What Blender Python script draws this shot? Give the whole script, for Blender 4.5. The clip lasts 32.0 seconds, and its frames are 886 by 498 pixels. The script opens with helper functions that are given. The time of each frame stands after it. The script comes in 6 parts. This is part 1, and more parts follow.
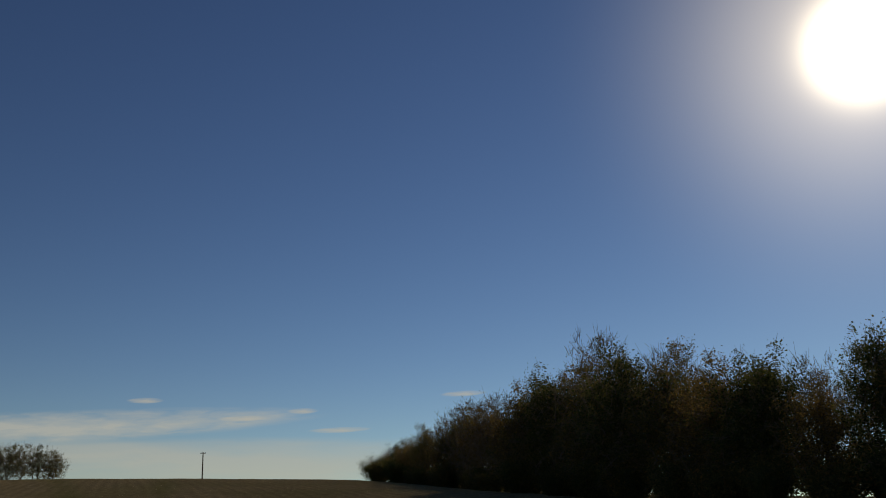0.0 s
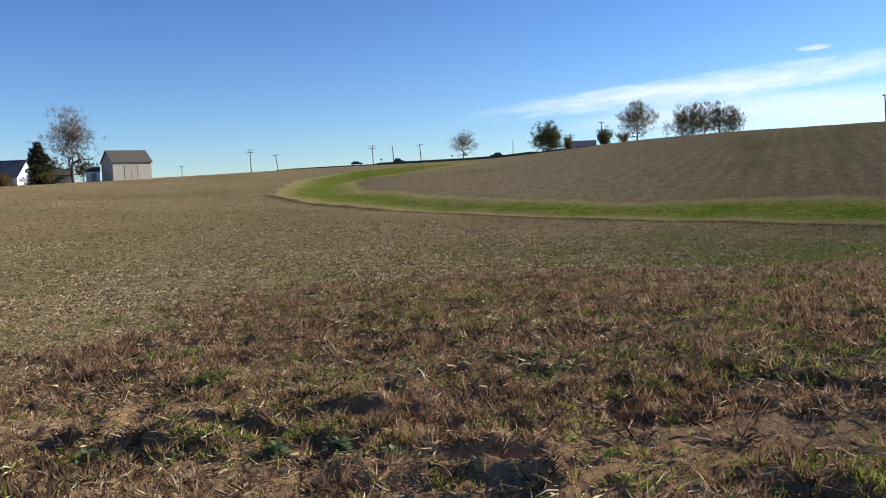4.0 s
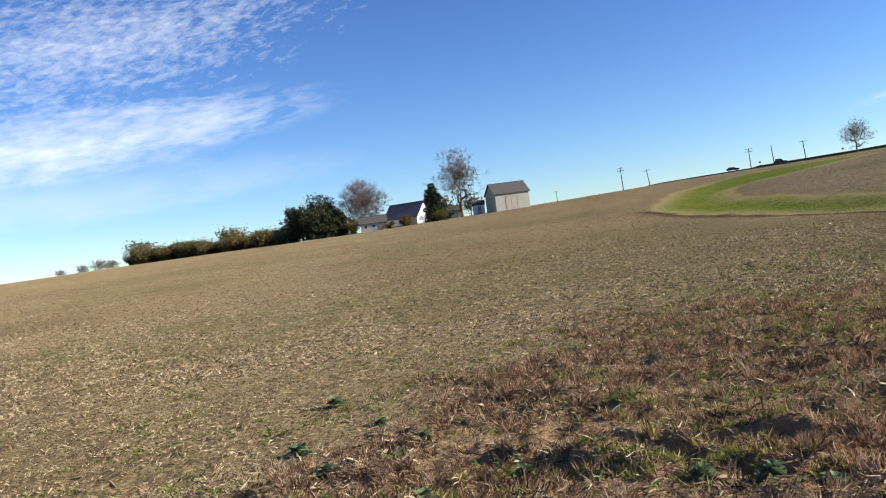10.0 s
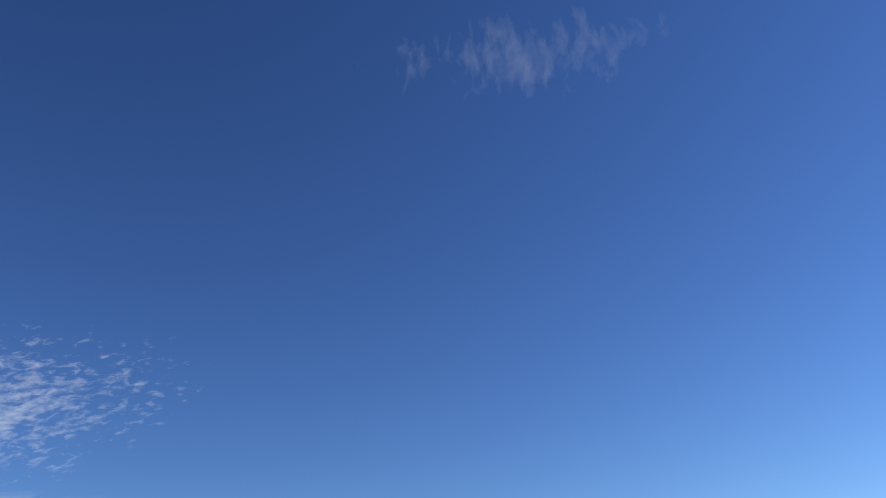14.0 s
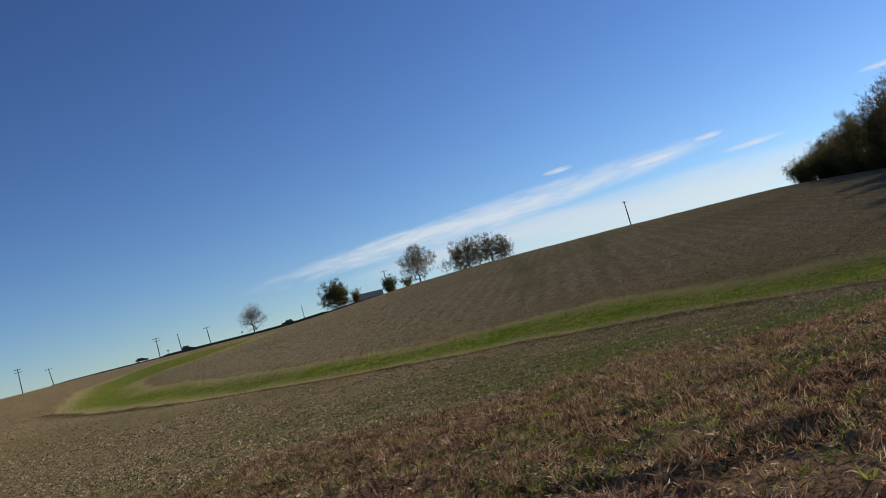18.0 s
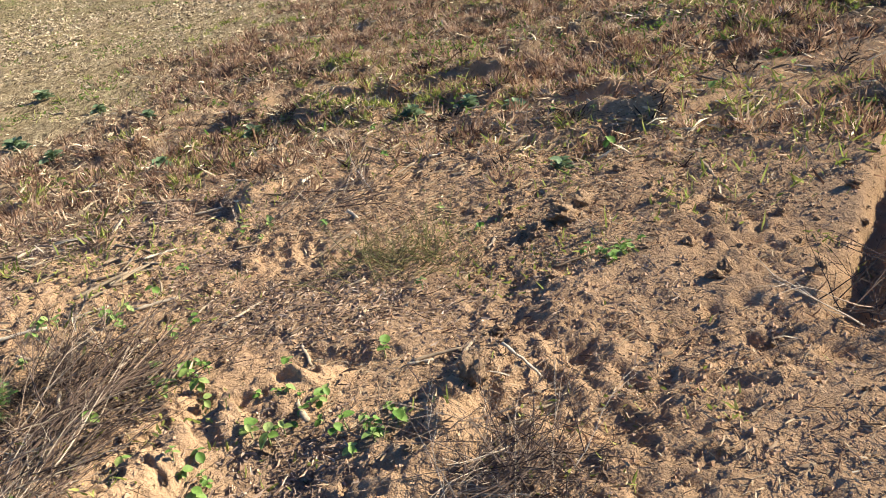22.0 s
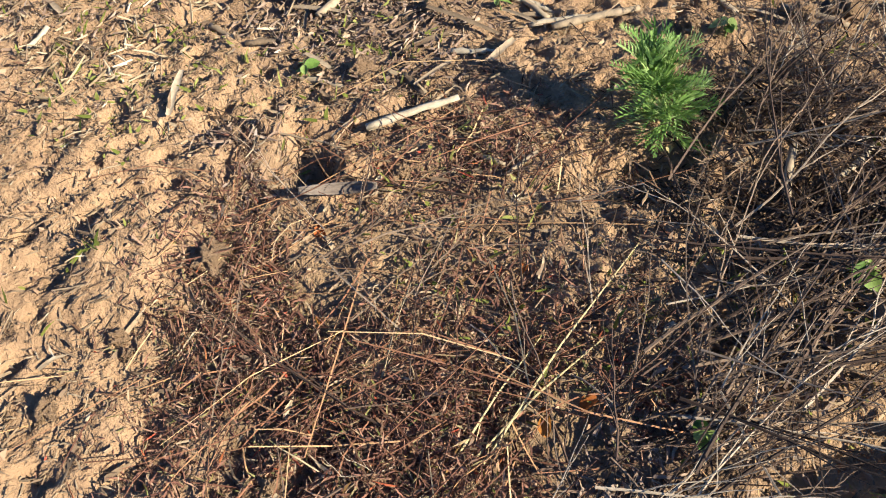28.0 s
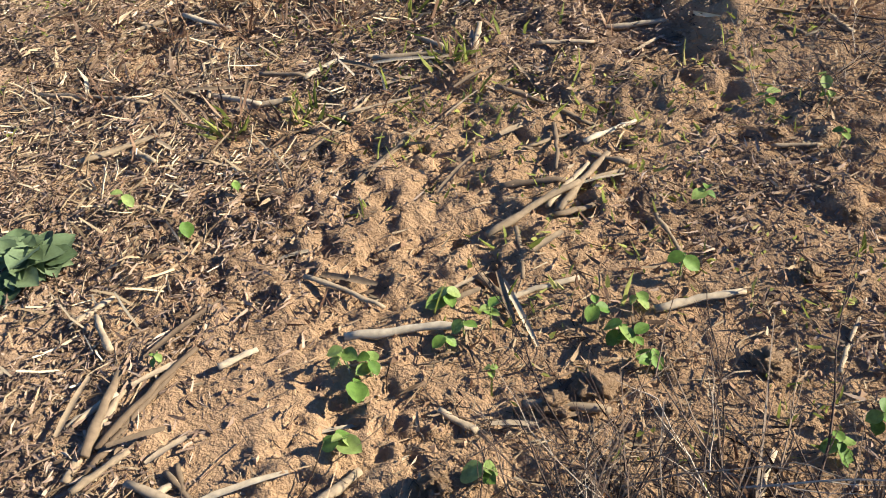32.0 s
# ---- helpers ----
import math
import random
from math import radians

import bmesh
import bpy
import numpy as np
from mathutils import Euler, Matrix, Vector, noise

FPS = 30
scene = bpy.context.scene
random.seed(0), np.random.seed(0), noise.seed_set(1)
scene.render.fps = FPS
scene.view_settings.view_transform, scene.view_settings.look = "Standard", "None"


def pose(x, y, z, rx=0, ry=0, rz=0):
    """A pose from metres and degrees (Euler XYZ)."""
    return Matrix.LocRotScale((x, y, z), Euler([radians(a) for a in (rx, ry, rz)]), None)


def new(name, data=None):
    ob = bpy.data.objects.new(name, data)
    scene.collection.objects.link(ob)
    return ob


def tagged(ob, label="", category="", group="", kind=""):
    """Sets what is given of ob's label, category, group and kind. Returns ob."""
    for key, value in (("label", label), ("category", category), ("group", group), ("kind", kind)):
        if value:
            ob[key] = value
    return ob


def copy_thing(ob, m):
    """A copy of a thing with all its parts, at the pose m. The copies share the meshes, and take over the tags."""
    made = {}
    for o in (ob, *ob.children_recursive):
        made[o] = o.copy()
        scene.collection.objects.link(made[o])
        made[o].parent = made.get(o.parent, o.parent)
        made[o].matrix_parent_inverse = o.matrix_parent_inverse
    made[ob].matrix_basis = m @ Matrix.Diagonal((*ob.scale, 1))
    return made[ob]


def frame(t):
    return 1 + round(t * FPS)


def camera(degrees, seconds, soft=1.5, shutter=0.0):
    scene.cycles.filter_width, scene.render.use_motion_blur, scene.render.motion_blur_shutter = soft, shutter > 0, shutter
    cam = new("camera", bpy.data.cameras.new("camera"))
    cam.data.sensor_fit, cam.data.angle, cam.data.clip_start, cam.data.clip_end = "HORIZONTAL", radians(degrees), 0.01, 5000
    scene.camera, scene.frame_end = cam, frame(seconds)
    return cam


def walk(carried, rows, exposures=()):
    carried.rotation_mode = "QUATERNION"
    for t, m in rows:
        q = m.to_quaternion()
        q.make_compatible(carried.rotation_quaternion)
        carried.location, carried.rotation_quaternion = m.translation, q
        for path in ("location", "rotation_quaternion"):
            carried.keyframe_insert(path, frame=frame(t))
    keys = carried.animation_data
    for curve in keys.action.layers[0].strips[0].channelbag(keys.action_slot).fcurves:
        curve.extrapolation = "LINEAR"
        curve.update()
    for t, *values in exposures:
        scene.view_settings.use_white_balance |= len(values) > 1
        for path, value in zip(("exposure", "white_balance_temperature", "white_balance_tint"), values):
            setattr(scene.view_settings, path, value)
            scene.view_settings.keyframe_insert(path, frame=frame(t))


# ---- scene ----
cam = camera(55.64, 32.0, soft=1.0)
walk(cam, [
    (0.0, pose(0.438, -0.046, 1.483, 107.82, 0.27, -43.35)),
    (0.5, pose(0.441, -0.047, 1.482, 106.47, 0.44, -37.76)),
    (1.0, pose(0.448, -0.047, 1.479, 105.28, -0.44, -30.97)),
    (1.5, pose(0.457, -0.048, 1.475, 101.40, -1.88, -22.86)),
    (2.0, pose(0.469, -0.050, 1.468, 96.78, -1.22, -16.99)),
    (2.5, pose(0.485, -0.051, 1.459, 92.77, -0.32, -13.45)),
    (3.0, pose(0.460, -0.041, 1.441, 89.36, 0.03, -9.91)),
    (3.5, pose(0.447, -0.037, 1.424, 86.70, 0.80, -5.50)),
    (4.0, pose(0.421, -0.039, 1.404, 85.32, 2.13, -0.17)),
    (4.5, pose(0.397, -0.039, 1.391, 85.04, 2.58, 3.94)),
    (6.5, pose(0.307, -0.111, 1.394, 85.58, 1.57, 15.21)),
    (7.0, pose(0.271, -0.161, 1.389, 84.18, 2.07, 22.55)),
    (7.5, pose(0.239, -0.193, 1.386, 83.60, 2.34, 29.02)),
    (8.0, pose(0.223, -0.209, 1.399, 84.46, 4.08, 33.25)),
    (8.5, pose(0.237, -0.197, 1.424, 85.95, 7.50, 32.77)),
    (9.0, pose(0.257, -0.168, 1.439, 86.62, 9.38, 28.70)),
    (9.5, pose(0.260, -0.150, 1.441, 86.88, 8.76, 25.71)),
    (10.0, pose(0.255, -0.164, 1.457, 88.69, 7.76, 24.93)),
    (10.5, pose(0.256, -0.182, 1.468, 91.54, 6.55, 23.99)),
    (11.0, pose(0.254, -0.181, 1.476, 95.37, 5.44, 23.01)),
    (11.5, pose(0.254, -0.182, 1.482, 99.24, 4.21, 21.59)),
    (12.0, pose(0.256, -0.184, 1.486, 102.71, 3.00, 20.40)),
    (12.5, pose(0.260, -0.187, 1.489, 105.61, 2.35, 18.04)),
    (13.0, pose(0.266, -0.192, 1.491, 109.36, 0.65, 15.11)),
    (13.5, pose(0.273, -0.198, 1.493, 112.54, 2.03, 13.23)),
    (14.0, pose(0.283, -0.205, 1.494, 116.43, 4.42, 10.51)),
    (14.5, pose(0.294, -0.214, 1.494, 121.10, 7.26, 6.64)),
    (16.5, pose(0.510, -0.379, 1.496, 121.09, 21.11, -9.64)),
    (17.0, pose(0.527, -0.392, 1.495, 110.40, 16.01, -14.08)),
    (17.5, pose(0.548, -0.408, 1.495, 100.60, 14.12, -15.09)),
    (18.0, pose(0.573, -0.426, 1.494, 94.07, 13.56, -14.19)),
    (18.5, pose(0.602, -0.448, 1.492, 89.09, 11.94, -11.84)),
    (19.0, pose(0.635, -0.473, 1.490, 85.13, 9.62, -8.02)),
    (19.5, pose(0.611, -0.478, 1.466, 81.71, 8.72, -4.69)),
    (20.0, pose(0.535, -0.510, 1.457, 79.40, 8.45, -2.49)),
    (20.5, pose(0.483, -0.533, 1.446, 76.60, 8.54, -1.13)),
    (21.0, pose(0.445, -0.550, 1.431, 73.09, 8.57, 0.46)),
    (21.5, pose(0.412, -0.561, 1.401, 69.01, 8.54, 2.11)),
    (22.0, pose(0.349, -0.596, 1.386, 64.63, 8.71, 5.37)),
    (22.5, pose(0.258, -0.554, 1.348, 60.16, 9.18, 10.64)),
    (23.0, pose(0.127, -0.419, 1.284, 56.57, 8.51, 14.22)),
    (23.5, pose(0.037, -0.310, 1.318, 54.25, 8.30, 15.92)),
    (24.0, pose(-0.050, -0.339, 1.314, 53.53, 7.13, 17.83)),
    (24.5, pose(-0.165, -0.358, 1.295, 53.25, 5.57, 19.66)),
    (26.5, pose(-0.680, 0.059, 1.224, 38.88, 2.42, 34.91)),
    (27.0, pose(-0.800, 0.220, 1.185, 37.99, 3.40, 38.04)),
    (27.5, pose(-0.905, 0.378, 1.164, 37.17, 7.24, 45.37)),
    (28.0, pose(-0.957, 0.474, 1.145, 37.05, 8.28, 44.00)),
    (28.5, pose(-1.011, 0.603, 1.172, 36.79, 7.52, 40.04)),
    (29.0, pose(-1.071, 0.691, 1.133, 35.82, 5.42, 37.84)),
    (29.5, pose(-1.114, 0.785, 1.105, 36.88, 6.49, 44.24)),
    (30.0, pose(-1.105, 0.903, 1.104, 37.71, 7.66, 46.41)),
    (30.5, pose(-1.079, 1.003, 1.091, 36.44, 6.86, 39.41)),
    (31.0, pose(-1.101, 1.026, 1.085, 37.62, 5.90, 33.38)),
    (31.5, pose(-1.259, 1.056, 1.098, 43.44, 5.70, 25.76)),
    (32.0, pose(-1.389, 1.101, 1.117, 46.80, 6.46, 14.47)),
], exposures=[
    (0, -0.68, 8900, 6), (0.5, 0.08, 8100, 6), (1, 0.08, 7900, 7), (2, 0.08, 7000, 10), (3, 0.52, 6500, 10), (4, 0.69, 6500, 10), (7, 0.81, 6500, 10), (9, 0.9, 6500, 10), (11, 0.86, 6500, 10), (12.5, 0.74, 6500, 10), (14, 0.5, 6500, 10), (16.5, 0.11, 7000, 10), (17, 0.02, 7300, 10), (17.6, 0.06, 6940, 10), (18.2, 0.27, 6820, 10), (19, 0.61, 6500, 10), (20, 0.86, 6500, 10), (21, 1.41, 6500, 10), (22, 1.7, 6500, 10), (24, 1.68, 6500, 10), (26.5, 1.5, 6500, 10), (27.5, 1.48, 6500, 10), (28, 1.4, 6500, 10), (29, 1.42, 6500, 10), (31, 1.34, 6500, 10), (32, 1.48, 6500, 10),
])

# ---- sky and sun ----
SUN_AZ, SUN_EL = 73.25, 27.9
world = bpy.data.worlds.new("sky")
scene.world = world
world.use_nodes = True
wn = world.node_tree
sky = wn.nodes.new("ShaderNodeTexSky")
sky.sky_type = "NISHITA"
sky.sun_disc = False
sky.sun_elevation = radians(SUN_EL)
sky.sun_rotation = radians(SUN_AZ)
sky.altitude = 300
sky.air_density, sky.dust_density, sky.ozone_density = 1.0, 0.06, 3.0
lift, aim, seen = wn.nodes.new("ShaderNodeTexCoord"), wn.nodes.new("ShaderNodeVectorMath"), wn.nodes.new("ShaderNodeVectorMath")
aim.operation, seen.operation = "ADD", "NORMALIZE"
aim.inputs[1].default_value = (0, 0, 0.02)
wn.links.new(lift.outputs["Generated"], aim.inputs[0])
wn.links.new(aim.outputs[0], seen.inputs[0])
wn.links.new(seen.outputs[0], sky.inputs[0])
split, deep = wn.nodes.new("ShaderNodeSeparateColor"), wn.nodes.new("ShaderNodeCombineColor")
wn.links.new(sky.outputs[0], split.inputs[0])
for i, depth in enumerate((1.43, 1.40, 1.35)):
    power = wn.nodes.new("ShaderNodeMath")
    power.operation = "POWER"
    power.inputs[1].default_value = depth
    wn.links.new(split.outputs[i], power.inputs[0])
    wn.links.new(power.outputs[0], deep.inputs[i])
tone = wn.nodes.new("ShaderNodeMix")
tone.data_type, tone.blend_type = "RGBA", "MULTIPLY"
tone.inputs[0].default_value, tone.inputs[7].default_value = 1.0, (0.635, 0.730, 0.970, 1)
wn.links.new(deep.outputs[0], tone.inputs[6])
wn.nodes["Background"].inputs["Strength"].default_value = 0.051
wn.links.new(tone.outputs[2], wn.nodes["Background"].inputs["Color"])

lamp = bpy.data.lights.new("sun", "SUN")
lamp.energy, lamp.angle, lamp.color = 5.0, radians(0.55), (1.0, 0.93, 0.82)
sun = new("sun", lamp)
SUN_DIR = Vector((math.sin(radians(SUN_AZ)) * math.cos(radians(SUN_EL)), math.cos(radians(SUN_AZ)) * math.cos(radians(SUN_EL)), math.sin(radians(SUN_EL))))
sun.rotation_euler = (-SUN_DIR).to_track_quat("-Z", "Y").to_euler()

# ---- materials ----
class Mat:
    """A small builder of node materials."""

    def __init__(self, name, rough=0.9, spec=0.2, metal=0.0):
        self.m = bpy.data.materials.new(name)
        self.m.use_nodes = True
        self.t = self.m.node_tree
        self.b = self.t.nodes["Principled BSDF"]
        self.b.inputs["Roughness"].default_value = rough
        self.b.inputs["Specular IOR Level"].default_value = spec
        self.b.inputs["Metallic"].default_value = metal
        self.co = None

    def node(self, kind, **values):
        n = self.t.nodes.new(kind)
        for k, v in values.items():
            if k == "op":
                n.operation = v
            elif k == "mode":
                n.blend_type = v
            else:
                n.inputs[k.replace("_", " ")].default_value = v
        return n

    def link(self, a, b):
        self.t.links.new(a, b)

    def coord(self):
        if self.co is None:
            self.co = self.t.nodes.new("ShaderNodeTexCoord").outputs["Object"]
        return self.co

    def noise(self, scale, detail=4, rough=0.6, stretch=None, turn=0.0, warp=0.0):
        n = self.node("ShaderNodeTexNoise", Scale=scale, Detail=detail, Roughness=rough, Distortion=warp)
        v = self.coord()
        if stretch:
            mp = self.t.nodes.new("ShaderNodeMapping")
            mp.inputs["Scale"].default_value = stretch
            mp.inputs["Rotation"].default_value = (0, 0, turn)
            self.link(v, mp.inputs["Vector"])
            v = mp.outputs["Vector"]
        self.link(v, n.inputs["Vector"])
        return n.outputs["Fac"]

    def ramp(self, fac, stops):
        r = self.t.nodes.new("ShaderNodeValToRGB")
        e = r.color_ramp.elements
        while len(e) < len(stops):
            e.new(0.5)
        for el, (p, c) in zip(e, stops):
            el.position, el.color = p, (*c, 1) if len(c) == 3 else c
        self.link(fac, r.inputs["Fac"])
        return r.outputs["Color"]

    def mix(self, fac, a, b, mode="MIX"):
        n = self.t.nodes.new("ShaderNodeMix")
        n.data_type, n.blend_type = "RGBA", mode
        for s, i in ((fac, 0), (a, 6), (b, 7)):
            if isinstance(s, (int, float)):
                n.inputs[i].default_value = s
            elif isinstance(s, tuple):
                n.inputs[i].default_value = (*s, 1)
            else:
                self.link(s, n.inputs[i])
        return n.outputs[2]

    def math(self, op, a, b=0.0, clamp=False):
        n = self.t.nodes.new("ShaderNodeMath")
        n.operation, n.use_clamp = op, clamp
        for s, i in ((a, 0), (b, 1)):
            if isinstance(s, (int, float)):
                n.inputs[i].default_value = s
            else:
                self.link(s, n.inputs[i])
        return n.outputs[0]

    def attr(self, name):
        n = self.t.nodes.new("ShaderNodeAttribute")
        n.attribute_name = name
        return n.outputs["Fac"]

    def island(self):
        return self.t.nodes.new("ShaderNodeNewGeometry").outputs["Random Per Island"]

    def per_object(self):
        return self.t.nodes.new("ShaderNodeObjectInfo").outputs["Random"]

    def base(self, c):
        if isinstance(c, tuple):
            self.b.inputs["Base Color"].default_value = (*c, 1)
        else:
            self.link(c, self.b.inputs["Base Color"])
        return self

    def bump(self, height, strength=0.5, distance=0.02):
        n = self.node("ShaderNodeBump", Strength=strength, Distance=distance)
        self.link(height, n.inputs["Height"])
        self.link(n.outputs[0], self.b.inputs["Normal"])
        return self

    def sheer(self, amount):
        """Lets light pass through thin leaves."""
        self.b.inputs["Transmission Weight"].default_value = 0.0
        tr = self.t.nodes.new("ShaderNodeBsdfTranslucent")
        src = self.b.inputs["Base Color"]
        if src.is_linked:
            self.link(src.links[0].from_socket, tr.inputs["Color"])
        else:
            tr.inputs["Color"].default_value = src.default_value
        mx = self.t.nodes.new("ShaderNodeMixShader")
        mx.inputs[0].default_value = amount
        self.link(self.b.outputs[0], mx.inputs[1])
        self.link(tr.outputs[0], mx.inputs[2])
        self.link(mx.outputs[0], self.t.nodes["Material Output"].inputs["Surface"])
        return self


def plain(name, a, b, scale=3.0, rough=0.9, bump=0.0, spec=0.2, stretch=None, metal=0.0):
    """Two tones of one surface, mixed by a coarse and a fine noise."""
    m = Mat(name, rough, spec, metal)
    big = m.noise(scale, 5, stretch=stretch)
    fine = m.noise(scale * 9, 3, stretch=stretch)
    m.base(m.mix(m.math("MULTIPLY", m.math("ADD", big, fine), 0.5), a, b))
    if bump:
        m.bump(fine, bump, 0.02)
    return m.m


def by_piece(name, stops, rough=0.85, sheer=0.0, spec=0.06):
    """A colour for each loose piece of a mesh."""
    m = Mat(name, rough, spec)
    m.base(m.ramp(m.island(), stops))
    if sheer:
        m.sheer(sheer)
    return m.m


def by_clump(name, stops, scale, rough=0.85, sheer=0.0, share=0.65):
    """A colour for each loose piece of a mesh, in which neighbours take after one another."""
    m = Mat(name, rough, 0.06)
    near = m.ramp(m.noise(scale, 4, 0.65), [(0.34, (0, 0, 0)), (0.66, (1, 1, 1))])
    m.base(m.ramp(m.math("ADD", m.math("MULTIPLY", near, share), m.math("MULTIPLY", m.island(), 1 - share)), stops))
    if sheer:
        m.sheer(sheer)
    return m.m


def by_thing(name, stops, scale=20.0, rough=0.8, sheer=0.0, spec=0.2):
    """A colour for each object, with a grain over it."""
    m = Mat(name, rough, spec)
    m.base(m.mix(0.55, m.ramp(m.per_object(), stops), m.ramp(m.noise(scale, 4), [(0.3, (0.25, 0.25, 0.25)), (0.75, (1, 1, 1))]), "MULTIPLY"))
    if sheer:
        m.sheer(sheer)
    return m.m


BARK = plain("bark", (0.10, 0.075, 0.055), (0.19, 0.15, 0.12), 2.5, bump=0.6, stretch=(3, 3, 0.5))
PALE_BARK = plain("pale_bark", (0.16, 0.13, 0.11), (0.30, 0.25, 0.22), 2.5, bump=0.5, stretch=(3, 3, 0.5))
LEAF_DARK = by_piece("leaf_dark", [(0.0, (0.035, 0.05, 0.018)), (0.6, (0.07, 0.08, 0.028)), (1.0, (0.15, 0.125, 0.045))], sheer=0.4)
LEAF_OLIVE = by_piece("leaf_olive", [(0.0, (0.055, 0.065, 0.026)), (0.5, (0.11, 0.105, 0.04)), (0.85, (0.18, 0.135, 0.05)), (1.0, (0.25, 0.14, 0.05))], sheer=0.45)
LEAF_RUST = by_piece("leaf_rust", [(0.0, (0.07, 0.06, 0.026)), (0.5, (0.13, 0.09, 0.038)), (1.0, (0.24, 0.16, 0.05))], sheer=0.45)
NEEDLES = by_piece("needles", [(0.0, (0.024, 0.034, 0.018)), (0.7, (0.052, 0.058, 0.028)), (1.0, (0.11, 0.092, 0.045))])
LEAF_HEDGE = by_piece("leaf_hedge", [(0.0, (0.09, 0.085, 0.035)), (0.5, (0.17, 0.15, 0.06)), (1.0, (0.28, 0.21, 0.10))], sheer=0.4)
# pale grey that puts the haze of distance into the far trees' leaves
LEAF_HAZE = by_piece("leaf_haze", [(0.0, (0.22, 0.205, 0.18)), (1.0, (0.40, 0.37, 0.33))], sheer=0.5)
TWIG = by_piece("twig", [(0.0, (0.07, 0.052, 0.048)), (1.0, (0.17, 0.13, 0.12))])

# ---- land ----
OX, OY, EYE = 0.40, -0.10, 1.48


def at(az, d):
    a = radians(az)
    return OX + d * math.sin(a), OY + d * math.cos(a)


def lattice(ix, iy, seed):
    h = (ix.astype(np.int64) * 374761393 + iy.astype(np.int64) * 668265263 + seed * 974634777) & 0xFFFFFFFF
    h = ((h ^ (h >> 13)) * 1274126177) & 0xFFFFFFFF
    return ((h ^ (h >> 16)) & 0xFFFF) / 65535.0


def wave(x, y, size, seed=0):
    """Smooth noise of 0 to 1 with features of that size in metres."""
    ca, sa = math.cos(0.5 + 0.83 * seed), math.sin(0.5 + 0.83 * seed)
    x, y = np.asarray(x, float) / size, np.asarray(y, float) / size
    x, y = x * ca - y * sa + 0.37 * seed, x * sa + y * ca
    ix, iy = np.floor(x), np.floor(y)
    fx, fy = x - ix, y - iy
    fx, fy = fx * fx * (3 - 2 * fx), fy * fy * (3 - 2 * fy)
    a, b = lattice(ix, iy, seed), lattice(ix + 1, iy, seed)
    c, d = lattice(ix, iy + 1, seed), lattice(ix + 1, iy + 1, seed)
    return (a * (1 - fx) + b * fx) * (1 - fy) + (c * (1 - fx) + d * fx) * fy


def smooth(a, b, x):
    t = np.clip((x - a) / (b - a), 0, 1)
    return t * t * (3 - 2 * t)


# azimuth; then three distances, each with the slope in degrees at which its ground is seen from the eye
LAND = np.array([
    (-180, 40, -2.2, 120, -0.7, 350, -0.1), (-90, 40, -2.6, 110, -0.6, 350, 0.1), (-57, 40, -2.9, 110, -0.55, 350, 0.27),
    (-45, 40, -3.0, 105, -0.5, 300, 0.45), (-30, 40, -3.0, 105, -0.45, 255, 0.53), (-22, 40, -2.95, 105, -0.45, 255, 0.74),
    (-14, 45, -2.65, 105, -0.45, 300, 0.94), (-11, 50, -2.3, 100, -0.55, 320, 1.05), (-8.4, 60, -2.0, 90, -1.15, 330, 1.12),
    (-3, 66, -1.94, 76, -0.94, 330, 1.2), (4.5, 52, -2.64, 60, -1.53, 320, 1.32), (6.6, 51, -2.7, 59, -1.6, 300, 1.56),
    (13, 46, -3.02, 54, -1.9, 250, 2.17), (19.3, 42, -3.37, 50, -2.03, 200, 2.41), (28, 38, -3.8, 46, -2.03, 170, 2.5),
    (39, 36, -4.0, 44, -2.1, 175, 2.46),
]).tolist() + [
    [44, 35, -4.1, 43, -2.1, 140, 1.9], [53, 34, -4.2, 42, -2.0, 90, 1.25], [58, 33, -4.2, 41, -1.9, 75, 0.95],
    [73, 32, -4.0, 40, -1.7, 60, 0.7], [90, 32, -4.0, 42, -1.6, 60, 0.5], [130, 40, -2.5, 110, -0.6, 300, 0.0], [180, 40, -2.2, 120, -0.7, 350, -0.1],
]
LAND = np.array(LAND)


def near_plane(x, y):
    return 0.08 + 0.04 * x - 0.045 * y


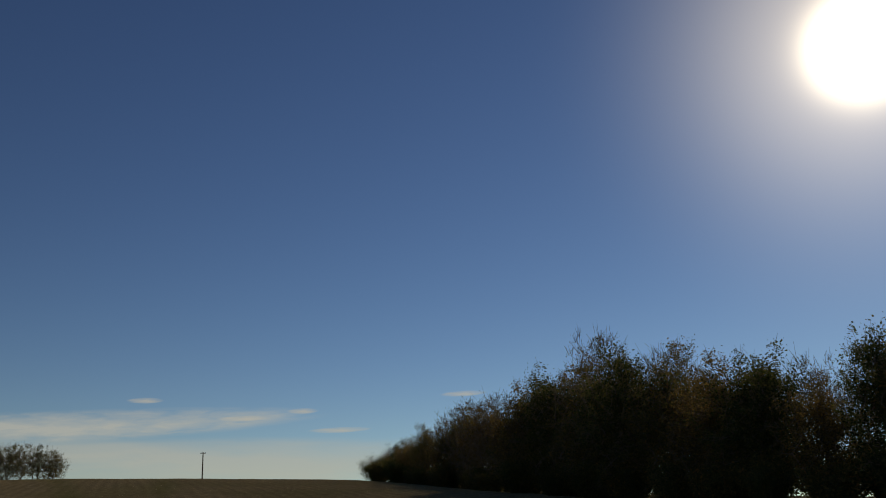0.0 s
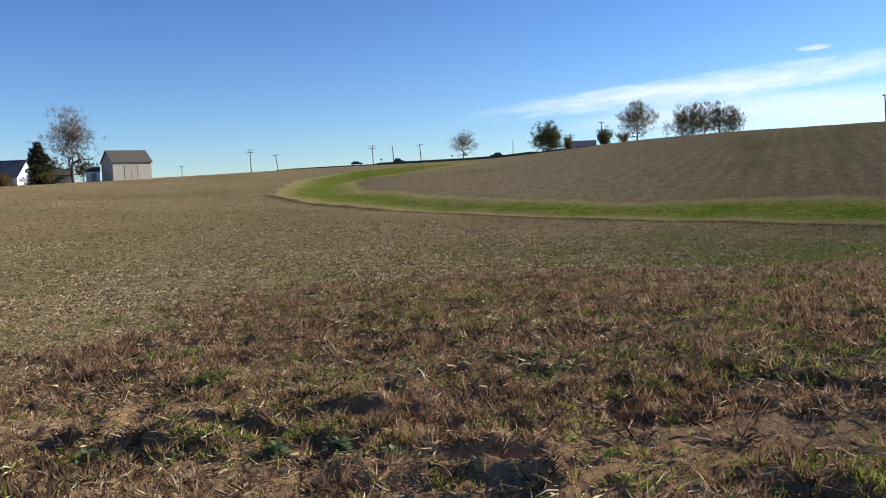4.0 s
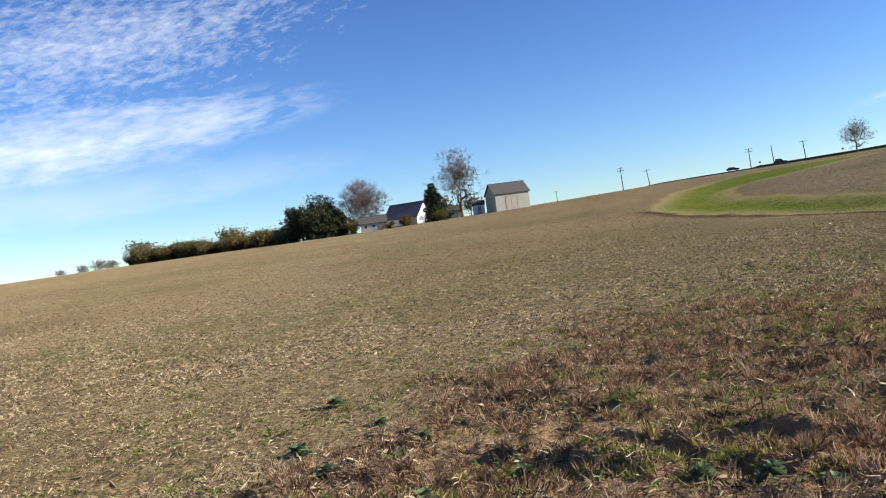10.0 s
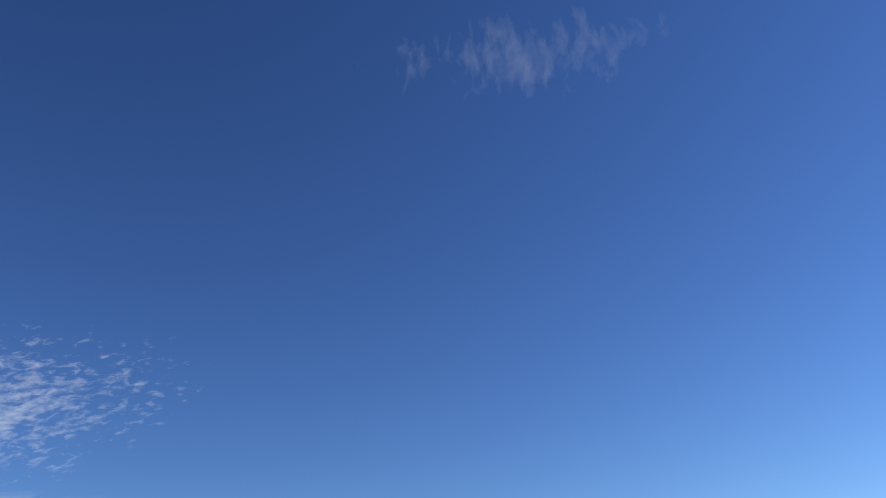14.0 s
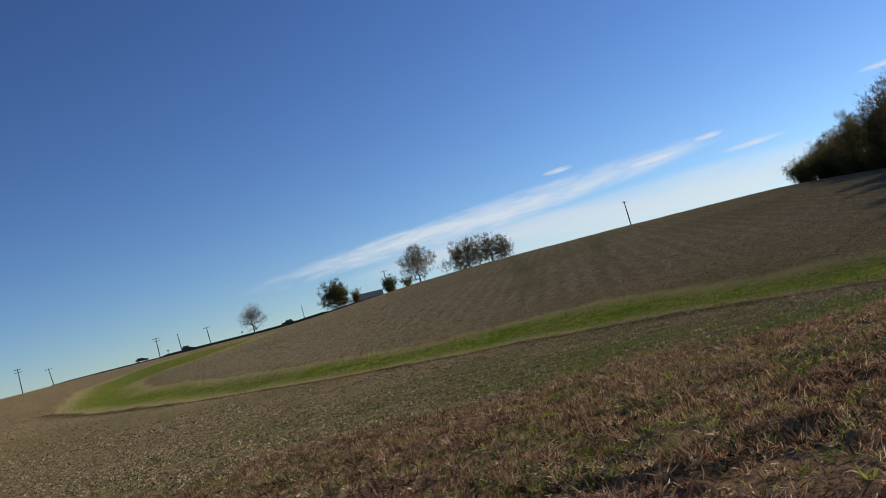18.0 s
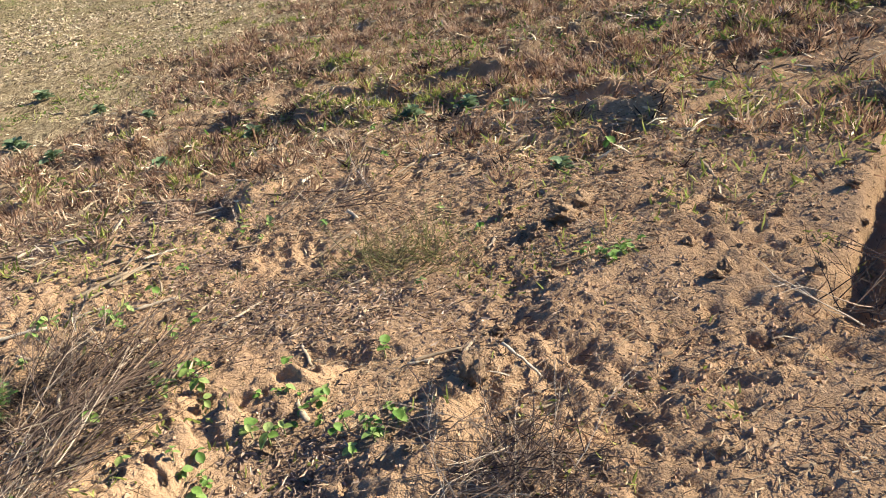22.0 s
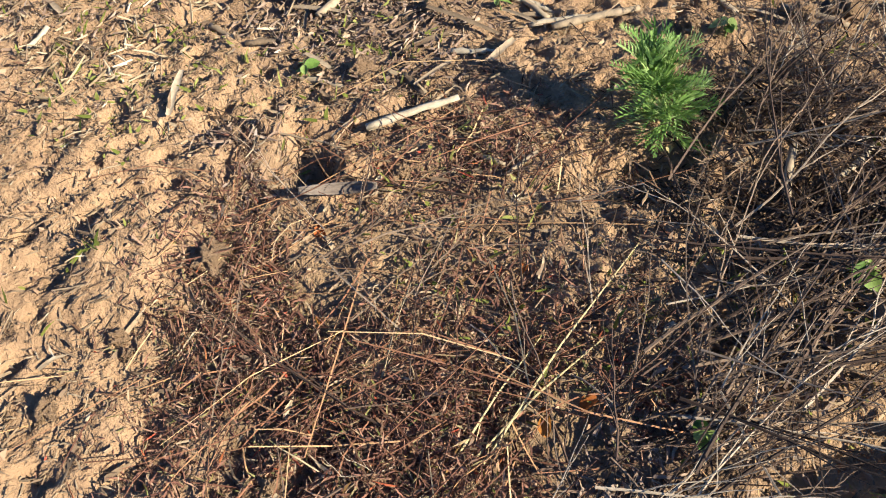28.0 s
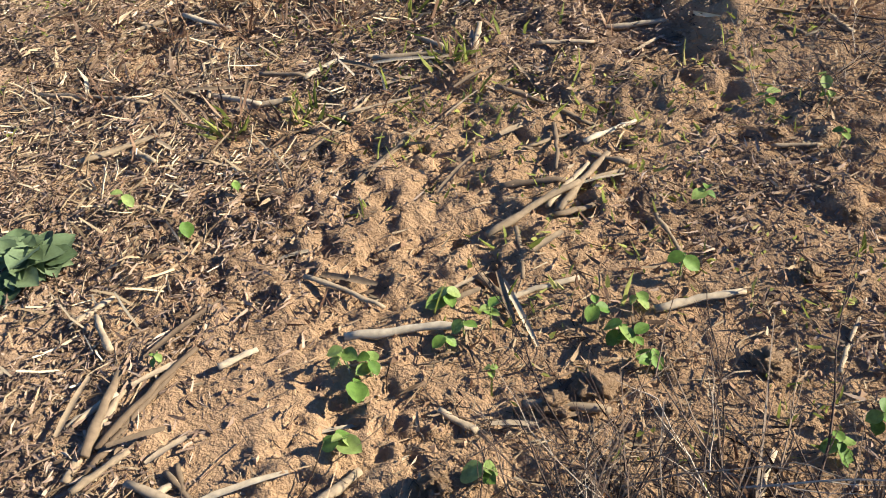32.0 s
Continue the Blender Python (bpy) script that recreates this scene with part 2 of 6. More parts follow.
def land_z(x, y):
    """The lie of the land, with no clods or ruts."""
    x, y = np.asarray(x, float), np.asarray(y, float)
    r = np.hypot(x - OX, y - OY)
    az = np.degrees(np.arctan2(x - OX, y - OY))
    turn = lambda k: (az + k + 180) % 360 - 180
    c = [sum(w * np.interp(turn(k), LAND[:, 0], LAND[:, i]) for k, w in ((-3, 0.15), (-1.5, 0.22), (0, 0.26), (1.5, 0.22), (3, 0.15))) for i in range(1, 7)]
    tan = lambda e: np.tan(np.radians(e))
    nx, ny = OX + 8 * np.sin(np.radians(az)), OY + 8 * np.cos(np.radians(az))
    one = np.ones_like(r)
    zr = EYE + c[4] * tan(c[5])
    D = np.stack([0 * one, 8 * one, c[0], c[2], c[4], c[4] * 2.2, 4600 * one])
    Z = np.stack([near_plane(OX, OY) * one, near_plane(nx, ny), EYE + c[0] * tan(c[1]), EYE + c[2] * tan(c[3]), zr, np.where((az > 40.5) & (az < 115), EYE + c[4] * 2.2 * tan(c[5] + 0.3), zr * 0.9), 0 * one])
    h = np.diff(D, axis=0)
    s = np.diff(Z, axis=0) / h
    m = np.zeros_like(D)
    w1, w2 = 2 * h[1:] + h[:-1], h[1:] + 2 * h[:-1]
    same = s[1:] * s[:-1] > 0
    safe = lambda v: np.where(np.abs(v) < 1e-9, 1e-9, v)
    m[1:-1] = np.where(same, (w1 + w2) / (w1 / safe(s[:-1]) + w2 / safe(s[1:])), 0)
    m[0], m[-1] = s[0], s[-1]
    m[4] = tan(c[5])
    z = np.zeros_like(r)
    for i in range(6):
        inside = (r >= D[i]) & (r < D[i + 1])
        t = np.clip((r - D[i]) / h[i], 0, 1)
        v = (2 * t**3 - 3 * t**2 + 1) * Z[i] + (t**3 - 2 * t**2 + t) * h[i] * m[i] + (3 * t**2 - 2 * t**3) * Z[i + 1] + (t**3 - t**2) * h[i] * m[i + 1]
        z = np.where(inside, v, z)
    w = smooth(4, 10, r)
    return near_plane(x, y) * (1 - w) + z * w


def along(x, y, pts):
    """Distance to a bent line, signed to its side, and the way along it."""
    best = np.full(np.shape(x), 1e9)
    side, way, done = np.zeros(np.shape(x)), np.zeros(np.shape(x)), 0.0
    for (ax, ay), (bx, by) in zip(pts, pts[1:]):
        dx, dy = bx - ax, by - ay
        L = math.hypot(dx, dy)
        t = np.clip(((x - ax) * dx + (y - ay) * dy) / L**2, 0, 1)
        d = np.hypot(x - ax - t * dx, y - ay - t * dy)
        near = d < best
        best = np.where(near, d, best)
        side = np.where(near, np.sign((x - ax) * dy - (y - ay) * dx), side)
        way = np.where(near, done + t * L, way)
        done += L
    return best * side, way


BERM = [(-1.10, 0.36), (-1.0, 0.60), (-0.89, 0.86), (-0.79, 1.08), (-0.64, 1.30), (-0.45, 1.45)]
RIDGE = [(-0.26, 0.52), (-0.18, 0.83), (-0.05, 1.17), (0.17, 1.5), (0.45, 1.95), (0.8, 2.5)]
# hollows and humps: x, y, radius, height; the hollow at (-1.57, 1.37) stands in for the heap's shadow
PITS = ((-2.07, 0.98, 0.055, -0.07), (-2.0, 1.05, 0.05, 0.04), (-1.57, 1.37, 0.09, -0.06), (-2.16, 0.62, 0.13, 0.04), (-2.44, 0.98, 0.10, 0.03), (-0.45, 1.0, 0.12, -0.03), (0.33, 1.45, 0.06, -0.06), (0.42, 1.12, 0.07, -0.05),
        (-0.84, 5.15, 0.2, -0.06), (-0.35, 4.85, 0.22, -0.06), (0.1, 4.55, 0.16, -0.05), (0.47, 4.27, 0.16, -0.06), (1.15, 3.7, 0.17, -0.06), (0.4, 3.5, 0.2, -0.05), (-1.47, 3.3, 0.15, -0.06), (-1.3, 3.45, 0.18, 0.06), (-3.2, 5.4, 0.2, -0.05), (-2.2, 4.9, 0.2, -0.05), (2.1, 5.2, 0.3, -0.05), (-3.6, 6.4, 0.22, -0.05))
RUT = [(0.95, 1.15), (1.12, 1.55), (1.36, 2.02), (1.66, 2.65), (1.95, 3.3), (2.2, 3.9)]
TRACK = [(-1.9, 6.1), (-1.2, 5.55), (-0.5, 5.0), (0.3, 4.5), (1.0, 4.05)]


def near_relief(x, y):
    """Clods, ridges and ruts of the bare soil near the walk."""
    r = np.hypot(x + 1.0, y - 1.5)
    fade = 1 - smooth(5, 16, r)
    rough = 0.3 + 0.7 * smooth(0.35, 0.65, wave(x, y, 0.4, 18))
    z = (wave(x, y, 0.55, 1) - 0.5) * 0.05 + (wave(x, y, 0.19, 2) - 0.5) * 0.024 + rough * ((wave(x, y, 0.075, 3) - 0.5) * 0.022 + (wave(x, y, 0.036, 4) - 0.5) * 0.016 + (wave(x, y, 0.02, 19) - 0.5) * 0.011)
    z += rough * (0.010 * smooth(0.5, 0.7, wave(x + 0.06 * wave(x, y, 0.05, 17), y, 0.11, 6)) + 0.007 * smooth(0.5, 0.65, wave(x + 0.03 * wave(x, y, 0.03, 16), y, 0.05, 7)))
    z -= rough * (0.015 * smooth(0.58, 0.72, wave(x, y, 0.048, 33)) + 0.010 * smooth(0.58, 0.7, wave(x, y, 0.027, 34)))
    z *= fade
    d, s = along(x, y, BERM)
    pits = smooth(0.36, 0.56, wave(x + 0.04 * wave(x, y, 0.04, 15), y, 0.042, 10)) * 0.8 + 0.3 * smooth(0.35, 0.6, wave(x, y, 0.12, 9)) + 0.2 * wave(x, y, 0.025, 12)
    flat = np.exp(-(np.abs(d + (wave(x, y, 0.09, 13) - 0.5) * 0.05) / 0.095) ** 3)
    ends = smooth(0, 0.1, s) * (1 - smooth(1.2, 1.4, s))
    z += flat * ends * (0.050 + 0.046 * pits) - 0.03 * np.exp(-((d + 0.17) / 0.06) ** 2)
    d, s = along(x, y, RIDGE)
    z += (0.055 + 0.03 * wave(x, y, 0.06, 20)) * np.exp(-((d + (wave(x, y, 0.2, 23) - 0.5) * 0.1) / 0.085) ** 2) * smooth(0, 0.15, s) * (1 - 0.7 * smooth(0.7, 1.6, s)) * (0.45 + 0.8 * wave(x, y, 0.14, 29))
    hole = np.array(PITS)
    dent = (hole[:, 3] * np.exp(-(((x[:, None] - hole[:, 0]) ** 2 + (y[:, None] - hole[:, 1]) ** 2) / hole[:, 2] ** 2) ** 1.5)).sum(-1)
    z += dent * (0.6 + 0.7 * wave(x, y, 0.05, 28))
    d, s = along(x, y, RUT)
    d = d + (wave(x, y, 0.16, 14) - 0.5) * 0.03
    z += (-0.13 * np.exp(-(d / 0.07) ** 4) + 0.008 * np.exp(-((np.abs(d) - 0.16) / 0.07) ** 2)) * smooth(0.3, 0.5, s) * (1 - smooth(2.1, 2.6, s))
    d, s = along(x, y, TRACK)
    z += (-0.07 * np.exp(-(d / 0.11) ** 2) + 0.06 * np.exp(-((np.abs(d) - 0.2) / 0.09) ** 2)) * (0.2 + 1.2 * smooth(0.3, 0.7, wave(x, y, 0.45, 5)))
    w = weedy(x, y) * (1 - smooth(7, 14, r))
    z += w * (-0.055 * smooth(0.58, 0.74, wave(x * 0.55, y * 1.3, 0.33, 61)) + 0.045 * smooth(0.5, 0.8, wave(x * 0.6, y * 1.2, 0.33, 62)) + 0.06 * smooth(0.52, 0.74, wave(x, y, 0.17, 67)) - 0.03 * smooth(0.5, 0.7, wave(x, y, 0.23, 68)))
    return z


def relief(x, y):
    x, y = np.asarray(x, float), np.asarray(y, float)
    r = np.hypot(x + 1.0, y - 1.5)
    far = smooth(10, 40, r)
    z = far * ((wave(x, y, 9, 11) - 0.5) * 0.12 + (wave(x, y, 3.1, 12) - 0.5) * 0.08) * (1 - smooth(200, 330, r))
    close = r < 16
    if close.any():
        z[close] += near_relief(x[close], y[close])
    return z


def ground_z(x, y):
    return land_z(x, y) + relief(x, y)


def gz(x, y):
    return float(ground_z(np.array([x]), np.array([y]))[0])


# the mown grass waterway, as azimuth and distance round its edge
WATERWAY = [at(a, d) for a, d in (
    (80, 25), (60, 27), (45, 30), (32.5, 36), (27.9, 38), (19.2, 42), (12.1, 46), (4.5, 52), (-3.1, 65), (-5.2, 70), (-8.6, 79), (-10.8, 98), (-11.1, 107), (-10.9, 118), (-10.4, 140), (-9.6, 172),
    (-7.0, 200), (-4.5, 214), (-2.5, 192), (-0.2, 177), (1.8, 169), (3.2, 166), (2.4, 153), (-0.2, 134), (-2.5, 127), (-4.9, 136), (-5.8, 130), (-5.6, 114), (-5.0, 97), (-3.8, 89), (-0.8, 73), (4.6, 61), (12.1, 54),
    (19.2, 50), (27.9, 46), (32.5, 43), (45, 39.5), (60, 37), (80, 35))]


def inside(x, y, ring):
    """Metres inside a closed line, negative outside."""
    best = np.full(np.shape(x), 1e9)
    odd = np.zeros(np.shape(x), bool)
    for (ax, ay), (bx, by) in zip(ring, ring[1:] + ring[:1]):
        dx, dy = bx - ax, by - ay
        t = np.clip(((x - ax) * dx + (y - ay) * dy) / (dx * dx + dy * dy), 0, 1)
        best = np.minimum(best, np.hypot(x - ax - t * dx, y - ay - t * dy))
        cross = ((ay > y) != (by > y)) & (x < (bx - ax) * (y - ay) / ((by - ay) or 1e-9) + ax)
        odd ^= cross
    return np.where(odd, best, -best)


def bare_soil(x, y):
    """Patches of open tan soil between the weeds, 0 to 1."""
    d = np.hypot(x - OX, y - OY)
    return smooth(0.52, 0.64, wave(x * 0.6, y * 1.2, 0.8, 71) * 0.6 + wave(x, y, 0.3, 72) * 0.4) * (1 - smooth(6.5, 10, d)) * smooth(-4.2, -2.4, x)


def weedy(x, y):
    """Where the low red-brown weeds stand, 0 to 1."""
    d = np.hypot(x - OX, y - OY)
    az = np.degrees(np.arctan2(x - OX, y - OY))
    reach = np.interp(az, [-60, -44, -31, -22, -11, 0, 20, 45, 90], [4.0, 6.0, 9.5, 12, 15, 17, 17.5, 17, 16])
    reach = reach * (0.7 + 0.35 * wave(x, y, 3.0, 31) + 0.25 * wave(x, y, 0.8, 32))
    return (1 - 0.92 * bare_soil(x, y)) * (1 - smooth(0.85, 1.08, d / reach)) * smooth(2.6, 5.0, np.hypot(x + 0.6, y - 0.6))


def matted(x, y):
    """Where the mat of dried red weeds lies, 0 to 1."""
    return np.exp(-(((x + 1.64 + 0.25 * (y - 0.84)) / 0.46) ** 2 + ((y - 0.84) / 0.44) ** 2) ** 2) * (0.35 + 0.65 * smooth(0.25, 0.5, wave(x, y, 0.2, 51)))


def brush(x, y):
    """Where dark dead brush lies behind the green plant, 0 to 1."""
    return np.exp(-(((x + 1.30) / 0.24) ** 2 + ((y - 1.55) / 0.32) ** 2) ** 2) * (0.4 + 0.6 * smooth(0.3, 0.5, wave(x, y, 0.15, 83)))


def chaff_and_shade(x, y):
    """Where chopped stalks and chaff lie thick on the soil, with shade painted under heap and roots, 0 to 1."""
    v = np.exp(-(((x + 2.75) / 0.62) ** 2 + ((y - 2.35) / 0.75) ** 2) ** 2) + np.exp(-(((x + 2.2) / 1.3) ** 2 + ((y - 3.25) / 0.4) ** 2) ** 2)
    v += np.exp(-(((x + 2.42) / 0.35) ** 2 + ((y - 1.45) / 0.28) ** 2) ** 2) + 0.9 * np.exp(-(((x + 2.2) / 0.16) ** 2 + ((y - 0.86) / 0.13) ** 2) ** 2) + 0.7 * np.exp(-(((x + 1.25) / 0.3) ** 2 + ((y - 2.45) / 0.35) ** 2) ** 2)
    v += 0.85 * np.exp(-(((x + 0.45) / 0.2) ** 2 + ((y - 0.9) / 0.5) ** 2) ** 2) + 0.35 * np.exp(-(((x - 0.1) / 0.55) ** 2 + ((y - 1.9) / 0.35) ** 2) ** 2) + 0.6 * np.exp(-(((x + 0.65) / 0.45) ** 2 + ((y - 2.0) / 0.3) ** 2) ** 2)
    # first two patches darken the soil under weed heap and root clump as shade
    v += np.exp(-(((x + 1.16) / 0.13) ** 2 + ((y - 1.15) / 0.5) ** 2) ** 2) + np.exp(-(((x - 0.2) / 0.17) ** 2 + ((y - 0.9) / 0.17) ** 2) ** 2) + 0.8 * smooth(2.7, 3.5, -x) * (1 - smooth(4.5, 6, np.hypot(x + 1, y - 1.5)))
    return np.clip(v, 0, 1) * smooth(0.25, 0.55, wave(x, y, 0.32, 81) * 0.6 + wave(x, y, 0.1, 82) * 0.4)


def mesh_of(name, verts, faces, material):
    me = bpy.data.meshes.new(name)
    me.from_pydata(verts, [], faces)
    me.materials.append(material)
    return me


def ground_material():
    m = Mat("field_soil", 1.0, 0.0)
    m.b.inputs["Diffuse Roughness"].default_value = 0.8
    grass, weed, near, row = m.attr("grass"), m.attr("weed"), m.attr("near"), m.attr("row")
    big, mid, fine = m.noise(0.11, 3), m.noise(1.3, 4), m.noise(11, 5, 0.7)
    grain = m.noise(70, 4, 0.7)
    straw = m.noise(26, 5, 0.75, stretch=(1, 0.35, 1), turn=0.6, warp=0.8)
    soil = m.mix(m.math("MULTIPLY", m.math("ADD", fine, grain), 0.5), (0.245, 0.148, 0.077), (0.44, 0.294, 0.163))
    soil = m.mix(m.ramp(m.noise(3.2, 4), [(0.48, (0, 0, 0)), (0.78, (1, 1, 1))]), soil, m.mix(grain, (0.19, 0.115, 0.061), (0.33, 0.213, 0.118)))
    # the dark tone puts shade between standing straws into the ground colour
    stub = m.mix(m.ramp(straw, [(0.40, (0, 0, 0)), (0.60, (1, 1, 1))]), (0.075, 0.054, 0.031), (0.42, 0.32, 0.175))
    stub = m.mix(m.ramp(mid, [(0.35, (0, 0, 0)), (0.75, (0.55, 0.55, 0.55))]), stub, (0.23, 0.165, 0.08))
    stub = m.mix(m.ramp(big, [(0.40, (0, 0, 0)), (0.72, (0.4, 0.4, 0.4))]), stub, (0.145, 0.122, 0.055))
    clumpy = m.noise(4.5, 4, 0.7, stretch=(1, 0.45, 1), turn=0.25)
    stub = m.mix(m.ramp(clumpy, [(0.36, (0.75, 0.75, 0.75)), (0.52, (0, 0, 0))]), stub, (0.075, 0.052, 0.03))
    stub = m.mix(m.ramp(m.noise(2.2, 4, 0.7), [(0.54, (0, 0, 0)), (0.72, (0.6, 0.6, 0.6))]), stub, (0.375, 0.3, 0.158))
    stub = m.mix(m.ramp(m.noise(8, 4, 0.75), [(0.53, (0, 0, 0)), (0.66, (0.75, 0.75, 0.75))]), stub, (0.45, 0.367, 0.203))
    stub = m.mix(m.ramp(m.noise(0.06, 3), [(0.45, (0, 0, 0)), (0.65, (0.4, 0.4, 0.4))]), stub, (0.15, 0.10, 0.062))
    stub = m.mix(m.math("MULTIPLY", m.attr("hill"), 0.8), stub, m.mix(m.ramp(m.noise(1.9, 5, 0.8), [(0.4, (0, 0, 0)), (0.62, (1, 1, 1))]), (0.16, 0.118, 0.068), (0.36, 0.29, 0.17)))
    sep = m.t.nodes.new("ShaderNodeSeparateXYZ")
    m.link(m.coord(), sep.inputs[0])
    across = m.math("ADD", m.math("SUBTRACT", m.math("MULTIPLY", sep.outputs[0], math.cos(0.40)), m.math("MULTIPLY", sep.outputs[1], math.sin(0.40))), m.math("MULTIPLY", m.noise(0.3, 2), 0.7))
    band = m.ramp(m.math("ADD", m.math("MULTIPLY", m.math("SINE", m.math("MULTIPLY", across, 4.0)), 0.08), m.noise(1.1, 6, 0.8)), [(0.40, (0, 0, 0)), (0.75, (1, 1, 1))])
    stub = m.mix(m.math("MULTIPLY", m.math("MULTIPLY", band, row), 0.7), stub, m.mix(fine, (0.055, 0.044, 0.032), (0.12, 0.10, 0.06)))
    stub = m.mix(m.math("MULTIPLY", m.attr("strip"), 0.5), stub, m.mix(mid, (0.075, 0.085, 0.026), (0.15, 0.155, 0.055)))
    # soil under the weeds, its dark tone painting the shade among them
    red = m.mix(m.ramp(fine, [(0.42, (0, 0, 0)), (0.62, (1, 1, 1))]), (0.07, 0.043, 0.028), (0.34, 0.215, 0.135))
    red = m.mix(m.ramp(m.noise(1.6, 4, 0.65), [(0.44, (0, 0, 0)), (0.6, (0.85, 0.85, 0.85))]), red, m.mix(fine, (0.18, 0.116, 0.06), (0.375, 0.262, 0.143)))
    red = m.mix(m.ramp(m.noise(0.9, 4, 0.65), [(0.52, (0, 0, 0)), (0.66, (0.5, 0.5, 0.5))]), red, (0.12, 0.12, 0.038))
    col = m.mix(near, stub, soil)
    col = m.mix(m.math("MULTIPLY", weed, 0.85), col, red)
    # chaff tone, which also paints the shade under the heap and roots
    col = m.mix(m.math("MULTIPLY", m.attr("chaff"), 0.75), col, m.mix(m.ramp(fine, [(0.4, (0, 0, 0)), (0.62, (1, 1, 1))]), (0.10, 0.066, 0.044), (0.29, 0.20, 0.125)))
    green = m.mix(m.ramp(m.noise(0.5, 4), [(0.35, (0, 0, 0)), (0.65, (1, 1, 1))]), (0.14, 0.20, 0.022), (0.26, 0.26, 0.05))
    green = m.mix(m.ramp(m.noise(0.22, 5, 0.7), [(0.44, (0, 0, 0)), (0.62, (0.75, 0.75, 0.75))]), green, (0.25, 0.21, 0.08))
    green = m.mix(m.ramp(m.noise(2.2, 5, 0.75), [(0.45, (0, 0, 0)), (0.6, (0.8, 0.8, 0.8))]), green, (0.07, 0.115, 0.018))
    rim = m.attr("rim")
    green = m.mix(rim, green, m.mix(mid, (0.255, 0.203, 0.083), (0.435, 0.36, 0.165)))
    # shadow line of the waterway's near edge, painted dark onto the soil
    col = m.mix(m.math("MULTIPLY", m.attr("edge_shade"), 0.8), col, (0.053, 0.035, 0.019))
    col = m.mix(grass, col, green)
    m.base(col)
    tall = m.math("MULTIPLY", m.math("MULTIPLY", straw, m.math("SUBTRACT", 1.0, near)), 2.2)
    m.bump(m.math("ADD", tall, m.math("ADD", m.math("MULTIPLY", fine, 1.0), m.math("MULTIPLY", grain, 0.6))), 0.8, 0.035)
    return m.m


def build_ground():
    cx, cy, steps = -1.1, 1.4, 820
    radii, r = [0.0], 0.02
    while r < 4550:
        radii.append(r)
        r += max(0.0085, 0.0085 * r) if r < 6 else r * 0.027
    ang = np.linspace(0, 2 * math.pi, steps, endpoint=False)
    R = np.array(radii[1:])
    X = np.concatenate([[cx], (cx + R[:, None] * np.cos(ang)).ravel()])
    Y = np.concatenate([[cy], (cy + R[:, None] * np.sin(ang)).ravel()])
    Z = ground_z(X, Y)
    n = len(R)
    i = np.arange(n - 1)[:, None] * steps + 1
    j = np.arange(steps)[None, :]
    k = (j + 1) % steps
    quads = np.stack([i + j, i + steps + j, i + steps + k, i + k], axis=-1).reshape(-1, 4)
    tris = [(0, 1 + a, 1 + (a + 1) % steps) for a in range(steps)]
    me = mesh_of("ground", np.stack([X, Y, Z], 1).tolist(), tris + quads.tolist(), ground_material())
    me.polygons.foreach_set("use_smooth", [True] * len(me.polygons))
    depth = inside(X, Y, WATERWAY) + (wave(X, Y, 2.3, 21) - 0.5) * 0.9
    dist = np.hypot(X - OX, Y - OY)
    rows = smooth(45, 60, dist) * smooth(4, 18, np.degrees(np.arctan2(X - OX, Y - OY)))
    bearing = np.degrees(np.arctan2(X - OX, Y - OY))
    verdure = smooth(-6, 12, bearing) * (bearing < 75) * smooth(9, 16, dist) * (1 - smooth(32, 42, dist)) * smooth(0.3, 0.6, wave(X, Y, 4.0, 91) * 0.6 + wave(X, Y, 1.1, 92) * 0.4)
    layers = {
        "grass": np.clip(0.5 + depth / 0.5, 0, 1),
        "edge_shade": np.exp(-((depth + 0.9) / (0.5 + dist * 0.006)) ** 2) * (dist < 115) * (np.abs(along(X, Y, WATERWAY[:12])[0]) < 4),
        "rim": np.clip(1 - depth / (0.8 + dist * 0.028), 0, 1),
        # the brush term paints shade onto the soil below the dead brush
        "weed": weedy(X, Y) * (0.45 + 0.55 * wave(X, Y, 0.8, 22)) * (0.35 + 0.65 * smooth(4.0, 6.5, dist)) + 0.9 * matted(X, Y) + 0.4 * brush(X, Y),
        "hill": smooth(0, 3, -depth) * smooth(48, 62, dist) * smooth(-12, -6, np.degrees(np.arctan2(X - OX, Y - OY))) * (np.degrees(np.arctan2(X - OX, Y - OY)) < 100),
        "near": np.maximum(0.9 * bare_soil(X, Y), 1 - smooth(4.0, 11.0, np.hypot(X + 0.8, Y - 1.6) * (1 + 0.9 * smooth(2.2, 4.5, -X) + 0.5 * smooth(3.5, 6, Y)) * (0.7 + 0.6 * wave(X, Y, 1.4, 27)))),
        "chaff": chaff_and_shade(X, Y),
        "row": rows * (0.45 + 0.55 * wave(X, Y, 14, 24)),
        "strip": (np.exp(-((np.degrees(np.arctan2(X - OX, Y - OY)) - 20.2 + (dist - 100) * 0.012) / 0.8) ** 2) + np.exp(-((np.degrees(np.arctan2(X - OX, Y - OY)) - 25.6) / 0.6) ** 2)) * smooth(55, 75, dist) * (0.4 + 0.6 * wave(X, Y, 5, 25)) + 0.6 * smooth(0.5, 0.75, wave(X, Y, 12, 26)) * smooth(14, 26, dist) * (1 - smooth(90, 160, dist)) + 0.9 * verdure,
    }
    for name, values in layers.items():
        a = me.attributes.new(name, "FLOAT", "POINT")
        a.data.foreach_set("value", values.astype(np.float32))
    return tagged(new("ground", me), "harvested farm field of tan soil, straw and low weeds", "ground", kind="structure")


build_ground()


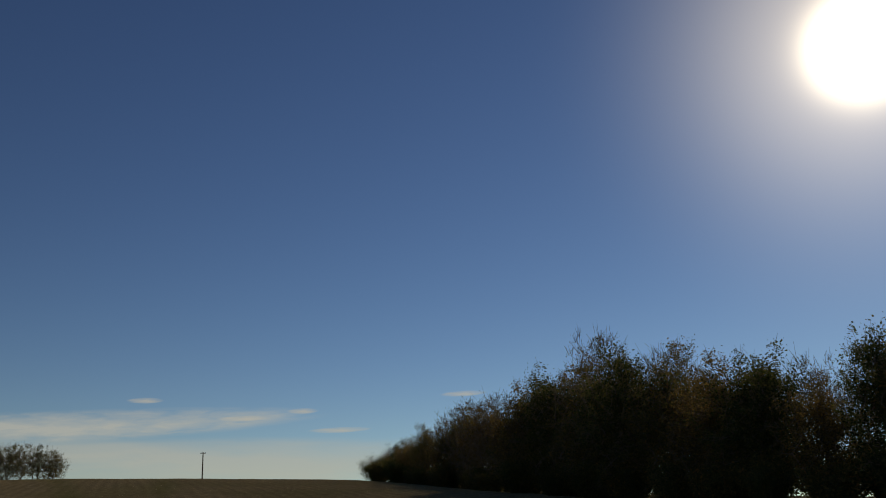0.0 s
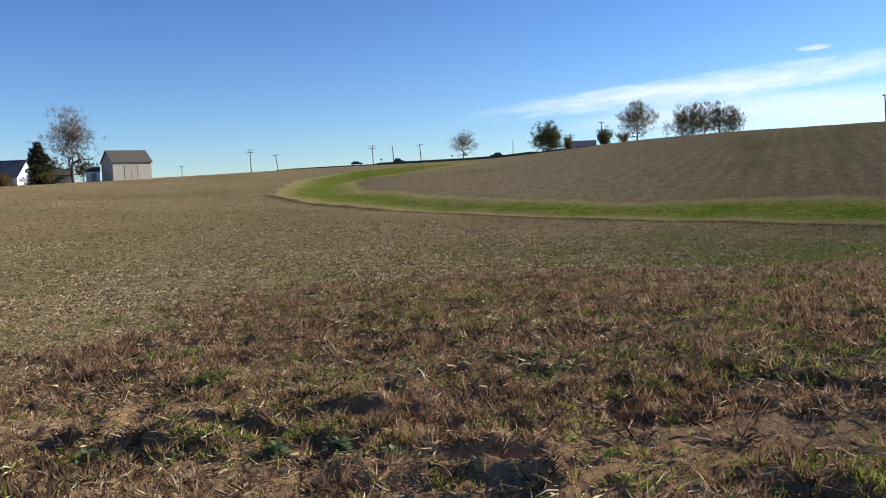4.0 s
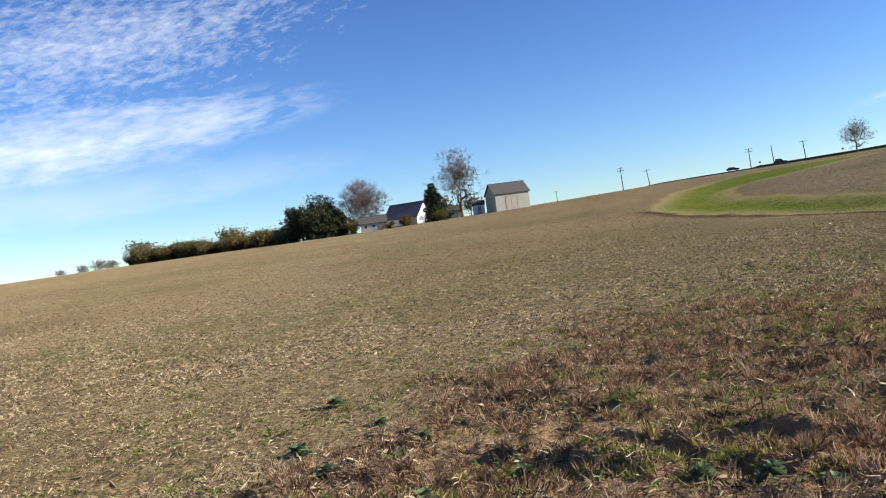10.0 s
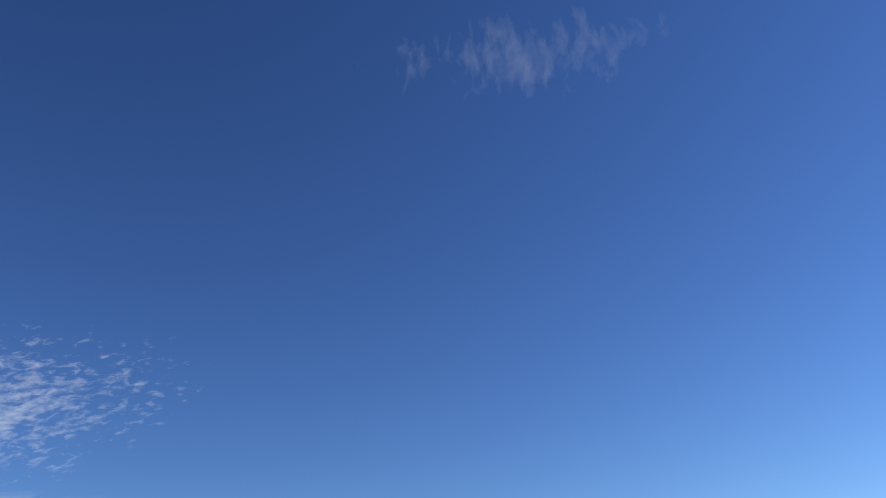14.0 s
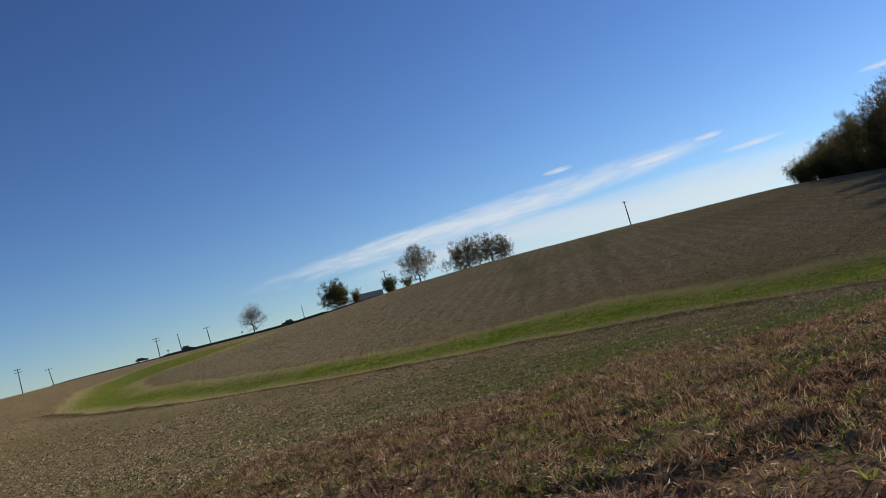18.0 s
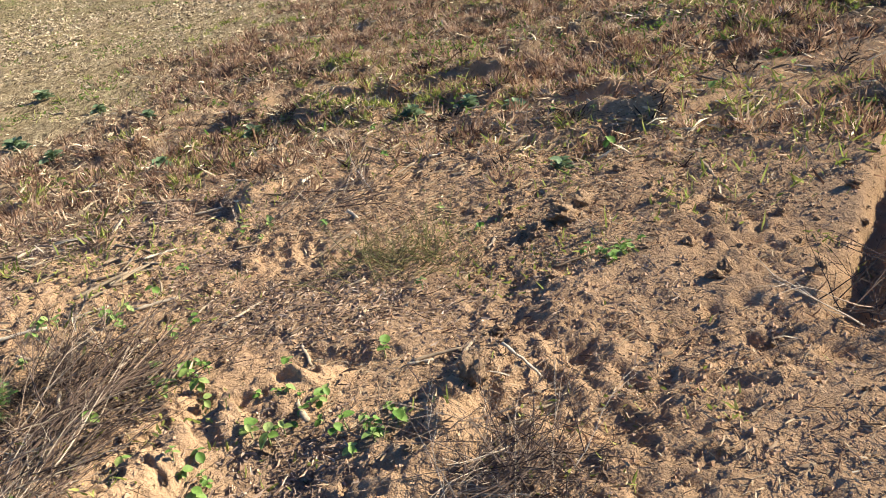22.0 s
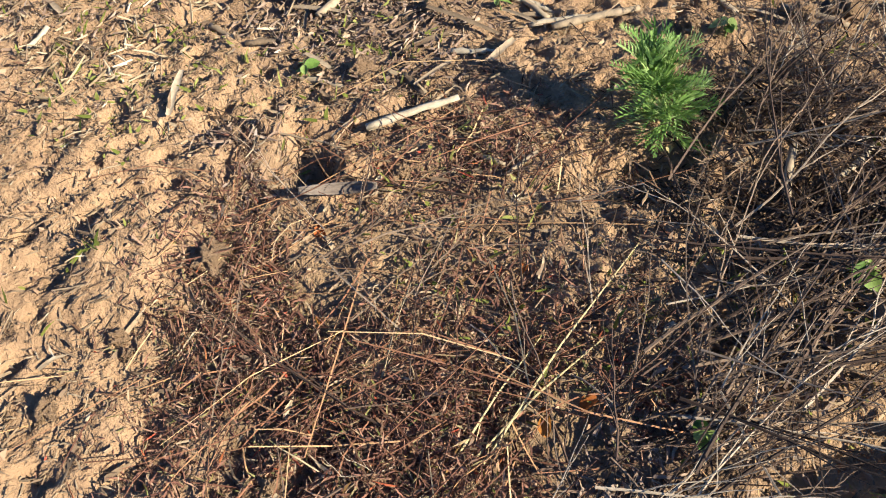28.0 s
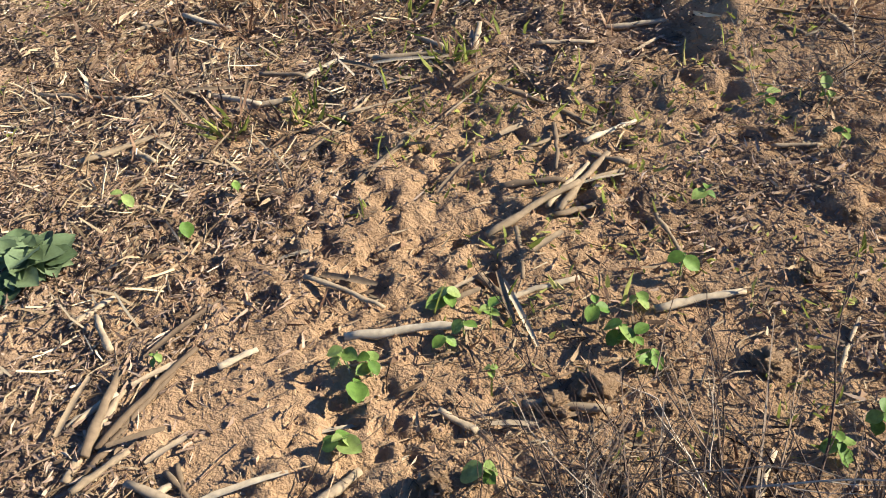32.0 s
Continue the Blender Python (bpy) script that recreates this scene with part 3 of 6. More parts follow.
# ---- helpers for things ----
class Geo:
    """Gathers vertices and faces of one mesh."""

    def __init__(self):
        self.v, self.f = [], []

    def tube(self, pts, radii, sides=5, cap=True):
        start = len(self.v)
        for i, p in enumerate(pts):
            p = Vector(p)
            d = (Vector(pts[min(i + 1, len(pts) - 1)]) - Vector(pts[max(i - 1, 0)]))
            d = d.normalized() if d.length > 1e-9 else Vector((0, 0, 1))
            a = d.cross(Vector((0.31, 0.92, 0.2))).normalized()
            b = d.cross(a)
            for s in range(sides):
                w = 2 * math.pi * s / sides
                self.v.append(tuple(p + (a * math.cos(w) + b * math.sin(w)) * radii[i]))
        for i in range(len(pts) - 1):
            for s in range(sides):
                t = (s + 1) % sides
                self.f.append((start + i * sides + s, start + i * sides + t, start + (i + 1) * sides + t, start + (i + 1) * sides + s))
        if cap:
            self.f.append(tuple(start + s for s in reversed(range(sides))))
            self.f.append(tuple(start + (len(pts) - 1) * sides + s for s in range(sides)))

    def box(self, lo, hi):
        s = len(self.v)
        for z in (lo[2], hi[2]):
            self.v += [(lo[0], lo[1], z), (hi[0], lo[1], z), (hi[0], hi[1], z), (lo[0], hi[1], z)]
        self.f += [(s, s + 3, s + 2, s + 1), (s + 4, s + 5, s + 6, s + 7)] + [(s + a, s + (a + 1) % 4, s + 4 + (a + 1) % 4, s + 4 + a) for a in range(4)]

    def face(self, *pts):
        s = len(self.v)
        self.v += [tuple(p) for p in pts]
        self.f.append(tuple(range(s, s + len(pts))))

    def grid(self, rows):
        """A sheet of joined faces through rows of points."""
        s, n = len(self.v), len(rows[0])
        for r in rows:
            self.v += [tuple(p) for p in r]
        self.f += [(s + i * n + k, s + i * n + k + 1, s + (i + 1) * n + k + 1, s + (i + 1) * n + k) for i in range(len(rows) - 1) for k in range(n - 1)]

    def prism(self, outline, y0, y1):
        """A flat outline in x and z, drawn out from y0 to y1."""
        s, n = len(self.v), len(outline)
        self.v += [(x, y0, z) for x, z in outline] + [(x, y1, z) for x, z in outline]
        self.f += [tuple(range(s, s + n)), tuple(range(s + 2 * n - 1, s + n - 1, -1))]
        self.f += [(s + (i + 1) % n, s + i, s + n + i, s + n + (i + 1) % n) for i in range(n)]

    def mesh(self, name, material, smooth_faces=False):
        me = mesh_of(name, self.v, self.f, material)
        if smooth_faces:
            me.polygons.foreach_set("use_smooth", [True] * len(me.polygons))
        return me


def part(name, geo, material, parent, label="", smooth_faces=False):
    me = geo.mesh(name, material, smooth_faces) if isinstance(geo, Geo) else geo
    ob = new(name, me)
    ob.parent = parent
    if label:
        tagged(ob, label)
    return ob


def bevelled(ob, width):
    b = ob.modifiers.new("bevel", "BEVEL")
    b.width, b.segments, b.limit_method = width, 2, "ANGLE"
    return ob


def thing(name, label, category, group="", kind=""):
    return tagged(new(name), label, category, group, kind)


def place(ob, az, d, turn=0.0, size=1.0, sink=0.1):
    x, y = at(az, d)
    ob.matrix_basis = pose(x, y, gz(x, y) - sink, 0, 0, turn) @ Matrix.Scale(size, 4)
    return ob


def flat_pieces(points, rng, size, flat=0.0, long=1.0):
    """Small leaves, one four-cornered piece at each point, each turned its own way. Returns vertices and faces."""
    P = np.asarray(points)
    n = len(P)
    a = rng.normal(size=(n, 3))
    a[:, 2] *= 1 - flat
    a /= np.linalg.norm(a, axis=1)[:, None]
    b = np.cross(a, rng.normal(size=(n, 3)))
    b /= np.linalg.norm(b, axis=1)[:, None]
    s = size * rng.uniform(0.6, 1.4, (n, 1))
    a, b = a * s * long, b * s * 0.6
    V = np.stack([P - a, P - b * 0.9, P + a, P + b], 1).reshape(-1, 3)
    F = np.arange(4 * n).reshape(-1, 4)
    return V.tolist(), F.tolist()


# ---- trees ----
def skeleton(rng, height, width, count, crown_base, fork=False, lumpy=0.35, shell=0.55, full=2.0):
    """Limbs that reach out from the trunk to fill a crown of that size. Returns segments with their radii, and the twig ends."""
    mid, rz, rx = (height + crown_base) / 2, (height - crown_base) / 2, width / 2
    u = rng.normal(size=(count, 3))
    u /= np.linalg.norm(u, axis=1)[:, None]
    off = rng.uniform(0, 50)
    bump = 1 + lumpy * (2 * wave(np.arctan2(u[:, 1], u[:, 0]) * 1.6 + off, u[:, 2] * 2.2 + off, 0.8, 3) - 1)
    rad = rng.uniform(0, 1, count) ** shell * bump
    egg = 1 - 0.25 * np.maximum(0, u[:, 2])
    T = np.stack([u[:, 0] * rad * rx * egg, u[:, 1] * rad * rx * egg, mid + u[:, 2] * rad * rz], 1)
    T[:, 2] = np.clip(T[:, 2], crown_base * 0.7, height)
    nodes, parent = [np.zeros(3)], [-1]
    lean = rng.normal(size=2) * 0.02 * height

    def stem(tx, ty, top, n, first):
        last = first
        for i in range(1, n + 1):
            t = i / n
            nodes.append(np.array([tx * t + rng.normal() * 0.006 * height, ty * t + rng.normal() * 0.006 * height, top * t]))
            parent.append(last)
            last = len(nodes) - 1

    stem(lean[0], lean[1], height * 0.72, 8, 0)
    if fork:
        stem(-0.16 * width, 0.03 * width, height * 0.66, 8, 1)
    base = np.array([0, 0, crown_base * 0.8])
    T = T[np.argsort(np.linalg.norm(T - base, axis=1))]
    N = np.zeros((len(nodes) + count, 3))
    N[:len(nodes)] = nodes
    par = np.zeros(len(N), int)
    par[:len(nodes)] = parent
    k = len(nodes)
    low = np.arange(len(N)) * 0.0
    low[:k] = np.where(N[:k, 2] < crown_base * 0.75, 4.0, 0.0) * height
    for t in T:
        d = t - N[:k]
        dist = np.linalg.norm(d, axis=1)
        cost = dist * (1 + 0.9 * np.maximum(0, -d[:, 2]) / (dist + 1e-6)) + low[:k]
        j = int(np.argmin(cost))
        N[k], par[k] = t, j
        k += 1
    load = np.ones(k)
    order = np.argsort(-np.arange(k))
    for i in order:
        if par[i] >= 0:
            load[par[i]] += load[i]
    R = height * 0.021 * (load / load[0]) ** (1 / full)
    child = np.arange(1, k)
    segs = [(N[par[i]], N[i], max(R[i] * 1.08, 0.014), max(R[i], 0.011)) for i in child]
    return segs, N[len(nodes):k]


def rods(segs, sides=3):
    """Straight tapered rods, each with that many sides."""
    P, Q = np.array([s[0] for s in segs]), np.array([s[1] for s in segs])
    r = np.array([(s[2], s[3]) for s in segs])
    d = Q - P
    d /= np.maximum(np.linalg.norm(d, axis=1), 1e-9)[:, None]
    a = np.cross(d, np.array([0.31, 0.92, 0.2]))
    a /= np.maximum(np.linalg.norm(a, axis=1), 1e-9)[:, None]
    b = np.cross(d, a)
    ang = [2 * math.pi * k / sides for k in range(sides)]
    V = np.stack([c + (a * math.cos(w) + b * math.sin(w)) * r[:, k, None] for c, k in ((P - d * r[:, :1] * 0.4, 0), (Q, 1)) for w in ang], 1).reshape(-1, 3)
    ring = np.array([(k, (k + 1) % sides, sides + (k + 1) % sides, sides + k) for k in range(sides)])
    F = (np.arange(len(segs))[:, None, None] * 2 * sides + ring[None]).reshape(-1, 4)
    return V.tolist(), F.tolist()


def broad_tree(name, label, seed, height, width, leaves, leaf, leaf_mat, bark=BARK, limbs=420, crown_base=0.2, fork=False, spread=0.02, thin=0.0, twigs=3, twig=0.05, lumpy=0.35, shell=0.55):
    rng = np.random.default_rng(seed)
    segs, tips = skeleton(rng, height, width, limbs, crown_base * height, fork, lumpy, shell)
    ob = thing(name, label, "tree")
    thick = [s for s in segs if s[2] > height * 0.0045]
    fine = [s for s in segs if s[2] <= height * 0.0045]
    part("trunk", mesh_of("trunk", *rods(thick, 7), bark), None, ob)
    ends = np.repeat(tips, twigs, axis=0)
    out = ends - np.array([0, 0, height * 0.45])
    out /= np.linalg.norm(out, axis=1)[:, None]
    way = out * 0.7 + rng.normal(size=ends.shape) * 0.6 + np.array([0, 0, 0.35])
    tops = ends + way * height * twig * rng.uniform(0.4, 1.0, (len(ends), 1))
    slim = max(0.009, height * 0.0013)
    fine += [(p, q, slim, slim * 0.6) for p, q in zip(ends, tops)]
    part("branchwork", mesh_of("branchwork", *rods(fine), TWIG if bark is PALE_BARK else bark), None, ob, "fine bare branches")["kind"] = "stuff"
    if leaves:
        keep = tips
        if thin:
            keep = tips[wave(tips[:, 0] + 50, tips[:, 2] + tips[:, 1] * 0.7, height * 0.14, seed) > thin]
        pick = keep[rng.integers(0, len(keep), leaves)]
        pts = pick + rng.normal(size=pick.shape) * height * spread
        pts[:, 2] = np.maximum(pts[:, 2], 0.03 * height)
        v, f = flat_pieces(pts, rng, leaf, 0.3)
        part("crown", mesh_of("crown", v, f, leaf_mat), None, ob, "sparse autumn leaves" if thin else "")["kind"] = "stuff"
    return ob


def conifer(name, label, seed, height, width, mat=NEEDLES):
    """A cone of drooping boughs with needle sprays."""
    rng = np.random.default_rng(seed)
    ob = thing(name, label, "tree")
    wood = Geo()
    wood.tube([(0, 0, 0), (0.02, 0, height * 0.5), (0, 0, height)], [height * 0.018, height * 0.011, 0.01], 6)
    sprays = []
    layers = 26
    for i in range(layers):
        z = height * (0.06 + 0.92 * i / layers)
        reach = width / 2 * (1 - i / layers) ** 0.7 * rng.uniform(0.8, 1.12) + 0.1
        for k in range(20 if i < 12 else 13 if i < 20 else 7):
            w = rng.uniform(0, 2 * math.pi)
            L = reach * rng.uniform(0.7, 1.1)
            tip = Vector((math.cos(w) * L, math.sin(w) * L, z - 0.22 * L))
            wood.tube([(0, 0, z), tuple(tip)], [0.03, 0.008], 3, cap=False)
            for t in np.linspace(0.2, 1, 12):
                c = Vector((0, 0, z)).lerp(tip, t)
                for _ in range(2):
                    sprays.append(tuple(c + Vector(rng.normal(size=3)) * 0.05 * height * 0.5))
    part("trunk", wood, BARK, ob)
    v, f = flat_pieces(sprays, rng, height * 0.022, 0.5, 1.3)
    part("crown", mesh_of("crown", v, f, mat), None, ob)["kind"] = "stuff"
    return ob


def shrub(name, label, seed, height, width, leaves, leaf, mat):
    rng = np.random.default_rng(seed)
    ob = thing(name, label, "shrub")
    wood = Geo()
    pts = []
    for _ in range(26):
        w, out = rng.uniform(0, 6.283), rng.uniform(0.1, 0.5) * width
        tip = Vector((math.cos(w) * out, math.sin(w) * out, height * rng.uniform(0.55, 1.0) * (1 - 0.5 * (out / width) ** 2)))
        mid = tip * 0.5 + Vector(rng.normal(size=3)) * 0.08 * height
        wood.tube([(math.cos(w) * 0.1, math.sin(w) * 0.1, 0), tuple(mid), tuple(tip)], [0.035 * height / 4, 0.02 * height / 4, 0.006], 4, cap=False)
        for t in rng.uniform(0.15, 1, leaves // 26):
            q = mid * (2 * t) if t < 0.5 else mid.lerp(tip, 2 * t - 1)
            pts.append(tuple(q + Vector(rng.normal(size=3)) * 0.085 * height))
    pts = np.array(pts)
    pts[:, 2] = np.abs(pts[:, 2])
    part("stemwork", wood, BARK, ob)["kind"] = "stuff"
    v, f = flat_pieces(pts, rng, leaf, 0.3)
    part("crown", mesh_of("crown", v, f, mat), None, ob)["kind"] = "stuff"
    return ob


# the farm's trees
place(broad_tree("tree", "tall half-bare farmyard tree with thin yellow-brown leaves", 3, 19.4, 12.8, 3600, 0.12, LEAF_DARK, limbs=620, crown_base=0.26, fork=True, thin=0.0, twigs=6, twig=0.06, lumpy=0.62, shell=0.6), -23.5, 248)
place(conifer("spruce_tree", "dark green conical spruce beside the farmhouse", 5, 11.4, 11.5), -25.4, 247)
place(broad_tree("tree", "bare rounded tree with fine grey-pink twigs", 8, 15.2, 14.0, 0, 0, None, PALE_BARK, limbs=1000, crown_base=0.12, twigs=11, twig=0.09, lumpy=0.2), -30.2, 250)
for k, (az, d, h, w, turn) in enumerate(((-33.6, 250, 11.6, 8.5, 0), (-34.7, 253, 9.4, 8.0, 80), (-32.5, 255, 11.0, 7.5, 200), (-31.9, 246, 6.8, 7.0, 140), (-33.2, 244, 7.0, 8.0, 60))):
    place(broad_tree("pine_tree", "dense dark evergreen tree at the edge of the farmyard", 20 + k, h * 1.06, w * 1.1, 11000, 0.24, NEEDLES, limbs=300, crown_base=0.0, spread=0.04, lumpy=0.7), az, d, turn)
place(shrub("shrub", "rust-brown shrub in front of the farmhouse", 31, 3.4, 4.4, 1800, 0.18, LEAF_RUST), -27.35, 238)
place(shrub("shrub", "dull green shrub below the spruce", 32, 3.6, 6.0, 2200, 0.18, LEAF_OLIVE), -25.0, 241)
place(shrub("shrub", "dull olive shrub beside the small outbuilding", 35, 4.4, 5.0, 2200, 0.18, LEAF_OLIVE), -31.0, 241)
place(shrub("shrub", "thin grey-brown shrub by the farm track", 36, 2.6, 4.0, 900, 0.14, LEAF_RUST), -28.6, 239)
place(broad_tree("tree", "small olive-leaved tree behind the farmyard", 33, 7.6, 6.5, 3200, 0.18, LEAF_OLIVE, limbs=240, crown_base=0.1), -24.6, 262)
place(broad_tree("tree", "small olive-leaved tree behind the farmyard", 34, 7.4, 7.5, 3200, 0.18, LEAF_OLIVE, limbs=240, crown_base=0.1), -22.9, 265)
# the hedgerow that runs off behind the farm
hedge = [shrub("shrub", "broad hedgerow shrub in dull autumn olive", 40, 4.8, 7.4, 4200, 0.20, LEAF_HEDGE),
         shrub("shrub", "hedgerow shrub with rusty brown leaves", 41, 3.8, 6.6, 3600, 0.20, LEAF_RUST),
         shrub("shrub", "rounded dull green hedgerow shrub", 42, 5.2, 6.6, 4200, 0.20, LEAF_HEDGE)]
rnd = random.Random(5)
for k in range(36):
    az = -35.2 - k * 0.29
    ob = hedge[(k * 7 + k // 3) % 3] if k > 2 else hedge[k]
    d = 262 + k * 1.2 + rnd.uniform(-6, 6)
    size = rnd.uniform(0.85, 1.2) if k not in (13, 26, 33) else 1.6
    if k < 3:
        place(ob, az, d, rnd.uniform(0, 360), size)
    else:
        x, y = at(az, d)
        tagged(copy_thing(ob, pose(x, y, gz(x, y) - 0.2, 0, 0, rnd.uniform(0, 360))), group="hedgerow shrubs").scale = (size,) * 3
for ob in hedge:
    tagged(ob, group="hedgerow shrubs")
far_tree = place(broad_tree("tree", "distant tree line with haze painted into its pale grey leaves", 44, 5.5, 9.0, 2600, 0.2, LEAF_HAZE, PALE_BARK, limbs=260, crown_base=0.0, spread=0.04), -47.3, 420)
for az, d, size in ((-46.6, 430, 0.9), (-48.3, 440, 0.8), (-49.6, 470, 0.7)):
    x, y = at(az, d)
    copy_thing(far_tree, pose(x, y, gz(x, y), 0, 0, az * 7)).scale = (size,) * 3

# the trees along the road and on the hill
place(broad_tree("tree", "bare dark rounded tree beside the road", 50, 11.0, 10.6, 300, 0.13, LEAF_OLIVE, limbs=560, crown_base=0.16, twigs=7, twig=0.09, lumpy=0.35), 1.65, 318)
place(broad_tree("tree", "dense dark green tree with a ragged crown", 51, 12.0, 12.2, 24000, 0.14, LEAF_DARK, limbs=420, crown_base=0.03, spread=0.04, lumpy=0.45), 7.4, 300, sink=1.2)
place(shrub("shrub", "small rusty shrub beside the dark green tree", 52, 5.2, 4.0, 1800, 0.18, LEAF_RUST), 8.7, 298)
place(shrub("shrub", "rounded dark green shrub by the hilltop house", 53, 5.6, 6.6, 4200, 0.18, LEAF_DARK), 11.1, 268)
place(shrub("shrub", "low brown shrub at the foot of the tree", 54, 3.4, 5.5, 1500, 0.16, LEAF_RUST), 12.3, 262)
place(broad_tree("tree", "round half-bare hilltop tree with thin leaves", 55, 12.0, 11.4, 12000, 0.11, LEAF_OLIVE, limbs=560, crown_base=0.12, twigs=5, twig=0.06, lumpy=0.25, spread=0.03), 13.2, 258)
place(broad_tree("tree", "small bare hilltop tree", 56, 4.4, 4.8, 0, 0, None, PALE_BARK, limbs=160, crown_base=0.15, twigs=4, twig=0.1), 15.1, 236)
for k, (az, h, w, mat) in enumerate(((16.05, 8.2, 5.0, LEAF_OLIVE), (16.75, 7.2, 4.4, LEAF_DARK), (17.45, 8.0, 5.0, LEAF_OLIVE), (18.35, 6.8, 5.2, LEAF_DARK), (19.2, 6.4, 4.4, LEAF_OLIVE))):
    place(tagged(broad_tree("tree", "half-bare tree in a row on the hilltop", 60 + k, 0.9 + h * (1.08 if k % 2 else 0.95), w * 1.05, 6000, 0.09, mat, limbs=420, crown_base=0.03, twigs=5, twig=0.1, lumpy=0.6, spread=0.03, shell=0.4), group="row of hilltop trees"), az, 226 - k * 3, sink=1.1)

# the wood on the right of the hill
kinds = [
    broad_tree("tree", "dark autumn tree at the edge of the wood", 70, 14, 10, 24000, 0.12, LEAF_DARK, limbs=520, crown_base=0.02, spread=0.034, lumpy=0.4),
    broad_tree("tree", "woodland tree with thinning olive leaves", 71, 14, 9, 19000, 0.115, LEAF_OLIVE, limbs=520, crown_base=0.03, spread=0.03, lumpy=0.4, thin=0.1),
    broad_tree("tree", "nearly bare woodland tree with fine branches", 72, 14, 9, 3000, 0.08, LEAF_RUST, limbs=620, crown_base=0.15, twigs=5, twig=0.07, lumpy=0.5),
    broad_tree("tree", "woodland tree with rust and yellow leaves", 73, 14, 9, 16000, 0.115, LEAF_RUST, limbs=520, crown_base=0.03, spread=0.03, lumpy=0.4, thin=0.15),
    broad_tree("tree", "tall dark woodland tree with a broken crown", 74, 14, 8, 18000, 0.115, LEAF_DARK, limbs=480, crown_base=0.05, spread=0.03, lumpy=0.5, thin=0.1),
]
scrub = [shrub("shrub", "dense dark undergrowth along the wood", 80, 5.0, 7.0, 11000, 0.10, LEAF_DARK),
         shrub("shrub", "brown-green undergrowth along the wood", 81, 4.0, 6.0, 7000, 0.13, LEAF_OLIVE)]
EDGE = [(39.6, 168, 6.5), (41.0, 160, 9.5), (44.2, 140, 13.2), (47.1, 118, 14.2), (50.2, 103, 14.8), (53.5, 88, 17.3), (57, 77, 15.5), (59, 73, 13.8), (62, 68, 12.0), (64, 65, 12.0), (66.5, 63, 10.8), (69, 60, 12.2), (72, 57.5, 12.4), (78, 52, 12.5), (86, 48, 12.5), (95, 45, 12)]
E_AZ, E_D, E_H = ([e[i] for e in EDGE] for i in range(3))


def in_wood(kinds, az, d, height, native, used=[]):
    ob = rnd.choice(kinds)
    x, y = at(az, d)
    s = height / native
    m = pose(x, y, gz(x, y) - 0.15, rnd.uniform(-3, 3), rnd.uniform(-3, 3), rnd.uniform(0, 360))
    if ob not in used:
        used.append(ob)
        ob.matrix_basis = m @ Matrix.Scale(s, 4)
        tagged(ob, group="wood at the field's edge")
        return ob
    c = copy_thing(ob, m)
    c.scale = (s * rnd.uniform(0.9, 1.1), s * rnd.uniform(0.9, 1.1), s)
    return tagged(c, group="wood at the field's edge")


az = 39.6
while az < 95:
    d, h = float(np.interp(az, E_AZ, E_D)), float(np.interp(az, E_AZ, E_H))
    in_wood(kinds, az, d + rnd.uniform(-1, 3), h * rnd.uniform(0.72, 0.97), 14)
    in_wood(kinds, az + rnd.uniform(-0.5, 0.5), d + rnd.uniform(6, 10), h * rnd.uniform(0.82, 1.06), 14)
    if rnd.random() < 0.8:
        in_wood(kinds, az + rnd.uniform(-0.5, 0.5), d + rnd.uniform(13, 20), h * rnd.uniform(0.9, 1.02), 14)
    for off in (-3.0, -0.5, 2.5, 5.0, 9.0):
        in_wood(scrub, az + rnd.uniform(-0.8, 0.8), d + off + rnd.uniform(-1, 1), rnd.uniform(3.0, 5.0), 5.0)
    az += math.degrees(rnd.uniform(4.2, 5.8) / d) * 0.75
place(shrub("shrub", "low dark shrub at the end of the wood", 83, 3.4, 5.0, 2400, 0.2, LEAF_DARK), 39.0, 170)

# ---- farm buildings ----
BOARD = plain("weathered_boards", (0.27, 0.25, 0.21), (0.48, 0.45, 0.39), 1.2, bump=0.3, stretch=(6, 6, 0.4))
WHITE = plain("white_siding", (0.66, 0.66, 0.64), (0.82, 0.82, 0.80), 1.5, bump=0.1, stretch=(0.3, 0.3, 5))
SHINGLE = plain("grey_shingles", (0.05, 0.047, 0.042), (0.11, 0.10, 0.088), 1.6, bump=0.3)
SLATE = plain("dark_slate_roof", (0.035, 0.045, 0.07), (0.075, 0.085, 0.12), 1.6, bump=0.2)
DOORWOOD = plain("old_door_boards", (0.281, 0.25, 0.207), (0.421, 0.382, 0.32), 1.3, bump=0.2, stretch=(6, 6, 0.4))
DARKGLASS = plain("window_glass", (0.02, 0.025, 0.03), (0.04, 0.045, 0.05), 0.5, rough=0.08, spec=0.5)
FRAME_PAINT = plain("window_paint", (0.7, 0.7, 0.68), (0.8, 0.8, 0.78), 2.0, rough=0.5)
CONCRETE = plain("concrete", (0.3, 0.29, 0.27), (0.42, 0.41, 0.38), 1.5, bump=0.2)


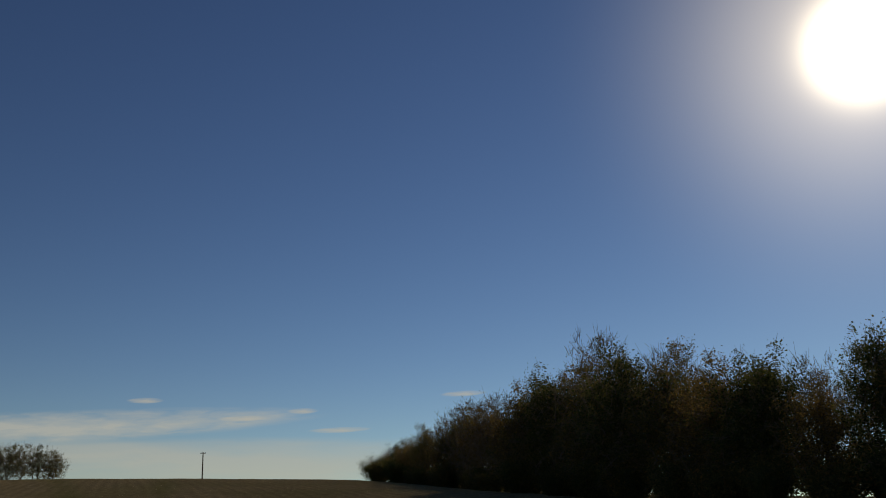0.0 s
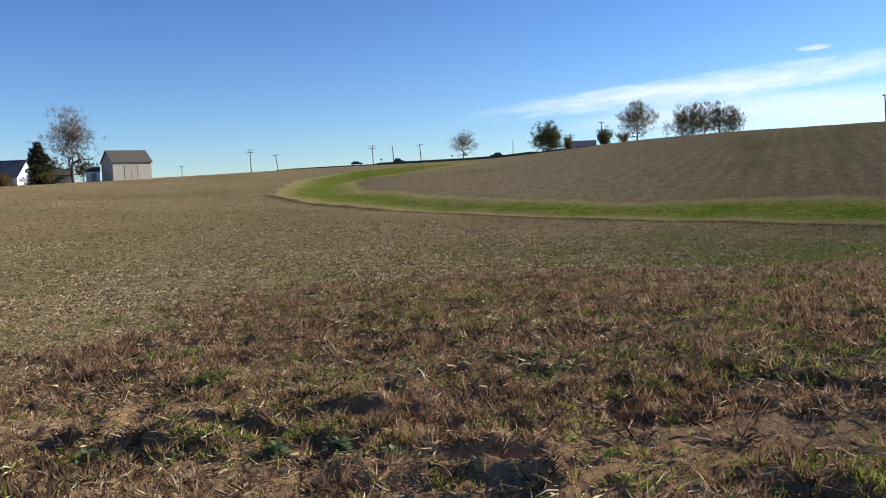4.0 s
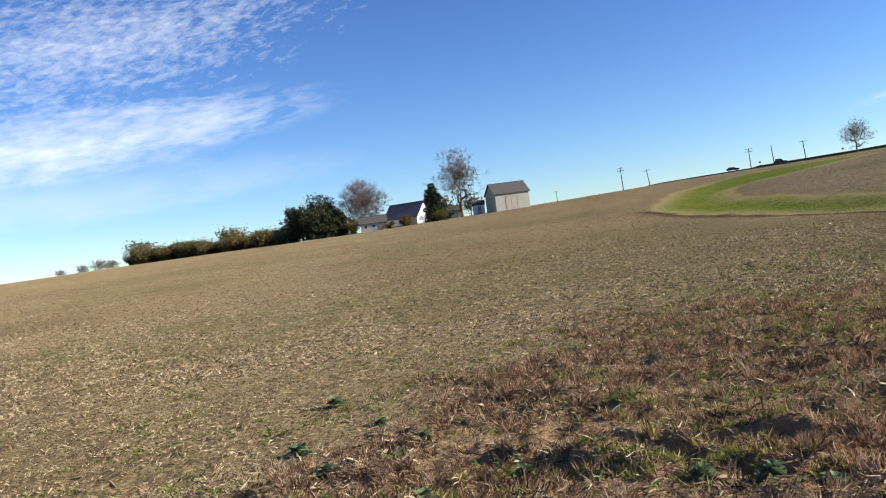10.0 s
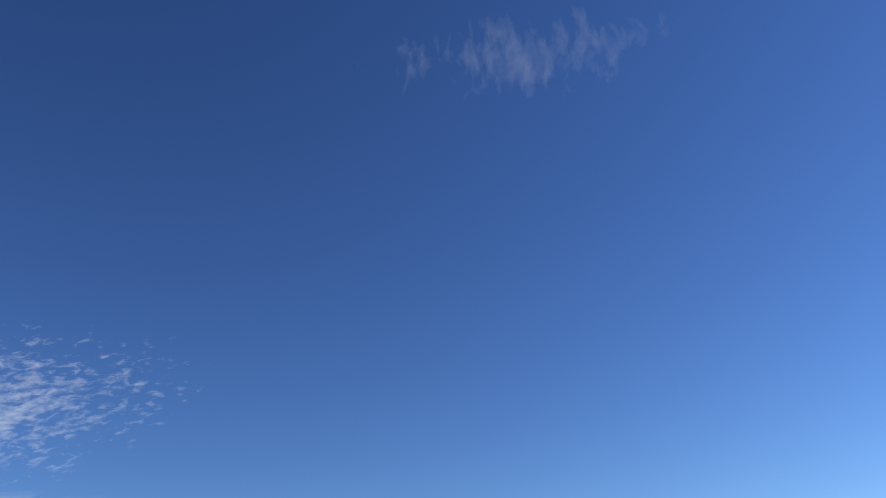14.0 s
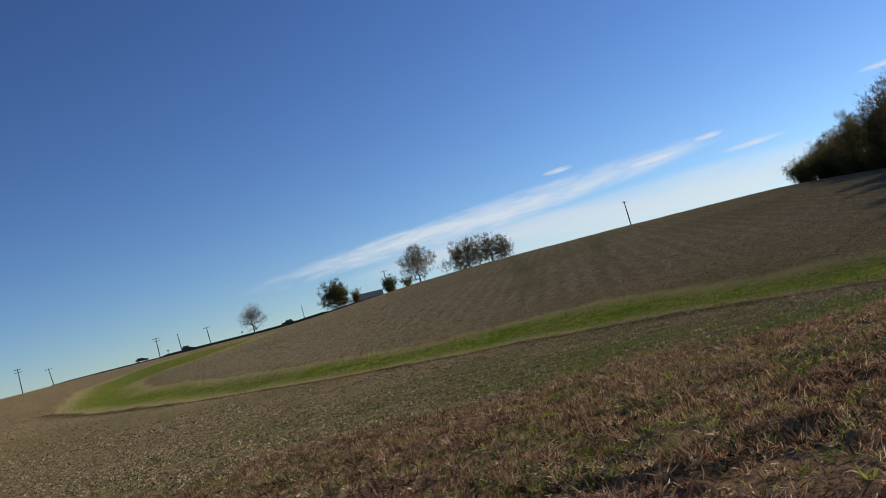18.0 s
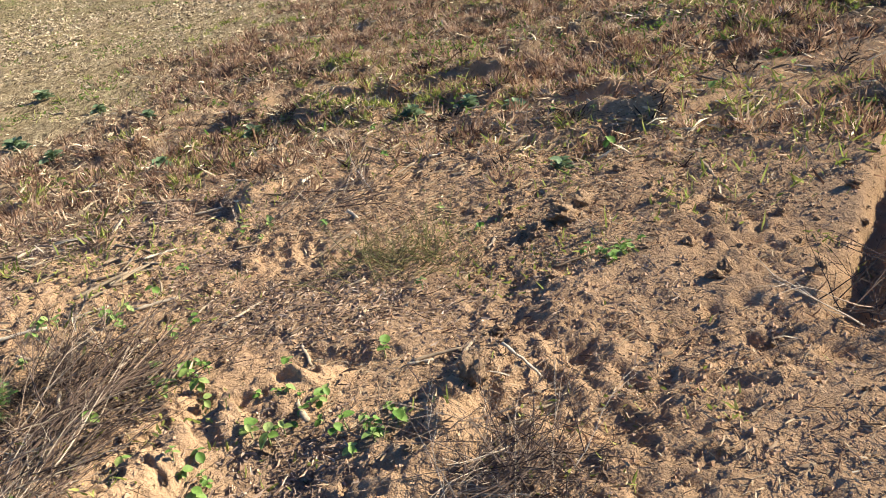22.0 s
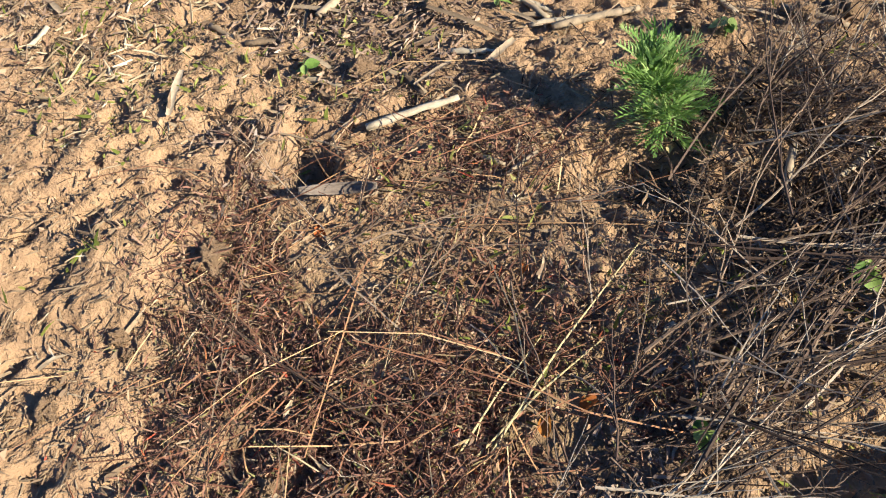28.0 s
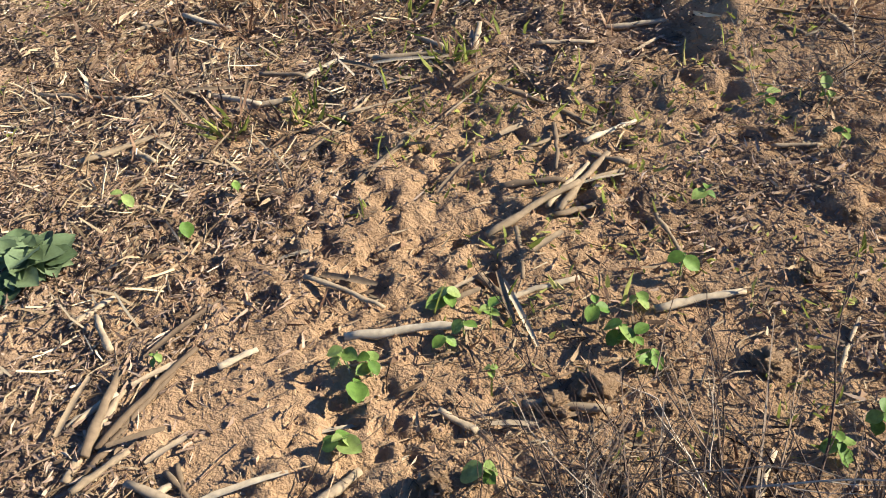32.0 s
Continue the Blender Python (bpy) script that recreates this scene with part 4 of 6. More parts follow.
def building(name, label, category, az, d, turn, length, width, eave, ridge, wall, roof, openings=(), hang=0.35, boards=0.0, sink=0.05):
    """A gabled building along its own x axis; openings on the long front (y < 0): (kind, x, z, w, h)."""
    ob = thing(name, label, category)
    L, W = length / 2, width / 2
    g = Geo()
    g.prism([(-W, 0), (W, 0), (W, eave), (0, ridge - 0.12), (-W, eave)], -L, L)
    g.v = [(y, x, z) for x, y, z in g.v]
    g.f = [tuple(reversed(f)) for f in g.f]
    walls = part("wall", g, wall, ob)
    base = Geo()
    base.box((-L - 0.06, -W - 0.06, -1.2), (L + 0.06, W + 0.06, 0.25))
    part("foundation", base, CONCRETE, ob)
    pitch = (ridge - eave) / W
    for s in (-1, 1):
        r = Geo()
        e = W + hang
        r.prism([(0, ridge + 0.02), (s * e, eave - hang * pitch + 0.02), (s * e, eave - hang * pitch + 0.2), (0, ridge + 0.2)], -L - hang, L + hang)
        r.v = [(y, x, z) for x, y, z in r.v]
        part("roof_slope", r, roof, ob)
    cap = Geo()
    cap.tube([(-L - hang, 0, ridge + 0.17), (L + hang, 0, ridge + 0.17)], [0.12, 0.12], 6)
    part("ridge_cap", cap, roof, ob)
    if boards:
        for y, sgn in ((-W, -1),):
            n = int(length / boards)
            for i in range(n):
                b = Geo()
                x0 = -L + i * length / n
                t = 0.02 + 0.012 * ((i * 7) % 3)
                b.box((x0 + 0.012, y + sgn * t, 0.26), (x0 + length / n - 0.012, y - sgn * 0.01, eave - 0.05))
                part("board", b, wall, walls)
    for kind, x, z, w, h in openings:
        o = Geo()
        f = Geo()
        if kind == "door":
            o.box((x - w / 2, -W - 0.09, z), (x + w / 2, -W + 0.02, z + h))
            dr = part("door", o, DOORWOOD, ob)
            for xx in (x - w / 2, x + w / 2, x):
                f.box((xx - 0.08, -W - 0.13, z), (xx + 0.08, -W - 0.08, z + h))
            f.box((x - w / 2, -W - 0.132, z + h - 0.15), (x + w / 2, -W - 0.082, z + h))
            part("batten", f, DOORWOOD, dr)
        elif kind == "gable_window":
            o.box((L - 0.02, x - w / 2, z), (L + 0.04, x + w / 2, z + h))
            wi = part("window", o, DARKGLASS, ob)
            for a, b, c, e in ((x - w / 2 - 0.08, z - 0.08, x - w / 2, z + h + 0.08), (x + w / 2, z - 0.08, x + w / 2 + 0.08, z + h + 0.08), (x - w / 2, z - 0.08, x + w / 2, z), (x - w / 2, z + h, x + w / 2, z + h + 0.08)):
                f.box((L - 0.02, a, b), (L + 0.07, c, e))
            part("frame", f, FRAME_PAINT, wi)
        else:
            o.box((x - w / 2, -W - 0.04, z), (x + w / 2, -W + 0.02, z + h))
            wi = part("window", o, DARKGLASS, ob)
            for a, b, c, e in ((x - w / 2 - 0.08, z - 0.08, x - w / 2, z + h + 0.08), (x + w / 2, z - 0.08, x + w / 2 + 0.08, z + h + 0.08), (x - w / 2, z - 0.08, x + w / 2, z), (x - w / 2, z + h, x + w / 2, z + h + 0.08)):
                f.box((a, -W - 0.07, b), (c, -W + 0.02, e))
            part("frame", f, FRAME_PAINT, wi)
    place(ob, az, d, turn, sink=sink)
    return ob


building("barn", "old whitewashed timber barn with a grey shingle roof", "barn", -20.35, 240, -10 + 21 + 30, 10.2, 8.2, 4.7, 7.6, BOARD, SHINGLE, [("door", -0.3, 0.3, 3.4, 3.6)], boards=0.5)
building("farmhouse", "low farmhouse with dark blue roof and white gable", "house", -27.2, 246, -4, 11.0, 8.8, 2.4, 6.4, WHITE, SLATE, [("window", -3, 0.8, 1.0, 1.1), ("window", 0, 0.8, 1.0, 1.1), ("window", 3, 0.8, 1.0, 1.1), ("gable_window", 0, 3.2, 1.0, 1.1), ("gable_window", -1.8, 1.0, 1.0, 1.2), ("gable_window", 1.8, 1.0, 1.0, 1.2)])
building("shed", "small white shed with a grey roof", "shed", -22.35, 243, 22, 3.4, 3.2, 2.7, 3.7, WHITE, SHINGLE, [("door", 0.2, 0.25, 1.0, 2.0)], hang=0.2)
building("garage", "small pale outbuilding with a grey roof", "outbuilding", -29.6, 243, 30, 7.5, 5.6, 2.4, 4.2, BOARD, SHINGLE, [("window", -2.3, 1.0, 0.9, 0.9), ("window", 0, 1.0, 0.9, 0.9), ("door", 2.3, 0.2, 1.1, 2.0)])
building("outbuilding", "low pale outbuilding among the trees", "outbuilding", -24.15, 252, 20, 5.0, 4.0, 2.3, 3.6, BOARD, SHINGLE, [("window", 0, 1.0, 0.9, 0.8)])
building("hilltop_house", "low dark-roofed house half hidden behind the hill", "house", 9.5, 322, -10, 11, 7.5, 2.6, 4.6, WHITE, SLATE, [("window", -3, 1.1, 1.0, 1.1), ("window", 1, 1.1, 1.0, 1.1), ("window", 3.5, 1.1, 1.0, 1.1)], sink=2.0)

# a white sign on two posts before the farmhouse
SIGN = plain("sign_white", (0.72, 0.73, 0.74), (0.82, 0.82, 0.82), 2.0, rough=0.5)
sign = thing("sign_board", "white board on posts beside the farm drive", "sign")
g = Geo()
g.box((-0.9, -0.03, 1.0), (0.9, 0.03, 1.9))
bevelled(part("panel", g, SIGN, sign), 0.01)
for x in (-0.7, 0.7):
    g = Geo()
    g.tube([(x, 0.06, -0.3), (x, 0.06, 1.95)], [0.05, 0.05], 6)
    part("post", g, FRAME_PAINT, sign)
place(sign, -26.3, 236, 26)

# ---- utility poles ----
POLE_WOOD = plain("pole_wood", (0.078, 0.066, 0.055), (0.156, 0.133, 0.109), 2.0, bump=0.3, stretch=(4, 4, 0.3))
PORCELAIN = plain("insulator", (0.30, 0.31, 0.32), (0.42, 0.43, 0.44), 3.0, rough=0.3)


def utility_pole(az, d, top, lean=0.0, arms=1, turn=0.0, steel=False):
    """top: the slope in degrees at which its top is seen from the eye."""
    x, y = at(az, d)
    h = EYE + d * math.tan(radians(top)) - gz(x, y)
    ob = thing("utility_pole", "weathered wooden utility pole with crossarm" if arms else "plain leaning wooden pole", "pole", "poles along the road")
    g = Geo()
    g.tube([(0, 0, -0.6), (0, 0, h * 0.5), (0, 0, h)], [0.2, 0.17, 0.13], 8)
    part("pole", g, POLE_WOOD, ob)
    for a in range(arms):
        z = h - 0.35 - a * 1.0
        g = Geo()
        g.box((-1.25, -0.07, z - 0.07), (1.25, 0.07, z + 0.07))
        arm = part("crossarm", g, POLE_WOOD, ob)
        for xx in (-1.15, -0.55, 0.55, 1.15):
            k = Geo()
            k.tube([(xx, 0, z + 0.07), (xx, 0, z + 0.16), (xx, 0, z + 0.28)], [0.03, 0.07, 0.05], 6)
            part("insulator", k, PORCELAIN, arm)
    ob.matrix_basis = pose(x, y, gz(x, y), 0, lean, -az + turn)
    return ob


utility_pole(-12.6, 330, 2.51, -1.0, 2)
utility_pole(-10.85, 360, 2.12, -6.5, 1)
utility_pole(-4.5, 338, 2.52, -1.0, 2)
utility_pole(-3.1, 338, 2.47, -3.5, 0)
utility_pole(-1.25, 338, 2.49, -3.5, 1)
utility_pole(-17.0, 480, 1.55, 0, 1)
utility_pole(5.0, 420, 2.45, -1, 0)
utility_pole(10.9, 320, 3.48, 0, 1)
utility_pole(27.9, 240, 4.13, -5.0, 1, 60)
utility_pole(38.4, 330, 3.19, -4.0, 0)

# ---- the road over the rise, its bank, mailboxes and cars ----
ASPHALT = plain("asphalt", (0.035, 0.035, 0.037), (0.065, 0.065, 0.066), 1.0, bump=0.2)
BANK = plain("dark_bank_grass", (0.04, 0.05, 0.022), (0.09, 0.10, 0.042), 1.2, bump=0.6)


def ribbon(name, material, a0, a1, d, width, lift, label, category, thick=0.0):
    g = Geo()
    n = 60
    rows = []
    for i in range(n + 1):
        az = a0 + (a1 - a0) * i / n
        dd = d(az)
        x0, y0 = at(az, dd)
        x1, y1 = at(az, dd + width)
        end = min(i, n - i, 3) / 3
        z0, z1 = gz(x0, y0), gz(x1, y1)
        l = lift * (0.25 + 0.75 * end) * (1 + 0.25 * math.sin(i * 1.7) * (thick > 0))
        rows.append([(x0, y0, z0 - 0.4), (x0, y0, max(z0, z1) + l), (x1, y1, max(z0, z1) + l), (x1, y1, z1 - 0.4)])
    for a, b in zip(rows, rows[1:]):
        for k in range(3):
            g.face(a[k], a[k + 1], b[k + 1], b[k])
    return tagged(new(name, g.mesh(name, material)), label, category, kind="structure")


def road_d(az):
    return float(np.interp(az, LAND[:, 0], LAND[:, 5])) + 3


ribbon("road", ASPHALT, -11, 9, lambda a: road_d(a) + 1, 6.5, 0.3, "grey country road over the rise", "road")
ribbon("roadside_bank", BANK, -4.6, 6.8, lambda a: road_d(a) - 5, 6.0, 0.75, "dark grassy bank along the road", "bank")

CAR_DARK = plain("car_paint_dark", (0.012, 0.013, 0.016), (0.02, 0.021, 0.025), 0.8, rough=0.25, spec=0.6)
RUBBER = plain("rubber", (0.012, 0.012, 0.012), (0.02, 0.02, 0.02), 4.0)
RIM = plain("wheel_rim", (0.35, 0.35, 0.36), (0.45, 0.45, 0.46), 4.0, rough=0.3, metal=0.8)
LAMPGLASS = plain("lamp_glass", (0.6, 0.6, 0.58), (0.75, 0.75, 0.72), 4.0, rough=0.15)
TAIL = plain("tail_lamp", (0.25, 0.01, 0.01), (0.32, 0.02, 0.02), 4.0, rough=0.2)


def car(az, paint, label, tall=1.0, turn=0.0):
    ob = thing("car", label, "car", "cars on the road")
    g = Geo()
    g.prism([(-2.3, 0.32), (2.25, 0.32), (2.35, 0.6), (2.2, 0.88), (1.2, 1.0), (-2.1, 1.02), (-2.35, 0.9), (-2.38, 0.5)], -0.9, 0.9)
    bevelled(part("body", g, paint, ob), 0.08)
    g = Geo()
    T = 1.48 * tall
    g.prism([(-2.0, 1.0), (1.1, 0.98), (0.35, T), (-1.55, T)], -0.76, 0.76)
    cab = bevelled(part("cabin", g, paint, ob), 0.06)
    for s in (-1, 1):
        g = Geo()
        g.prism([(-1.75, 1.05), (0.85, 1.04), (0.28, T - 0.09), (-1.45, T - 0.09)], s * 0.765, s * 0.775)
        part("side_window", g, DARKGLASS, cab)
    g = Geo()
    g.face((1.09, -0.65, 1.03), (1.09, 0.65, 1.03), (0.42, 0.6, T - 0.06), (0.42, -0.6, T - 0.06))
    part("windscreen", g, DARKGLASS, cab)
    for x in (-1.45, 1.4):
        for y in (-0.84, 0.84):
            g = Geo()
            g.tube([(x, y - 0.11, 0.33), (x, y + 0.11, 0.33)], [0.33, 0.33], 14)
            w = part("wheel", g, RUBBER, ob)
            k = Geo()
            k.tube([(x, y + math.copysign(0.112, y), 0.33), (x, y + math.copysign(0.125, y), 0.33)], [0.2, 0.18], 10)
            part("rim", k, RIM, w)
    for y in (-0.65, 0.65):
        for x, mat, nm in ((2.3, LAMPGLASS, "headlight"), (-2.37, TAIL, "tail_light")):
            g = Geo()
            g.box((x - 0.05, y - 0.18, 0.66), (x + 0.05, y + 0.18, 0.8))
            part(nm, g, mat, ob)
    x, y = at(az, road_d(az) + 4)
    ob.matrix_basis = pose(x, y, gz(x, y) + 0.36, 0, 0, -az + turn)
    return ob


car(-5.6, CAR_DARK, "dark saloon car on the country road")
car(-2.75, CAR_DARK, "dark van on the country road", 1.25)
car(3.85, CAR_DARK, "dark estate car on the country road", 1.15, 180)

MAILBOX = plain("mailbox_metal", (0.03, 0.03, 0.035), (0.07, 0.07, 0.075), 3.0, rough=0.5)
for az in (-3.95, 0.85):
    ob = thing("mailbox", "dark mailbox on a post beside the road", "mailbox")
    g = Geo()
    g.tube([(0, 0, -0.3), (0, 0, 1.25)], [0.06, 0.05], 6)
    part("post", g, POLE_WOOD, ob)
    g = Geo()
    g.prism([(-0.25, 1.25), (0.25, 1.25), (0.25, 1.55), (0.15, 1.72), (-0.15, 1.72), (-0.25, 1.55)], -0.4, 0.4)
    part("box", g, MAILBOX, ob)
    x, y = at(az, road_d(az) + 2)
    ob.matrix_basis = pose(x, y, gz(x, y) + 0.6, 0, 0, 30)

# ---- clouds ----
def cloud(name, label, az, el, half_w, half_h, tilt, scale, density, power, low=0.42, high=0.66, skew=0.0, fine=0.5):
    """A patch of thin cloud on the far dome; its texture runs in degrees."""
    m = bpy.data.materials.new(name)
    m.use_nodes = True
    t = m.node_tree
    t.nodes.clear()
    N, K = t.nodes.new, t.links.new
    uv = N("ShaderNodeUVMap")
    uv.uv_map = "deg"

    def tex(sx, sy, detail, warp):
        mp = N("ShaderNodeMapping")
        mp.inputs["Scale"].default_value = (sx, sy, 1)
        mp.inputs["Rotation"].default_value = (0, 0, skew)
        K(uv.outputs[0], mp.inputs[0])
        n = N("ShaderNodeTexNoise")
        n.inputs["Scale"].default_value, n.inputs["Detail"].default_value, n.inputs["Roughness"].default_value, n.inputs["Distortion"].default_value = 1.0, detail, 0.62, warp
        K(mp.outputs[0], n.inputs["Vector"])
        return n.outputs["Fac"]

    def calc(op, a, b, clamp=False):
        n = N("ShaderNodeMath")
        n.operation, n.use_clamp = op, clamp
        for i, s in enumerate((a, b)):
            if isinstance(s, (int, float)):
                n.inputs[i].default_value = s
            else:
                K(s, n.inputs[i])
        return n.outputs[0]

    sep = N("ShaderNodeSeparateXYZ")
    K(uv.outputs[0], sep.inputs[0])
    rx, ry = calc("DIVIDE", sep.outputs[0], half_w), calc("DIVIDE", sep.outputs[1], half_h)
    rr = calc("POWER", calc("ADD", calc("MULTIPLY", rx, rx), calc("MULTIPLY", ry, ry)), 0.5)
    edge = calc("SUBTRACT", 1.0, rr)
    coarse = tex(scale[0] * 0.3, scale[1] * 0.3, 3, 0.3)
    small = tex(scale[0], scale[1], 5, 0.4)
    n = calc("ADD", calc("MULTIPLY", small, fine), calc("MULTIPLY", coarse, 1 - fine))
    v = calc("ADD", n, calc("MULTIPLY", calc("SUBTRACT", edge, 0.45), 0.35))
    v = calc("DIVIDE", calc("SUBTRACT", v, low), high - low, True)
    v = calc("MULTIPLY", v, calc("MULTIPLY", edge, 4.0, True))
    v = calc("MULTIPLY", v, density, True)
    em, tr, mx, out = N("ShaderNodeEmission"), N("ShaderNodeBsdfTransparent"), N("ShaderNodeMixShader"), N("ShaderNodeOutputMaterial")
    em.inputs[0].default_value, em.inputs[1].default_value = (0.90, 0.95, 1.0, 1), power * 0.75
    K(v, mx.inputs[0]), K(tr.outputs[0], mx.inputs[1]), K(em.outputs[0], mx.inputs[2]), K(mx.outputs[0], out.inputs[0])
    nx, ny, R = 24, 12, 4300
    V, F, U = [], [], []
    ca, sa = math.cos(radians(tilt)), math.sin(radians(tilt))
    for j in range(ny + 1):
        for i in range(nx + 1):
            u, w = (2 * i / nx - 1) * half_w, (2 * j / ny - 1) * half_h
            e = radians(el + u * sa + w * ca)
            a = radians(az + (u * ca - w * sa) / max(0.3, math.cos(radians(el))))
            V.append((OX + R * math.sin(a) * math.cos(e), OY + R * math.cos(a) * math.cos(e), EYE + R * math.sin(e)))
            U.append((u, w))
    for j in range(ny):
        for i in range(nx):
            k = j * (nx + 1) + i
            F.append((k, k + 1, k + nx + 2, k + nx + 1))
    me = mesh_of(name, V, F, m)
    lay = me.uv_layers.new(name="deg")
    for loop in me.loops:
        lay.data[loop.index].uv = U[loop.vertex_index]
    return tagged(new(name, me), label, "cloud", kind="structure")


cloud("backdrop_cloud_mottled", "white mottled high cloud in the blue sky", -46, 14.3, 24, 6.5, 12, (1.15, 2.9), 0.50, 0.9, 0.48, 0.80, fine=0.6)
cloud("backdrop_cloud_sheet", "smooth white cloud sheet low in the sky", -50, 8.2, 20.5, 2.6, 5.5, (0.5, 1.8), 0.76, 0.9, 0.34, 0.76, fine=0.5)
cloud("backdrop_cloud_veil", "thin white veil below the cloud sheet", -50, 5.2, 21, 2.2, 1.5, (0.25, 0.9), 0.33, 0.85, 0.30, 0.7, fine=0.3)
cloud("backdrop_cloud_streak", "long thin white cloud streak above the hill", 18.5, 5.4, 17.5, 1.05, 4.5, (0.4, 2.4), 0.66, 1.0, 0.30, 0.66, fine=0.5)
cloud("backdrop_cloud_band", "pale hazy cloud band along the horizon", 31, 3.6, 24, 1.6, 1.0, (0.15, 0.9), 0.6, 0.95, 0.22, 0.6, fine=0.3)
for az, el, w in ((30.2, 6.3, 1.8), (24.0, 7.25, 1.2), (34.0, 6.85, 1.1), (44.8, 8.05, 1.7), (36.5, 5.65, 2.2)):
    cloud("backdrop_cloud_wisp", "small white cloud wisp", az, el, w, 0.2, 3, (0.8, 5.0), 0.8, 0.95, 0.25, 0.75)
cloud("backdrop_cloud_cirrus", "wispy white cirrus high overhead", 20, 44.6, 15.0, 4.2, -16, (0.9, 0.45), 0.38, 0.95, 0.45, 0.90, skew=0.35, fine=0.6)
cloud("backdrop_cloud_shreds", "faint torn cirrus shreds overhead", 0, 38.5, 16, 4.0, -3, (1.0, 0.5), 0.16, 0.9, 0.52, 0.9, skew=0.35, fine=0.55)


# ---- the sun's own bright disc and aureole ----
def sun_disc():
    m = bpy.data.materials.new("sun_glare")
    m.use_nodes = True
    t = m.node_tree
    t.nodes.clear()
    N, K = t.nodes.new, t.links.new
    co, ln = N("ShaderNodeTexCoord"), N("ShaderNodeVectorMath")
    ln.operation = "LENGTH"
    K(co.outputs["Object"], ln.inputs[0])

    def calc(op, a, b):
        n = N("ShaderNodeMath")
        n.operation = op
        for i, s in enumerate((a, b)):
            if isinstance(s, (int, float)):
                n.inputs[i].default_value = s
            else:
                K(s, n.inputs[i])
        return n.outputs[0]

    r = ln.outputs["Value"]
    fall = calc("MAXIMUM", calc("SUBTRACT", 1.0, r), 0.0)
    halo = calc("MULTIPLY", calc("POWER", fall, 3.6), 1.5)
    core = calc("MULTIPLY", calc("POWER", 2.718, calc("MULTIPLY", calc("MULTIPLY", r, r), -130.0)), 9.0)
    total = calc("ADD", halo, core)
    em, tr, ad, out = N("ShaderNodeEmission"), N("ShaderNodeBsdfTransparent"), N("ShaderNodeAddShader"), N("ShaderNodeOutputMaterial")
    em.inputs[0].default_value = (1.0, 0.94, 0.86, 1)
    K(total, em.inputs[1]), K(em.outputs[0], ad.inputs[0]), K(tr.outputs[0], ad.inputs[1]), K(ad.outputs[0], out.inputs[0])
    g = Geo()
    rings, steps = 10, 48
    g.v.append((0, 0, 0))
    for i in range(1, rings + 1):
        for k in range(steps):
            w = 2 * math.pi * k / steps
            g.v.append((math.cos(w) * i / rings, math.sin(w) * i / rings, 0))
    for k in range(steps):
        g.f.append((0, 1 + k, 1 + (k + 1) % steps))
        for i in range(rings - 1):
            a, b = 1 + i * steps, 1 + (i + 1) * steps
            g.f.append((a + k, b + k, b + (k + 1) % steps, a + (k + 1) % steps))
    ob = tagged(new("backdrop_sun", g.mesh("backdrop_sun", m)), "white glaring sun in the sky", "sun", kind="structure")
    ob.matrix_basis = Matrix.Translation(Vector((OX, OY, EYE)) + SUN_DIR * 4400) @ SUN_DIR.to_track_quat("Z", "Y").to_matrix().to_4x4() @ Matrix.Scale(1900, 4)


sun_disc()


# ---- litter, weeds and grass of the field ----
STRAW = by_clump("straw", [(0.0, (0.053, 0.034, 0.021)), (0.3, (0.128, 0.086, 0.053)), (0.6, (0.247, 0.176, 0.101)), (0.85, (0.36, 0.277, 0.165)), (1.0, (0.48, 0.405, 0.277))], 16, 0.75, share=0.5)
STRAW_GREY = by_clump("stubble_straw", [(0.0, (0.05, 0.034, 0.018)), (0.25, (0.15, 0.105, 0.06)), (0.5, (0.33, 0.245, 0.14)), (0.8, (0.52, 0.42, 0.26)), (1.0, (0.68, 0.59, 0.40))], 3.5, 0.8, share=0.4)
CRUMB = by_piece("crumbs", [(0.0, (0.06, 0.038, 0.022)), (0.35, (0.143, 0.09, 0.053)), (0.7, (0.27, 0.18, 0.101)), (1.0, (0.405, 0.292, 0.173))], 0.95)
LUMP = by_piece("soil_lump", [(0.0, (0.19, 0.112, 0.063)), (0.5, (0.30, 0.19, 0.108)), (1.0, (0.38, 0.25, 0.15))], 0.95)
RED_WEED = by_clump("red_weed", [(0.0, (0.045, 0.026, 0.017)), (0.3, (0.14, 0.078, 0.046)), (0.55, (0.28, 0.17, 0.10)), (0.8, (0.48, 0.345, 0.215)), (1.0, (0.66, 0.54, 0.37))], 6, 0.85, 0.4)
RED_MAT = by_piece("red_mat", [(0.0, (0.05, 0.027, 0.018)), (0.35, (0.14, 0.066, 0.044)), (0.65, (0.25, 0.125, 0.08)), (0.85, (0.36, 0.24, 0.15)), (0.95, (0.16, 0.17, 0.05)), (1.0, (0.36, 0.07, 0.04))], 0.85, 0.1)
OLIVE_WEED = by_clump("olive_weed", [(0.0, (0.07, 0.085, 0.018)), (0.5, (0.20, 0.22, 0.045)), (0.85, (0.38, 0.37, 0.11)), (1.0, (0.46, 0.38, 0.18))], 7, 0.8, 0.4)
CHAFF = by_clump("chaff", [(0.0, (0.055, 0.036, 0.027)), (0.3, (0.14, 0.092, 0.062)), (0.6, (0.26, 0.18, 0.12)), (0.9, (0.40, 0.30, 0.205)), (1.0, (0.52, 0.42, 0.31))], 14, 0.8, share=0.35)
